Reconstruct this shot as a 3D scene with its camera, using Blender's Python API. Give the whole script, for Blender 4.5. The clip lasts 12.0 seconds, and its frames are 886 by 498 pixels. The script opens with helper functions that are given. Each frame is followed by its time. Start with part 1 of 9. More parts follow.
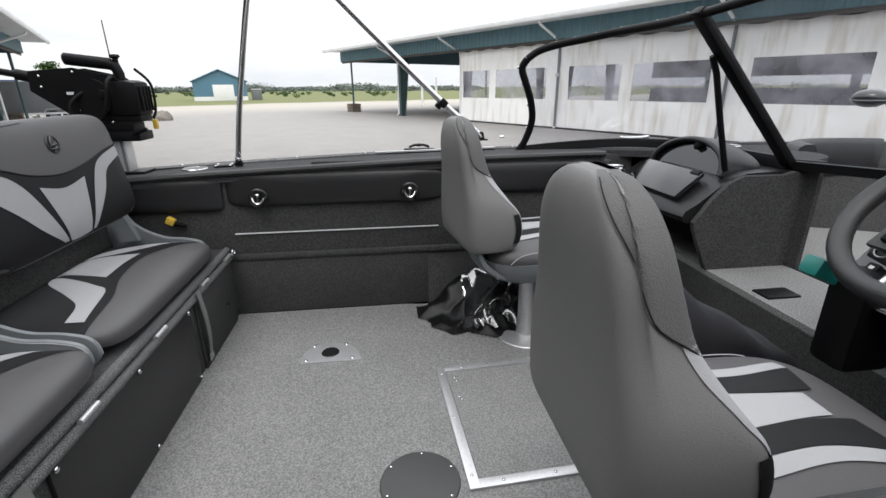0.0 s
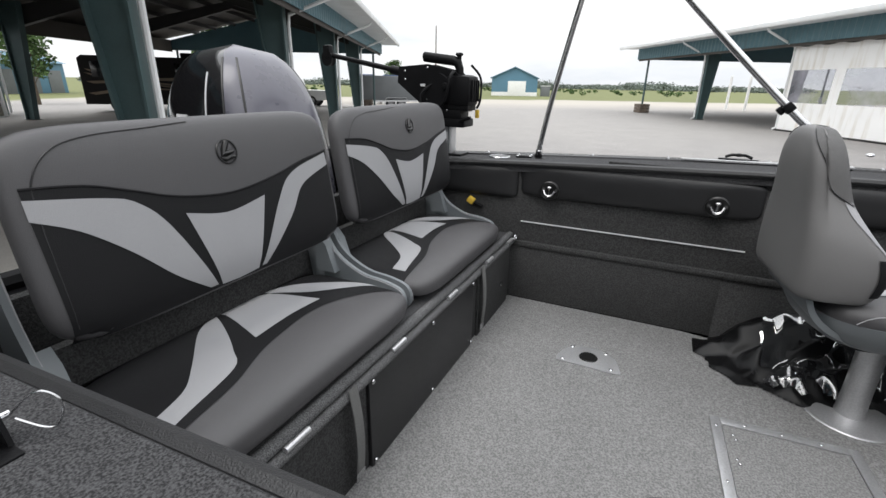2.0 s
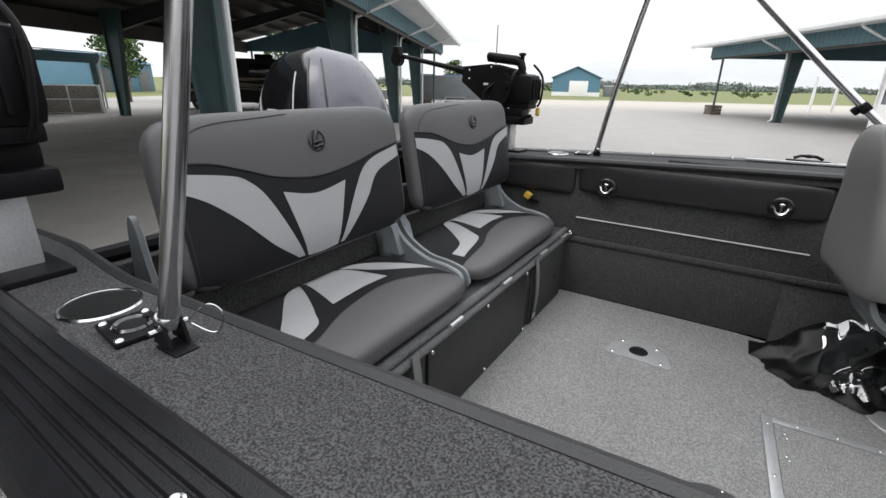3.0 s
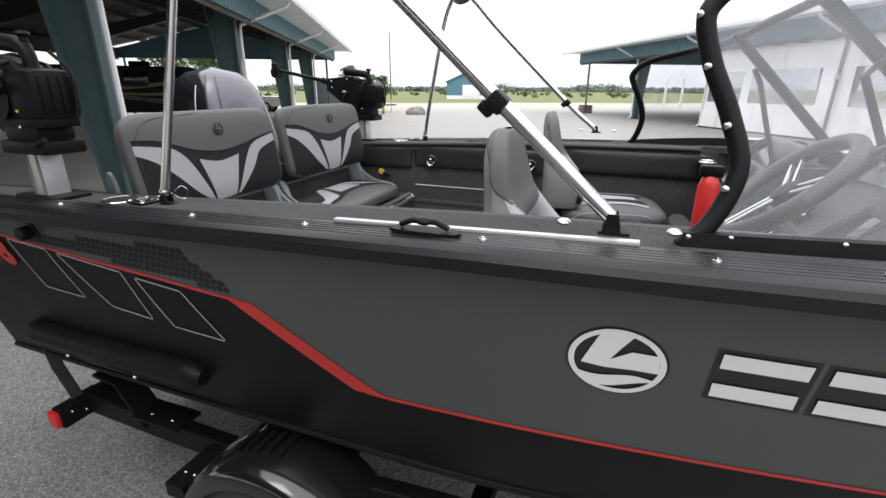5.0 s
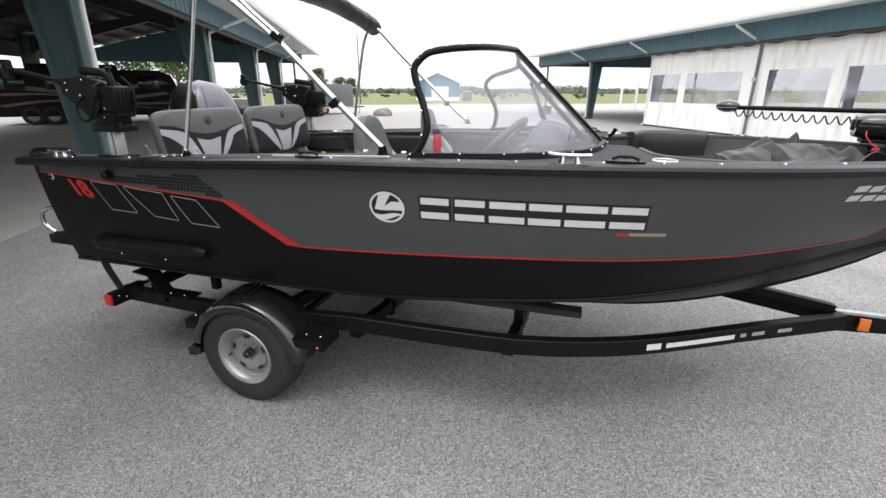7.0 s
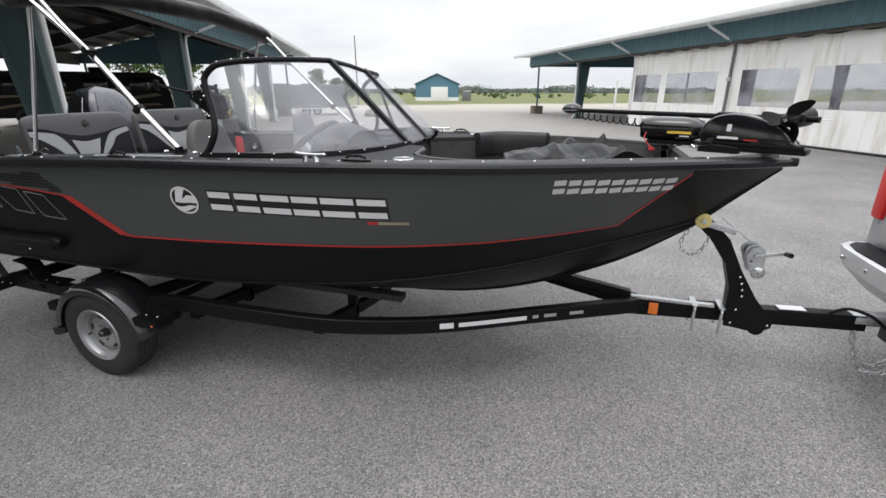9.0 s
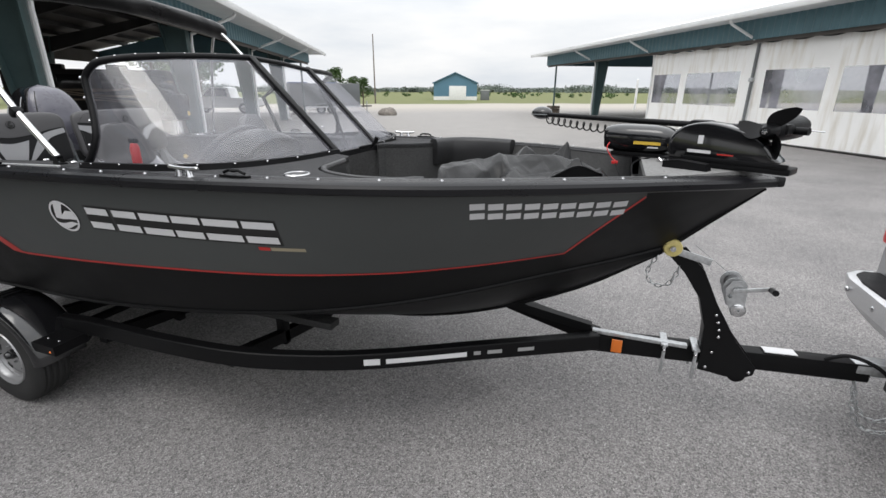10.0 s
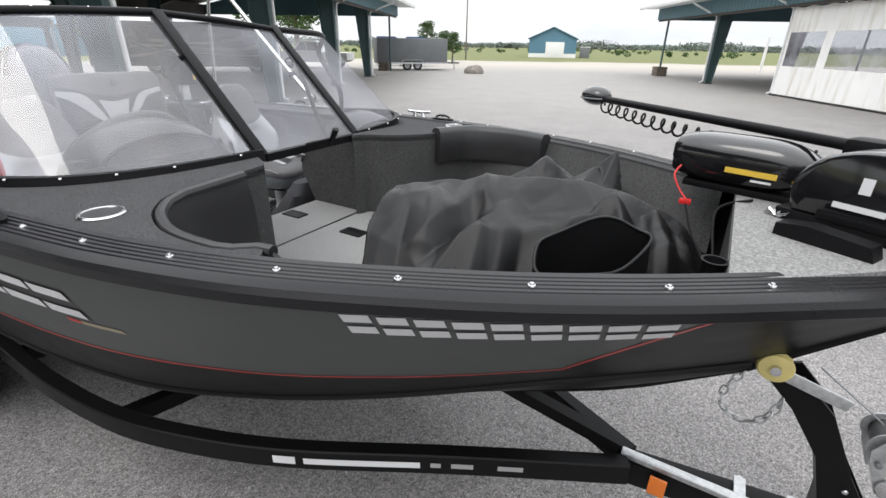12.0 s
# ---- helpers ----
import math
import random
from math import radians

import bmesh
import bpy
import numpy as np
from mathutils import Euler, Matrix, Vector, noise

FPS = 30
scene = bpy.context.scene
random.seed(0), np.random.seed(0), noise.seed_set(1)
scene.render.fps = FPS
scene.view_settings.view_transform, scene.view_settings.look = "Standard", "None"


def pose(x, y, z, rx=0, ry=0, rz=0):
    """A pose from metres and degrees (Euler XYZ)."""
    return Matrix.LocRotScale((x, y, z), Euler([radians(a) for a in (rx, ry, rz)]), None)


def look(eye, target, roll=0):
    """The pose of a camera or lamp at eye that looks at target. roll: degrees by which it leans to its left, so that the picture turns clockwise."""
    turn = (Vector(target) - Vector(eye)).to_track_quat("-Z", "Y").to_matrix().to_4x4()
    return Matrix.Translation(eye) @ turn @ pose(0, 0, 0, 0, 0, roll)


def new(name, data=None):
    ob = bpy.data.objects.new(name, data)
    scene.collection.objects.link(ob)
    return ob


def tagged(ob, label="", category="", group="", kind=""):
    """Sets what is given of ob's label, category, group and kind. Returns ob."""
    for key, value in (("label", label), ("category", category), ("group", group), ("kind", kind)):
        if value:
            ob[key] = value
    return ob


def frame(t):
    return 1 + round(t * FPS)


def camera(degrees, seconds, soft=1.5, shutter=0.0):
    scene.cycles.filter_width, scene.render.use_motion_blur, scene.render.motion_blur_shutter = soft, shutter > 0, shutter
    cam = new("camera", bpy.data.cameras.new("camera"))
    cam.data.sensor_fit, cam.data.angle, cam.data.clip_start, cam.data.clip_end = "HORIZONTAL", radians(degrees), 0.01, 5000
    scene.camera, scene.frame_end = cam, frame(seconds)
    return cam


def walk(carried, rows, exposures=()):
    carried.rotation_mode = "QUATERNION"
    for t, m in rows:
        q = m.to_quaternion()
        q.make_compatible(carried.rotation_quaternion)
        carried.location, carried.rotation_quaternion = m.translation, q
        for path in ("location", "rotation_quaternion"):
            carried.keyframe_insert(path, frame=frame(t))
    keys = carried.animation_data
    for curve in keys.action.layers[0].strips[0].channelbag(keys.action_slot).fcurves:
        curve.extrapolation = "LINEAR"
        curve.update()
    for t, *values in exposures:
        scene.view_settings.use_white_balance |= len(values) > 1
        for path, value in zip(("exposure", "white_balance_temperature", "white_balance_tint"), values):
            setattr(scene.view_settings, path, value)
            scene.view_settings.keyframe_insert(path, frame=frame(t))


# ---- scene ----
cam = camera(88.1, 12.0)
PATH = [
    (0, (0.634, -1.122, 1.755), (0.875, 0.748, 1.088), -0.4),
    (0.5, (0.602, -1.103, 1.744), (0.611, 0.782, 1.076), -0.1),
    (1, (0.583, -1.091, 1.739), (0.387, 0.783, 1.069), 0.1),
    (1.5, (0.546, -1.104, 1.747), (0.072, 0.719, 1.074), 0.6),
    (2, (0.52, -1.12, 1.75), (-0.278, 0.583, 1.07), 1.0),
    (2.5, (0.519, -1.133, 1.748), (-0.479, 0.459, 1.063), 1.1),
    (4.5, (1.027, -1.784, 1.744), (0.144, -0.12, 1.072), 0.9),
    (5, (1.231, -1.931, 1.766), (0.575, -0.162, 1.103), 0.3),
    (5.5, (1.353, -2.298, 1.778), (0.758, -0.508, 1.116), 0.3),
    (6, (1.528, -2.612, 1.812), (0.976, -0.813, 1.134), 0.5),
    (6.5, (1.828, -2.796, 1.814), (1.266, -0.994, 1.152), 0.3),
    (7, (2.13, -3.016, 1.797), (1.574, -1.21, 1.14), 0.1),
    (9, (3.3, -2.959, 1.833), (2.72, -1.161, 1.176), -0.1),
    (9.5, (3.473, -2.722, 1.824), (2.846, -0.942, 1.162), 0.0),
    (10, (3.631, -2.442, 1.848), (2.977, -0.671, 1.187), 0.2),
    (10.5, (3.759, -2.131, 1.874), (3.082, -0.369, 1.211), 0.2),
    (11, (3.779, -1.854, 1.868), (3.056, -0.124, 1.17), 0.5),
    (11.5, (3.722, -1.598, 1.905), (2.9, 0.044, 1.113), 0.6),
    (12, (3.696, -1.391, 1.912), (2.753, 0.171, 1.091), 0.9),
]
EXPOSURE = [(0, 0.18), (2.5, 0.18), (4.5, 0.31), (5, 0.40), (5.5, 0.57), (6.5, 0.56), (7, 0.48), (9, 0.02), (10.5, -0.03), (12, 0.25)]
walk(cam, [(t, look(eye, target, roll)) for t, eye, target, roll in PATH], EXPOSURE)

# ---- light ----
SKY_LOW, SKY_HIGH = 1.10, 2.8
world = bpy.data.worlds.new("sky")
scene.world = world
world.use_nodes = True
wn, wl = world.node_tree.nodes, world.node_tree.links
wn.clear()
w_out = wn.new("ShaderNodeOutputWorld")
w_bg = wn.new("ShaderNodeBackground")
w_sky = wn.new("ShaderNodeTexSky")
w_sky.sky_type, w_sky.sun_disc = "NISHITA", False
w_sky.sun_elevation, w_sky.sun_rotation = radians(52), radians(200)
w_sky.dust_density = 3.0
w_hsv = wn.new("ShaderNodeHueSaturation")
w_hsv.inputs["Saturation"].default_value = 0.25
w_hsv.inputs["Value"].default_value = 0.16
w_tc = wn.new("ShaderNodeTexCoord")
w_map = wn.new("ShaderNodeMapping")
w_map.inputs["Scale"].default_value = (1.0, 1.0, 4.5)
w_no = wn.new("ShaderNodeTexNoise")
w_no.inputs["Scale"].default_value = 2.2
w_no.inputs["Detail"].default_value = 6.0
w_no.inputs["Roughness"].default_value = 0.55
w_ramp = wn.new("ShaderNodeValToRGB")
w_ramp.color_ramp.elements[0].position = 0.35
w_ramp.color_ramp.elements[0].color = (0.76, 0.80, 0.85, 1)
w_ramp.color_ramp.elements[1].position = 0.62
w_ramp.color_ramp.elements[1].color = (1.0, 1.0, 1.0, 1)
w_mix = wn.new("ShaderNodeMixRGB")
w_mix.inputs[0].default_value = 0.88
wl.new(w_tc.outputs["Generated"], w_map.inputs["Vector"])
wl.new(w_map.outputs["Vector"], w_no.inputs["Vector"])
wl.new(w_no.outputs["Fac"], w_ramp.inputs["Fac"])
wl.new(w_sky.outputs["Color"], w_hsv.inputs["Color"])
wl.new(w_hsv.outputs["Color"], w_mix.inputs[1])
wl.new(w_ramp.outputs["Color"], w_mix.inputs[2])
w_sep = wn.new("ShaderNodeSeparateXYZ")
wl.new(w_tc.outputs["Generated"], w_sep.inputs["Vector"])
w_up = wn.new("ShaderNodeMapRange")
w_up.inputs["From Min"].default_value, w_up.inputs["From Max"].default_value = 0.12, 1.0
w_up.inputs["To Min"].default_value, w_up.inputs["To Max"].default_value = SKY_LOW, SKY_HIGH
wl.new(w_sep.outputs["Z"], w_up.inputs["Value"])
wl.new(w_mix.outputs["Color"], w_bg.inputs["Color"])
wl.new(w_up.outputs["Result"], w_bg.inputs["Strength"])
wl.new(w_bg.outputs["Background"], w_out.inputs["Surface"])
sun_data = bpy.data.lights.new("sun", "SUN")
sun_data.energy, sun_data.angle, sun_data.color = 0.6, radians(25), (1.0, 0.97, 0.93)
sun = new("sun", sun_data)
sun.matrix_world = look((0, 0, 30), (6, 16, 0))

# ---- materials ----
def material(name, color=(0.5, 0.5, 0.5), rough=0.6, metal=0.0, grain=0.0, grain_scale=300.0, stain=0.0, stain_scale=3.0,
             bump=0.0, bump_scale=300.0, coat=0.0, second=None, spec=0.5, per_object=0.0):
    """A surface whose colour varies at two scales, with fine relief. second: a second colour for the grain."""
    m = bpy.data.materials.new(name)
    m.use_nodes = True
    nt = m.node_tree
    nd, ln = nt.nodes, nt.links
    b = nd["Principled BSDF"]
    b.inputs["Roughness"].default_value = rough
    b.inputs["Metallic"].default_value = metal
    b.inputs["Specular IOR Level"].default_value = spec
    b.inputs["Coat Weight"].default_value = coat
    b.inputs["Coat Roughness"].default_value = 0.08
    tc = nd.new("ShaderNodeTexCoord")
    col = nd.new("ShaderNodeRGB")
    col.outputs[0].default_value = (*color, 1)
    last = col.outputs[0]
    if second or grain:
        n1 = nd.new("ShaderNodeTexNoise")
        n1.inputs["Scale"].default_value = grain_scale
        n1.inputs["Detail"].default_value = 3.0
        ln.new(tc.outputs["Object"], n1.inputs["Vector"])
        r1 = nd.new("ShaderNodeValToRGB")
        r1.color_ramp.elements[0].position, r1.color_ramp.elements[1].position = 0.38, 0.62
        lo = second or tuple(c * (1 - grain) for c in color)
        hi = color if second else tuple(min(1.0, c * (1 + grain)) for c in color)
        r1.color_ramp.elements[0].color, r1.color_ramp.elements[1].color = (*lo, 1), (*hi, 1)
        ln.new(n1.outputs["Fac"], r1.inputs["Fac"])
        last = r1.outputs["Color"]
    if stain:
        n2 = nd.new("ShaderNodeTexNoise")
        n2.inputs["Scale"].default_value = stain_scale
        n2.inputs["Detail"].default_value = 7.0
        n2.inputs["Roughness"].default_value = 0.6
        ln.new(tc.outputs["Object"], n2.inputs["Vector"])
        r2 = nd.new("ShaderNodeMapRange")
        r2.inputs["From Min"].default_value, r2.inputs["From Max"].default_value = 0.3, 0.7
        r2.inputs["To Min"].default_value, r2.inputs["To Max"].default_value = 1 - stain, 1 + stain
        ln.new(n2.outputs["Fac"], r2.inputs["Value"])
        mx = nd.new("ShaderNodeMixRGB")
        mx.blend_type = "MULTIPLY"
        mx.inputs[0].default_value = 1.0
        ln.new(last, mx.inputs[1])
        ln.new(r2.outputs["Result"], mx.inputs[2])
        last = mx.outputs["Color"]
        rr = nd.new("ShaderNodeMapRange")
        rr.inputs["To Min"].default_value, rr.inputs["To Max"].default_value = max(0.02, rough - 0.1), min(1.0, rough + 0.1)
        ln.new(n2.outputs["Fac"], rr.inputs["Value"])
        ln.new(rr.outputs["Result"], b.inputs["Roughness"])
    if per_object:
        oi = nd.new("ShaderNodeObjectInfo")
        r3 = nd.new("ShaderNodeMapRange")
        r3.inputs["To Min"].default_value, r3.inputs["To Max"].default_value = 1 - per_object, 1 + per_object
        ln.new(oi.outputs["Random"], r3.inputs["Value"])
        m3 = nd.new("ShaderNodeMixRGB")
        m3.blend_type = "MULTIPLY"
        m3.inputs[0].default_value = 1.0
        ln.new(last, m3.inputs[1])
        ln.new(r3.outputs["Result"], m3.inputs[2])
        last = m3.outputs["Color"]
    ln.new(last, b.inputs["Base Color"])
    if bump:
        nb = nd.new("ShaderNodeTexNoise")
        nb.inputs["Scale"].default_value = bump_scale
        nb.inputs["Detail"].default_value = 2.0
        ln.new(tc.outputs["Object"], nb.inputs["Vector"])
        bp = nd.new("ShaderNodeBump")
        bp.inputs["Strength"].default_value = bump
        bp.inputs["Distance"].default_value = 0.002
        ln.new(nb.outputs["Fac"], bp.inputs["Height"])
        ln.new(bp.outputs["Normal"], b.inputs["Normal"])
    return m


def glass(name, tint=(1, 1, 1), gloss=0.12, haze=0.0, cloud=5.0):
    """Thin clear sheet: see-through, with a mirror-like sheen that grows at grazing angles and some haze."""
    m = bpy.data.materials.new(name)
    m.use_nodes = True
    nd, ln = m.node_tree.nodes, m.node_tree.links
    nd.clear()
    out = nd.new("ShaderNodeOutputMaterial")
    tr = nd.new("ShaderNodeBsdfTransparent")
    tr.inputs["Color"].default_value = (*tint, 1)
    gl = nd.new("ShaderNodeBsdfGlossy")
    gl.inputs["Roughness"].default_value = 0.03
    df = nd.new("ShaderNodeBsdfDiffuse")
    df.inputs["Color"].default_value = (0.55, 0.545, 0.61, 1)
    fr = nd.new("ShaderNodeLayerWeight")
    fr.inputs["Blend"].default_value = 0.5
    pw = nd.new("ShaderNodeMath")
    pw.operation = "POWER"
    pw.inputs[1].default_value = 5.0
    ln.new(fr.outputs["Facing"], pw.inputs[0])
    ad = nd.new("ShaderNodeMath")
    ad.operation = "MULTIPLY_ADD"
    ad.inputs[1].default_value, ad.inputs[2].default_value = 0.09, gloss
    ln.new(pw.outputs[0], ad.inputs[0])
    mh = nd.new("ShaderNodeMixShader")
    mh.inputs[0].default_value = haze
    if haze:
        tc = nd.new("ShaderNodeTexCoord")
        nz = nd.new("ShaderNodeTexNoise")
        nz.inputs["Scale"].default_value = cloud
        nz.inputs["Detail"].default_value = 5.0
        ln.new(tc.outputs["Object"], nz.inputs["Vector"])
        mr = nd.new("ShaderNodeMapRange")
        mr.inputs["From Min"].default_value, mr.inputs["From Max"].default_value = 0.35, 0.7
        mr.inputs["To Min"].default_value, mr.inputs["To Max"].default_value = haze * 0.35, haze * 1.7
        ln.new(nz.outputs["Fac"], mr.inputs["Value"])
        ln.new(mr.outputs["Result"], mh.inputs[0])
    mg = nd.new("ShaderNodeMixShader")
    ln.new(tr.outputs[0], mh.inputs[1])
    ln.new(df.outputs[0], mh.inputs[2])
    ln.new(ad.outputs[0], mg.inputs[0])
    ln.new(mh.outputs[0], mg.inputs[1])
    ln.new(gl.outputs[0], mg.inputs[2])
    ln.new(mg.outputs[0], out.inputs["Surface"])
    return m


VINYL_MID = material("vinyl_mid_grey", (0.071, 0.069, 0.072), 0.5, grain=0.06, grain_scale=900, bump=0.35, bump_scale=700, stain=0.06)
VINYL_DARK = material("vinyl_charcoal", (0.0105, 0.0105, 0.0115), 0.55, spec=0.22, grain=0.1, grain_scale=900, bump=0.35, bump_scale=700, stain=0.08)
VINYL_LIGHT = material("vinyl_light_grey", (0.33, 0.33, 0.34), 0.5, grain=0.04, grain_scale=900, bump=0.3, bump_scale=700, stain=0.04)
VINYL_SEAT = material("vinyl_seat_shell_grey", (0.16, 0.157, 0.156), 0.55, grain=0.05, grain_scale=900, bump=0.3, bump_scale=600, stain=0.06)
VINYL_BLACK = material("vinyl_black", (0.018, 0.018, 0.019), 0.38, bump=0.4, bump_scale=500, stain=0.1)
CARPET_LIGHT = material("carpet_light_grey", (0.265, 0.263, 0.26), 0.95, second=(0.15, 0.149, 0.147), grain_scale=200, bump=0.6, bump_scale=330, stain=0.06, stain_scale=4, spec=0.1)
CARPET_DARK = material("carpet_charcoal", (0.074, 0.074, 0.074), 0.95, second=(0.040, 0.040, 0.040), grain_scale=220, bump=0.9, bump_scale=350, stain=0.1, stain_scale=4, spec=0.1)
CARPET_ROLL = material("carpet_speckled_roll", (0.17, 0.17, 0.172), 0.95, second=(0.06, 0.06, 0.062), grain_scale=380, bump=1.0, bump_scale=300, stain=0.08, stain_scale=5, spec=0.1)
CARPET_TOP = material("carpet_grey_pile", (0.085, 0.085, 0.088), 0.95, second=(0.026, 0.026, 0.027), grain_scale=420, bump=1.0, bump_scale=300, stain=0.1, stain_scale=5, spec=0.1)
PAINT_BLACK = material("paint_satin_black", (0.0055, 0.0055, 0.006), 0.42, spec=0.14, grain=0.1, grain_scale=200, stain=0.12, stain_scale=5)
PAINT_GRAPHITE = material("paint_graphite", (0.056, 0.06, 0.0595), 0.40, spec=0.38, grain=0.04, grain_scale=700, stain=0.05, stain_scale=2)
PAINT_RED = material("paint_red", (0.42, 0.022, 0.018), 0.35, stain=0.06)
PAINT_WHITE = material("decal_silver_white", (0.62, 0.62, 0.63), 0.4, stain=0.04)
DECAL_BLACK = material("decal_black", (0.008, 0.008, 0.008), 0.35)
DECAL_GREY = material("decal_outline_grey", (0.3, 0.3, 0.3), 0.4)
TRIM_BLACK = material("trim_black_plastic", (0.0055, 0.0055, 0.0062), 0.44, spec=0.14, bump=0.2, bump_scale=400, stain=0.15, stain_scale=8)
GUNWALE_BLACK = material("gunwale_black_vinyl", (0.008, 0.008, 0.0095), 0.3, spec=0.3, bump=0.2, bump_scale=400, stain=0.15, stain_scale=8)
GLOSS_BLACK = material("gloss_black_plastic", (0.008, 0.008, 0.009), 0.12, coat=0.6, stain=0.1, stain_scale=6)
STEEL = material("polished_steel", (0.62, 0.62, 0.63), 0.18, 1.0, stain=0.05, stain_scale=20)
ALU = material("brushed_aluminium", (0.62, 0.62, 0.63), 0.42, 0.75, grain=0.06, grain_scale=200, stain=0.08)
ZINC = material("galvanised_zinc", (0.5, 0.51, 0.52), 0.45, 0.9, grain=0.1, grain_scale=60, stain=0.12)
PLASTIC_GREY = material("moulded_grey_plastic", (0.17, 0.185, 0.195), 0.45, stain=0.06, bump=0.15)
RUBBER = material("tyre_rubber", (0.018, 0.018, 0.018), 0.75, bump=0.5, bump_scale=120, stain=0.25, stain_scale=9)
SILVER = material("silver_wheel_paint", (0.33, 0.33, 0.335), 0.38, 0.6, stain=0.1)
CANVAS = material("black_canvas", (0.0065, 0.0065, 0.007), 0.3, spec=0.3, bump=0.3, bump_scale=900, grain=0.15, grain_scale=900, stain=0.15, stain_scale=6)
CLEAR = glass("windshield_acrylic", (0.94, 0.945, 0.97), 0.085, 0.14, 2.5)
YELLOW = material("yellow_plastic", (0.6, 0.4, 0.05), 0.45, stain=0.1)
CREAM = material("cream_urethane", (0.62, 0.52, 0.2), 0.45, stain=0.1, stain_scale=20)
ORANGE = material("orange_reflector", (0.65, 0.16, 0.02), 0.3, stain=0.06)
RED_PLASTIC = material("red_plastic", (0.55, 0.02, 0.02), 0.35, stain=0.06)
TEAL_PLASTIC = material("teal_plastic", (0.01, 0.16, 0.14), 0.4)
TEAL_STEEL = material("teal_painted_steel", (0.062, 0.105, 0.108), 0.55, stain=0.15, stain_scale=1.2, grain=0.05, grain_scale=60)
TEAL_METAL = material("blue_green_cladding", (0.075, 0.155, 0.185), 0.5, stain=0.12, stain_scale=0.8, per_object=0.04)
WHITE_METAL = material("white_metal", (0.72, 0.73, 0.73), 0.45, stain=0.08, stain_scale=1.5)
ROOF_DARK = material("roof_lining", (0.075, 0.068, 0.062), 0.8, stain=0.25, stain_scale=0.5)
STEEL_DARK = material("dark_steel_frame", (0.035, 0.033, 0.032), 0.6, stain=0.2, stain_scale=1.5)
BLUE_CLAD = material("blue_cladding", (0.085, 0.19, 0.27), 0.55, stain=0.08, stain_scale=0.4)
DULL_GREY = material("dull_grey_metal", (0.14, 0.15, 0.155), 0.5, stain=0.12, stain_scale=1)
WOOD_BROWN = material("weathered_timber", (0.12, 0.095, 0.075), 0.85, grain=0.3, grain_scale=9, stain=0.2)
WHITE_PAINT = material("white_paint", (0.75, 0.75, 0.74), 0.5, stain=0.06)

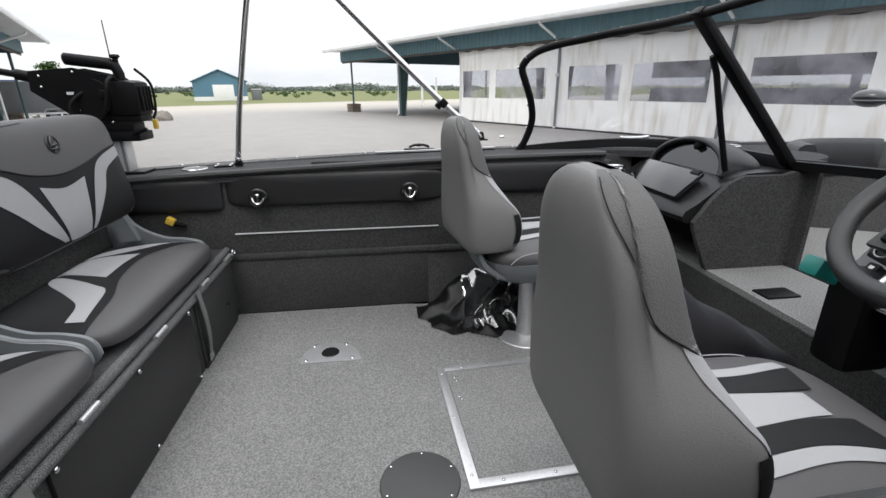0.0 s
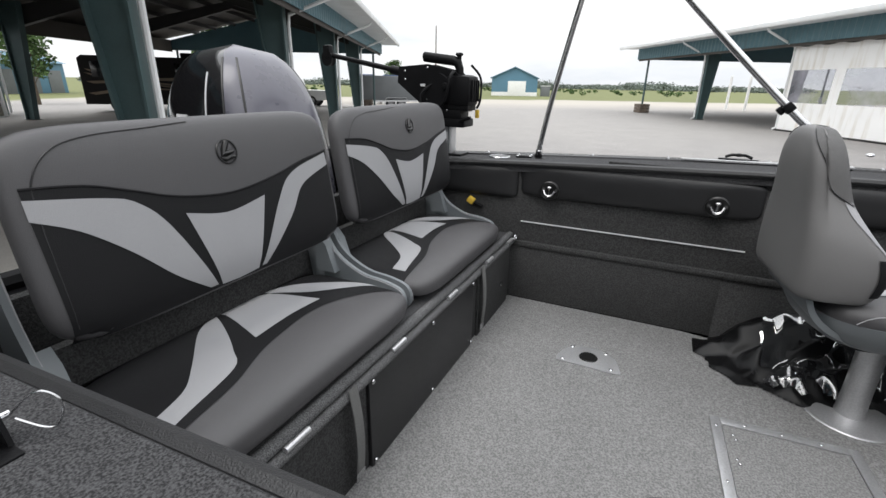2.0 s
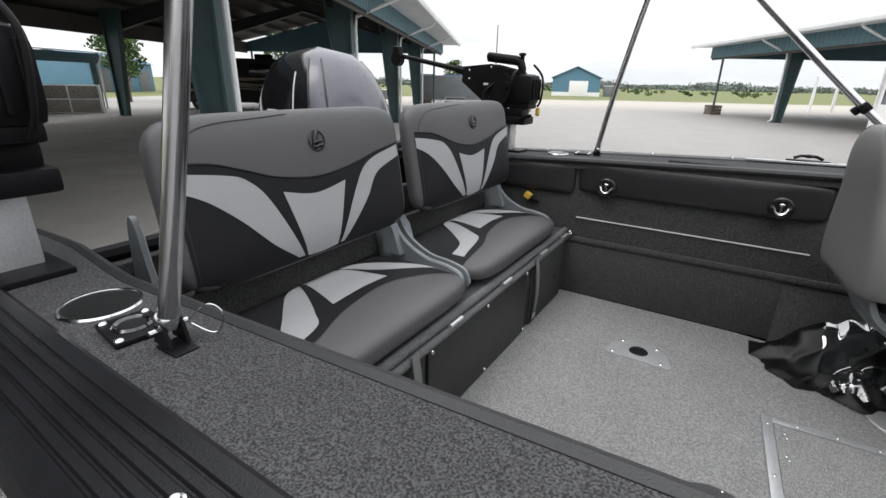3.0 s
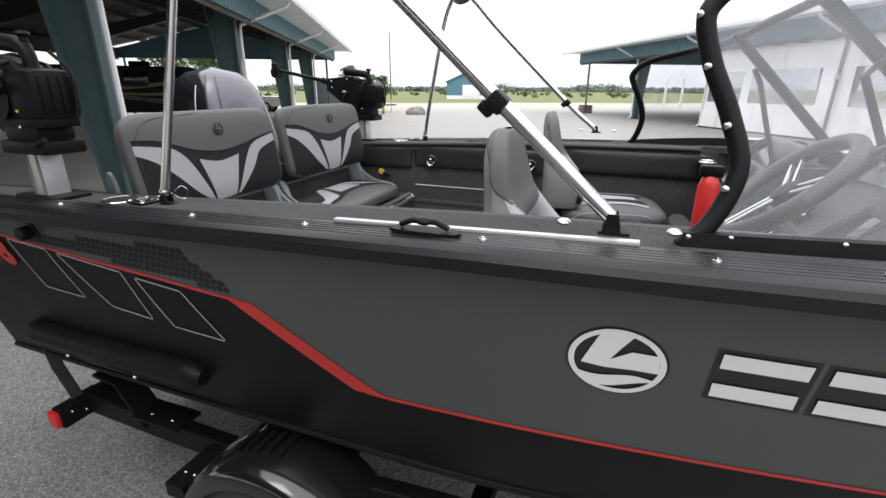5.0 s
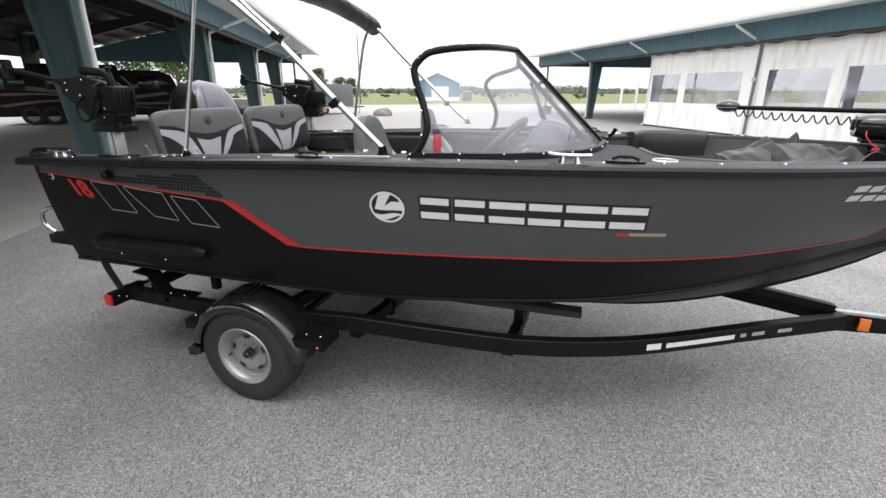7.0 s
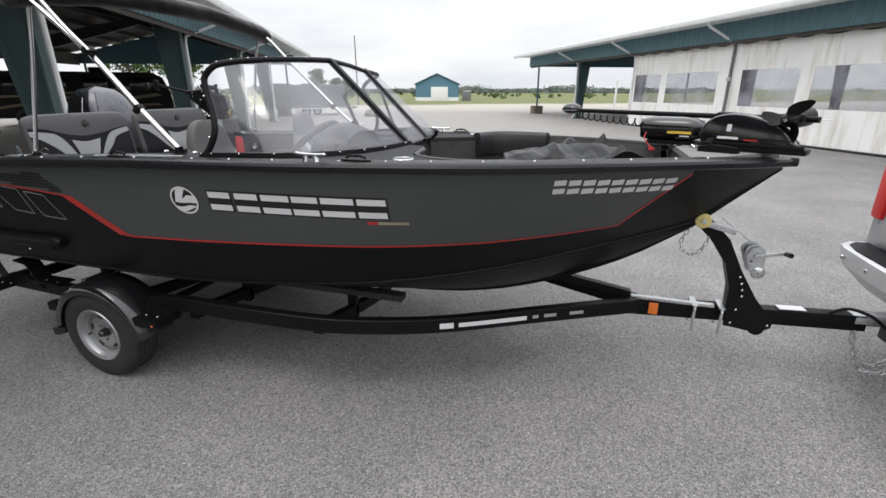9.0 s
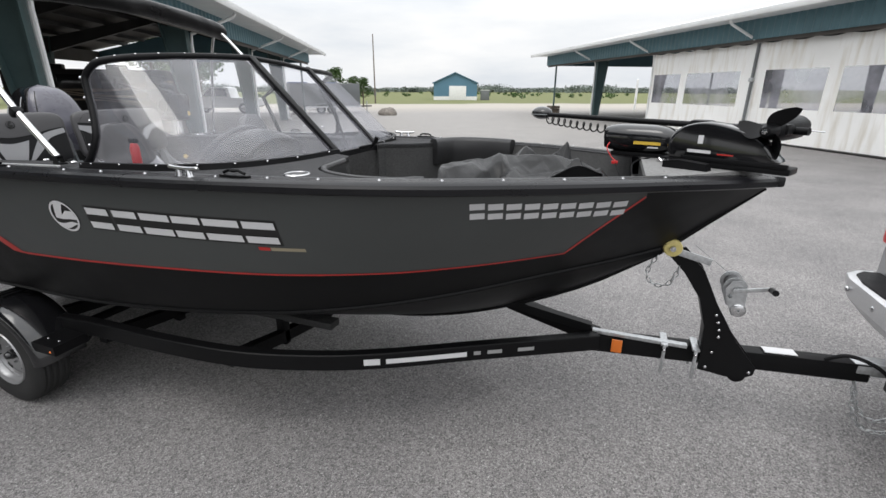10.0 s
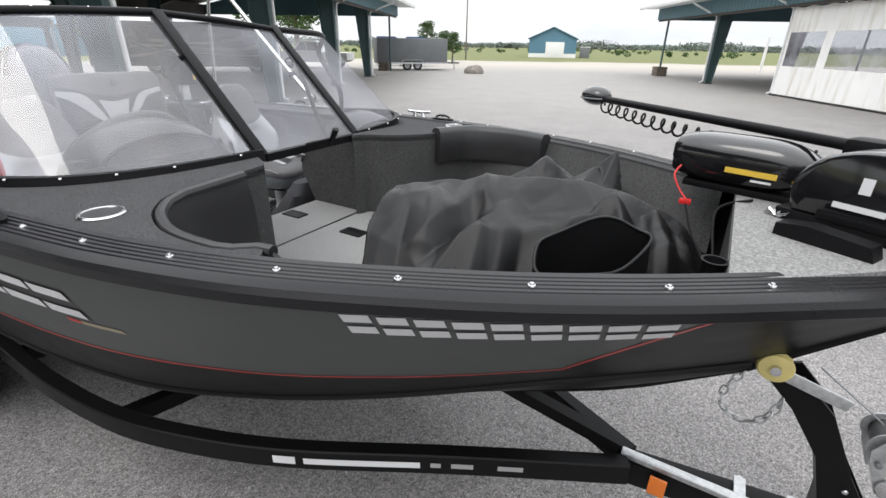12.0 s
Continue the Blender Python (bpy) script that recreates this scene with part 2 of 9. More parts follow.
# ---- building tools ----
class Geo:
    """Gathers vertices and faces of one mesh; each piece may have a material slot."""

    def __init__(self):
        self.v, self.f, self.m = [], [], []

    def add(self, verts, faces, slot=0, mat4=None):
        base = len(self.v)
        self.v += [tuple(mat4 @ Vector(p)) if mat4 else tuple(p) for p in verts]
        self.f += [tuple(base + i for i in face) for face in faces]
        self.m += [slot] * len(faces)
        return self

    def box(self, centre, size, bevel=0.0, turn=None, slot=0):
        bm = bmesh.new()
        bmesh.ops.create_cube(bm, size=1.0)
        for v in bm.verts:
            v.co = Vector((v.co.x * size[0], v.co.y * size[1], v.co.z * size[2]))
        if bevel:
            bmesh.ops.bevel(bm, geom=list(bm.edges), offset=min(bevel, 0.45 * min(size)), segments=2, profile=0.6, affect="EDGES")
        bm.verts.index_update()
        m = Matrix.Translation(centre) @ (turn.to_4x4() if turn else Matrix.Identity(4))
        self.add([v.co.copy() for v in bm.verts], [[v.index for v in f.verts] for f in bm.faces], slot, m)
        bm.free()
        return self

    def tube(self, pts, r, seg=12, cap=True, slot=0, squash=None):
        """A round bar along points; r may be one radius or one for each point."""
        pts = [Vector(p) for p in pts]
        n = len(pts)
        rs = [r] * n if isinstance(r, (int, float)) else list(r)
        verts, faces, up = [], [], None
        for i, p in enumerate(pts):
            a, b = pts[max(i - 1, 0)], pts[min(i + 1, n - 1)]
            t = (b - a).normalized()
            if up is None:
                up = Vector((0, 0, 1)) if abs(t.z) < 0.9 else Vector((1, 0, 0))
            side = t.cross(up).normalized()
            up = side.cross(t).normalized()
            for k in range(seg):
                w = 2 * math.pi * k / seg
                kx, ky = squash or (1, 1)
                verts.append(p + rs[i] * (kx * math.cos(w) * side + ky * math.sin(w) * up))
        for i in range(n - 1):
            for k in range(seg):
                a, b = i * seg + k, i * seg + (k + 1) % seg
                faces.append((a, b, b + seg, a + seg))
        if cap:
            faces.append(tuple(range(seg))[::-1])
            faces.append(tuple((n - 1) * seg + k for k in range(seg)))
        return self.add(verts, faces, slot)

    def lathe(self, profile, seg=32, mat4=None, slot=0, closed=False, cap=True):
        """Turns (radius, height) pairs about the local z axis."""
        verts, faces, n = [], [], len(profile)
        for k in range(seg):
            w = 2 * math.pi * k / seg
            verts += [(r * math.cos(w), r * math.sin(w), h) for r, h in profile]
        for k in range(seg):
            k2 = (k + 1) % seg
            for i in range(n if closed else n - 1):
                j = (i + 1) % n
                faces.append((k * n + i, k2 * n + i, k2 * n + j, k * n + j))
        if not closed and cap:
            for i, flip in ((0, True), (n - 1, False)):
                if profile[i][0] > 1e-6:
                    ring = [k * n + i for k in range(seg)]
                    faces.append(tuple(ring[::-1] if flip else ring))
        return self.add(verts, faces, slot, mat4)

    def prism(self, outline, depth, mat4=None, slot=0):
        """A flat outline in local x, y, given a depth along local z from 0."""
        n = len(outline)
        verts = [(x, y, 0) for x, y in outline] + [(x, y, depth) for x, y in outline]
        faces = [tuple(range(n))[::-1], tuple(range(n, 2 * n))] + [(i, (i + 1) % n, n + (i + 1) % n, n + i) for i in range(n)]
        return self.add(verts, faces, slot, mat4)

    def grid(self, fn, nu, nv, slot=0, wrap_u=False):
        """A sheet: fn(i / nu, j / nv) gives each vertex."""
        cols = nu if wrap_u else nu + 1
        verts = [fn(i / nu, j / nv) for i in range(cols) for j in range(nv + 1)]
        faces = []
        for i in range(nu):
            i2 = (i + 1) % cols
            for j in range(nv):
                faces.append((i * (nv + 1) + j, i2 * (nv + 1) + j, i2 * (nv + 1) + j + 1, i * (nv + 1) + j + 1))
        return self.add(verts, faces, slot)

    def sweep(self, pts, section, slot=0, cap=True):
        """A section of (across, up) pairs swept along points; up stays near +z, across points to the right of travel."""
        pts = [Vector(p) for p in pts]
        n, k = len(pts), len(section)
        verts, faces = [], []
        for i, p in enumerate(pts):
            t = (pts[min(i + 1, n - 1)] - pts[max(i - 1, 0)]).normalized()
            side = t.cross(Vector((0, 0, 1))).normalized()
            up = side.cross(t).normalized()
            verts += [p + a * side + b * up for a, b in section]
        for i in range(n - 1):
            for j in range(k):
                a, b = i * k + j, i * k + (j + 1) % k
                faces.append((a, b, b + k, a + k))
        if cap:
            faces.append(tuple(range(k))[::-1])
            faces.append(tuple((n - 1) * k + j for j in range(k)))
        return self.add(verts, faces, slot)

    def ball(self, centre, radii, nu=16, nv=10, slot=0, turn=None):
        m = Matrix.Translation(centre) @ (turn.to_4x4() if turn else Matrix.Identity(4))
        prof = [(math.sin(math.pi * j / nv), -math.cos(math.pi * j / nv)) for j in range(nv + 1)]
        verts, faces = [], []
        for k in range(nu):
            w = 2 * math.pi * k / nu
            verts += [(radii[0] * r * math.cos(w), radii[1] * r * math.sin(w), radii[2] * h) for r, h in prof]
        for k in range(nu):
            k2 = (k + 1) % nu
            for j in range(nv):
                faces.append((k * (nv + 1) + j, k2 * (nv + 1) + j, k2 * (nv + 1) + j + 1, k * (nv + 1) + j + 1))
        return self.add(verts, faces, slot, m)

    def mesh(self, name, mats, sharp=38, merge=False):
        me = bpy.data.meshes.new(name)
        me.from_pydata(self.v, [], self.f)
        for m in mats if isinstance(mats, (list, tuple)) else (mats,):
            me.materials.append(m)
        me.polygons.foreach_set("material_index", self.m)
        bm = bmesh.new()
        bm.from_mesh(me)
        if merge:
            bmesh.ops.remove_doubles(bm, verts=bm.verts, dist=1e-5)
        bmesh.ops.recalc_face_normals(bm, faces=bm.faces)
        bm.to_mesh(me)
        bm.free()
        me.shade_smooth()
        me.set_sharp_from_angle(angle=radians(sharp))
        return me


def thing(name, label, category, at=None, group="", kind=""):
    ob = new(name)
    if at is not None:
        ob.matrix_basis = at
    return tagged(ob, label, category, group, kind)


def part(name, geo, mat, parent=None, label="", sharp=38, merge=False):
    """Links a Geo as one mesh object under a thing or a part."""
    ob = new(name, geo.mesh(name, mat, sharp, merge))
    if parent is not None:
        ob.parent = parent
    if label:
        tagged(ob, label)
    return ob


def solo(name, geo, mat, label, category, at=None, group="", kind="", sharp=38):
    """A thing that is one mesh."""
    ob = part(name, geo, mat, None, "", sharp)
    if at is not None:
        ob.matrix_basis = at
    return tagged(ob, label, category, group, kind)


def along(keys, x):
    """Smooth interpolation through (x, value, ...) rows."""
    if x <= keys[0][0]:
        return keys[0][1]
    if x >= keys[-1][0]:
        return keys[-1][1]
    for i in range(len(keys) - 1):
        if keys[i][0] <= x <= keys[i + 1][0]:
            x0, y0, x1, y1 = *keys[i], *keys[i + 1]
            h = x1 - x0
            s0 = (y1 - keys[i - 1][1]) / (x1 - keys[i - 1][0]) if i > 0 else (y1 - y0) / h
            s1 = (keys[i + 2][1] - y0) / (keys[i + 2][0] - x0) if i + 2 < len(keys) else (y1 - y0) / h
            t = (x - x0) / h
            return ((1 + 2 * t) * (1 - t) ** 2 * y0 + t * (1 - t) ** 2 * h * s0 + t * t * (3 - 2 * t) * y1 + t * t * (t - 1) * h * s1)


def spline(pts, n=8):
    """A smooth line of points through the given ones (Catmull-Rom)."""
    pts = [Vector(p) for p in pts]
    out = []
    for i in range(len(pts) - 1):
        p0, p1, p2, p3 = pts[max(i - 1, 0)], pts[i], pts[i + 1], pts[min(i + 2, len(pts) - 1)]
        for k in range(n):
            t = k / n
            out.append(0.5 * ((2 * p1) + (p2 - p0) * t + (2 * p0 - 5 * p1 + 4 * p2 - p3) * t * t + (3 * p1 - p0 - 3 * p2 + p3) * t ** 3))
    out.append(pts[-1])
    return out


def turn_to(axis):
    """A turn that takes +z to the given axis."""
    return Vector(axis).to_track_quat("Z", "Y").to_matrix()

# ---- ground ----
def ground_material():
    m = bpy.data.materials.new("weathered_asphalt_and_field")
    m.use_nodes = True
    nd, ln = m.node_tree.nodes, m.node_tree.links
    b = nd["Principled BSDF"]
    b.inputs["Specular IOR Level"].default_value = 0.25
    tc = nd.new("ShaderNodeTexCoord")

    def noise_node(scale, detail=3.0, rough=0.5):
        n = nd.new("ShaderNodeTexNoise")
        n.inputs["Scale"].default_value, n.inputs["Detail"].default_value = scale, detail
        n.inputs["Roughness"].default_value = rough
        ln.new(tc.outputs["Object"], n.inputs["Vector"])
        return n

    def ramp(src, rows):
        r = nd.new("ShaderNodeValToRGB")
        while len(r.color_ramp.elements) < len(rows):
            r.color_ramp.elements.new(0.5)
        for e, (p, c) in zip(r.color_ramp.elements, rows):
            e.position, e.color = p, (*c, 1)
        ln.new(src, r.inputs["Fac"])
        return r.outputs["Color"]

    def mix(fac, a, c, mode="MIX"):
        x = nd.new("ShaderNodeMixRGB")
        x.blend_type = mode
        for i, s in enumerate((fac, a, c)):
            if isinstance(s, (int, float)):
                x.inputs[i].default_value = s
            elif isinstance(s, tuple):
                x.inputs[i].default_value = (*s, 1)
            else:
                ln.new(s, x.inputs[i])
        return x.outputs["Color"]

    def ranged(src, a, c):
        r = nd.new("ShaderNodeMapRange")
        r.inputs["From Min"].default_value, r.inputs["From Max"].default_value = a, c
        ln.new(src, r.inputs["Value"])
        return r.outputs["Result"]

    vor = nd.new("ShaderNodeTexVoronoi")
    vor.inputs["Scale"].default_value = 115.0
    ln.new(tc.outputs["Object"], vor.inputs["Vector"])
    stones = ramp(vor.outputs["Color"], [(0.0, (0.10, 0.096, 0.098)), (0.4, (0.205, 0.198, 0.2)), (0.78, (0.30, 0.29, 0.288)), (0.93, (0.36, 0.352, 0.348)), (1.0, (0.54, 0.53, 0.52))])
    fine = ramp(noise_node(170, 4).outputs["Fac"], [(0.38, (0.62, 0.62, 0.62)), (0.62, (1.3, 1.3, 1.3))])
    asphalt = mix(1.0, stones, fine, "MULTIPLY")
    asphalt = mix(1.0, asphalt, ramp(noise_node(0.9, 8, 0.6).outputs["Fac"], [(0.3, (0.82, 0.82, 0.82)), (0.7, (1.14, 1.13, 1.11))]), "MULTIPLY")
    dust = mix(noise_node(7, 6).outputs["Fac"], (0.33, 0.305, 0.27), (0.44, 0.41, 0.365))
    grass = mix(noise_node(0.5, 8, 0.7).outputs["Fac"], (0.085, 0.11, 0.04), (0.21, 0.21, 0.095))
    sep = nd.new("ShaderNodeSeparateXYZ")
    ln.new(tc.outputs["Object"], sep.inputs["Vector"])

    def lin(kx, ky, k0):
        a = nd.new("ShaderNodeMath"); a.operation = "MULTIPLY_ADD"
        a.inputs[1].default_value, a.inputs[2].default_value = kx, k0
        ln.new(sep.outputs["X"], a.inputs[0])
        c = nd.new("ShaderNodeMath"); c.operation = "MULTIPLY_ADD"
        c.inputs[1].default_value = ky
        ln.new(sep.outputs["Y"], c.inputs[0])
        ln.new(a.outputs[0], c.inputs[2])
        w = nd.new("ShaderNodeMath"); w.operation = "MULTIPLY_ADD"
        w.inputs[1].default_value = 9.0
        ln.new(noise_node(0.12, 6).outputs["Fac"], w.inputs[0])
        ln.new(c.outputs[0], w.inputs[2])
        return w.outputs[0]

    yard = lin(-0.485, 0.874, -4.5)
    pale = mix(0.55, asphalt, (0.34, 0.325, 0.305))
    col = mix(ranged(yard, 4.0, 16.0), asphalt, pale)
    col = mix(ranged(yard, 34.0, 46.0), col, dust)
    col = mix(ranged(yard, 56.0, 59.0), col, grass)
    far_left = lin(-0.874, -0.485, -4.5)
    col = mix(ranged(far_left, 29.0, 31.0), col, grass)
    ln.new(col, b.inputs["Base Color"])
    b.inputs["Roughness"].default_value = 0.9
    bp = nd.new("ShaderNodeBump")
    bp.inputs["Strength"].default_value, bp.inputs["Distance"].default_value = 0.6, 0.004
    ln.new(vor.outputs["Distance"], bp.inputs["Height"])
    ln.new(bp.outputs["Normal"], b.inputs["Normal"])
    return m


def build_ground():
    g = Geo()
    edges = [-3000, -800, -300, -120, -60, -30, -12, -4, 0, 4, 8, 12, 30, 60, 120, 300, 800, 3000]
    nx = len(edges)
    g.add([(x, y, 0) for x in edges for y in edges], [(i * nx + j, (i + 1) * nx + j, (i + 1) * nx + j + 1, i * nx + j + 1) for i in range(nx - 1) for j in range(nx - 1)])
    solo("ground", g, ground_material(), "weathered grey asphalt yard running out to grass fields", "ground", kind="structure")


build_ground()

AX = Vector((0.485, -0.874, 0)).normalized()
AY = Vector((0.874, 0.485, 0)).normalized()
SHED_R = Matrix((( AX.x, AY.x, 0, 5.05), (AX.y, AY.y, 0, 24.6), (0, 0, 1, 0), (0, 0, 0, 1)))
LX = Vector((0.445, -0.896, 0)).normalized()
LY = Vector((0.896, 0.445, 0)).normalized()
SHED_L = Matrix(((-LX.x, -LY.x, 0, -4.2 * LY.x), (-LX.y, -LY.y, 0, -4.2 * LY.y), (0, 0, 1, 0), (0, 0, 0, 1)))


def i_column(height, base, top, lean):
    """A tapered steel column of I section; it widens towards the top on its inner side."""
    fl, wb, th = 0.14, 0.025, 0.022
    rows = []
    for z, d in ((0.0, base), (height, top)):
        rows.append([(-fl, -th, z), (fl, -th, z), (fl, th, z), (wb, th, z), (wb, d - th, z), (fl, d - th, z), (fl, d + th, z), (-fl, d + th, z), (-fl, d - th, z), (-wb, d - th, z), (-wb, th, z), (-fl, th, z)])
    g = Geo().add(rows[0] + rows[1], [tuple(range(12))[::-1], tuple(range(12, 24))] + [(k, (k + 1) % 12, 12 + (k + 1) % 12, 12 + k) for k in range(12)])
    return g


def ribbed(g, x0, x1, z0, z1, y, pitch, depth):
    """Ribbed sheet metal in the local x, z plane."""
    n = int((x1 - x0) / pitch)
    verts, faces = [], []
    for i in range(n * 4 + 1):
        x = x0 + (x1 - x0) * i / (n * 4)
        yy = y - (depth if i % 4 in (1, 2) else 0)
        verts += [(x, yy, z0), (x, yy, z1)]
    for i in range(n * 4):
        faces.append((2 * i, 2 * i + 2, 2 * i + 3, 2 * i + 1))
    g.add(verts, faces)


def hall(name, label, at, x0, x1, cols, far_cols, depth, eave):
    """A long open-sided pole hall: columns, rafters, cladding band, roof, gutter and downpipes."""
    band0, band1 = 3.55, eave - 0.04
    ridge_y, slope, over = depth / 2, 0.21, 1.6
    h = thing(name, label, "building", at, kind="")
    zr = lambda y: eave + slope * (min(y, depth - y) + over)
    roof = Geo()
    n = int((x1 - x0) / 0.45)
    for ya, yb in ((-over, ridge_y), (depth + over, ridge_y)):
        verts, faces = [], []
        for i in range(n * 2 + 1):
            x = x0 + (x1 - x0) * i / (n * 2)
            lift = 0.035 if i % 2 else 0
            verts += [(x, ya, zr(ya) + lift), (x, yb, zr(yb) + lift)]
        for i in range(n * 2):
            faces.append((2 * i, 2 * i + 2, 2 * i + 3, 2 * i + 1))
        roof.add(verts, faces)
    part("roof", roof, WHITE_METAL, h, "white ribbed metal roof", sharp=10)
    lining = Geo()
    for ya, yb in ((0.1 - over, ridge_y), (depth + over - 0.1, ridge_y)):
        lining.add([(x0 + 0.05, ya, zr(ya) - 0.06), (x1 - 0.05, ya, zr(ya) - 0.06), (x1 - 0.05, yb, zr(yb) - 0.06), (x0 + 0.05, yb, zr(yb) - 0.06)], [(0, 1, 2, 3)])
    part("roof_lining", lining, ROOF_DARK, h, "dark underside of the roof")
    for k in range(1, 10):
        y = depth * k / 10
        part("purlin", Geo().box(((x0 + x1) / 2, y, zr(y) - 0.17), (x1 - x0 - 0.2, 0.09, 0.2)), STEEL_DARK, h)
    for y, s in ((-0.55, 1), (depth + 0.55, -1)):
        b = Geo()
        ribbed(b, x0 + 0.5, x1 - 0.5, band0, band1, y, 0.3, 0.035 * s)
        b.box(((x0 + x1) / 2, y + 0.03 * s, (band0 + band1) / 2), (x1 - x0 - 1.0, 0.03, band1 - band0 - 0.02))
        part("cladding_band", b, TEAL_METAL, h, "blue-green ribbed cladding under the eave", sharp=10)
        # added dark sheet: gives the band's inner face the hall's interior shade
        part("band_inner_shade", Geo().box(((x0 + x1) / 2, y + 0.10 * s, (band0 + band1) / 2 - 0.05), (x1 - x0 - 1.1, 0.04, band1 - band0 + 0.12)), ROOF_DARK, h, "dark sheet added for the shade inside the band")
        gutter = Geo().sweep([(x0, y - 1.1 * s, eave - 0.03), (x1, y - 1.1 * s, eave - 0.03)], [(-0.08, 0.06), (-0.08, -0.06), (-0.04, -0.1), (0.05, -0.1), (0.08, -0.06), (0.08, 0.08)])
        part("gutter", gutter, WHITE_METAL, h, "white gutter along the eave")
        sof = Geo().box(((x0 + x1) / 2, y - 0.52 * s, eave - 0.06), (x1 - x0 - 0.2, 1.04, 0.02))
        part("soffit", sof, WHITE_METAL, h)
    for xa in (x0 + 0.5, x1 - 0.5):
        g = Geo()
        g.add([(xa, -0.5, band0), (xa, depth + 0.5, band0), (xa, depth + 0.5, band1), (xa, ridge_y, zr(ridge_y) - 0.08), (xa, -0.5, band1)], [(0, 1, 2, 3, 4)])
        g.box((xa, depth / 2, band0 + 0.05), (0.04, depth + 1.0, 0.1))
        part("gable_panel", g, TEAL_METAL, h, "blue-green gable end above the opening")
    for side, xs in ((0, cols), (1, far_cols)):
        for x, thick in xs:
            y = 0 if side == 0 else depth
            if thick:
                g = i_column(band1 + 0.35, 0.30, 0.8, 0)
                c = part("column", g, TEAL_STEEL, h, "tapered teal-painted steel column")
                c.matrix_basis = pose(x, y, 0, 0, 0, 0 if side == 0 else 180)
                part("base_plate", Geo().box((0, 0.15, 0.015), (0.4, 0.46, 0.03)), STEEL_DARK, c)
            else:
                part("post", Geo().tube([(x, y, 0), (x, y, band0 + 0.1)], 0.07, 10), TEAL_STEEL, h, "thin steel corner post")
            if side == 0 and thick:
                dp = Geo().tube([(x + 0.0, -1.56, eave - 0.14), (x, -1.5, eave - 0.25), (x, -0.16, band0 - 0.1), (x, -0.12, band0 - 0.4), (x, -0.12, 0.15), (x, -0.3, 0.06)], 0.05, 8)
                part("downpipe", dp, WHITE_METAL, h, "white downpipe from the gutter to the column")
    for x, thick in cols:
        if thick:
            for ya, yb in ((0.5, ridge_y), (depth - 0.5, ridge_y)):
                g = Geo()
                hb, ht = 0.75, 0.4
                for xx, ww in ((x, 0.03),):
                    g.add([(xx - ww, ya, zr(ya) - 0.25 - hb), (xx + ww, ya, zr(ya) - 0.25 - hb), (xx + ww, ya, zr(ya) - 0.25), (xx - ww, ya, zr(ya) - 0.25),
                           (xx - ww, yb, zr(yb) - 0.25 - ht), (xx + ww, yb, zr(yb) - 0.25 - ht), (xx + ww, yb, zr(yb) - 0.25), (xx - ww, yb, zr(yb) - 0.25)],
                          [(0, 1, 2, 3), (4, 5, 6, 7), (0, 1, 5, 4), (1, 2, 6, 5), (2, 3, 7, 6), (3, 0, 4, 7)])
                    g.add([(xx - 0.13, ya, zr(ya) - 0.25 - hb), (xx + 0.13, ya, zr(ya) - 0.25 - hb), (xx + 0.13, yb, zr(yb) - 0.25 - ht), (xx - 0.13, yb, zr(yb) - 0.25 - ht)], [(0, 1, 2, 3)])
                part("rafter", g, STEEL_DARK, h)
    return h


hall("open_hall", "long white-roofed hall with blue-green cladding and white curtains", SHED_R, -14.3, 36.0,
                  [(-13.2, False), (-6.4, True), (0.0, True), (6.7, True), (13.4, True), (20.1, True), (26.8, True), (33.5, True)],
                  [(-13.2, False), (-6.4, True), (0.0, True), (6.7, True), (13.4, True), (20.1, True), (26.8, True), (33.5, True)], 13.4, 4.30)
hall("open_hall", "long open-sided hall with teal steel columns and a dark roof lining", SHED_L, -27.0, 33.0,
                 [(32.2, False), (25.9, True), (19.5, True), (12.8, True), (5.9, True), (-0.7, True), (-7.3, True), (-13.9, True), (-20.5, True)],
                 [(32.2, False), (25.9, True), (19.2, True), (13.6, True), (7.0, True), (0.4, True), (-6.2, True), (-12.8, True), (-19.4, True)], 13.0, 4.20)
slab = Geo().box((3.0, 6.5, 0.006), (59.5, 13.4, 0.012))
solo("hall_floor", slab, material("dusty_concrete", (0.27, 0.255, 0.235), 0.85, grain=0.12, grain_scale=120, stain=0.16, stain_scale=0.6), "dusty pale concrete floor of the open hall", "floor", SHED_L, kind="structure")


# ---- white vinyl curtains of the hall ----
def curtain_material():
    m = material("dirty_white_vinyl_curtain", (0.88, 0.875, 0.86), 0.5, stain=0.04, stain_scale=0.7)
    nd, ln = m.node_tree.nodes, m.node_tree.links
    b = nd["Principled BSDF"]
    src = b.inputs["Base Color"].links[0].from_socket
    tc = nd.new("ShaderNodeTexCoord")
    mp = nd.new("ShaderNodeMapping")
    mp.inputs["Scale"].default_value = (3.0, 3.0, 0.35)
    n = nd.new("ShaderNodeTexNoise")
    n.inputs["Scale"].default_value, n.inputs["Detail"].default_value = 1.5, 7.0
    ln.new(tc.outputs["Object"], mp.inputs["Vector"])
    ln.new(mp.outputs["Vector"], n.inputs["Vector"])
    r = nd.new("ShaderNodeValToRGB")
    r.color_ramp.elements[0].position, r.color_ramp.elements[0].color = 0.30, (0.74, 0.70, 0.63, 1)
    r.color_ramp.elements[1].position, r.color_ramp.elements[1].color = 0.50, (1, 1, 1, 1)
    ln.new(n.outputs["Fac"], r.inputs["Fac"])
    mx = nd.new("ShaderNodeMixRGB")
    mx.blend_type = "MULTIPLY"
    mx.inputs[0].default_value = 0.8
    ln.new(src, mx.inputs[1])
    ln.new(r.outputs["Color"], mx.inputs[2])
    ln.new(mx.outputs["Color"], b.inputs["Base Color"])
    return m


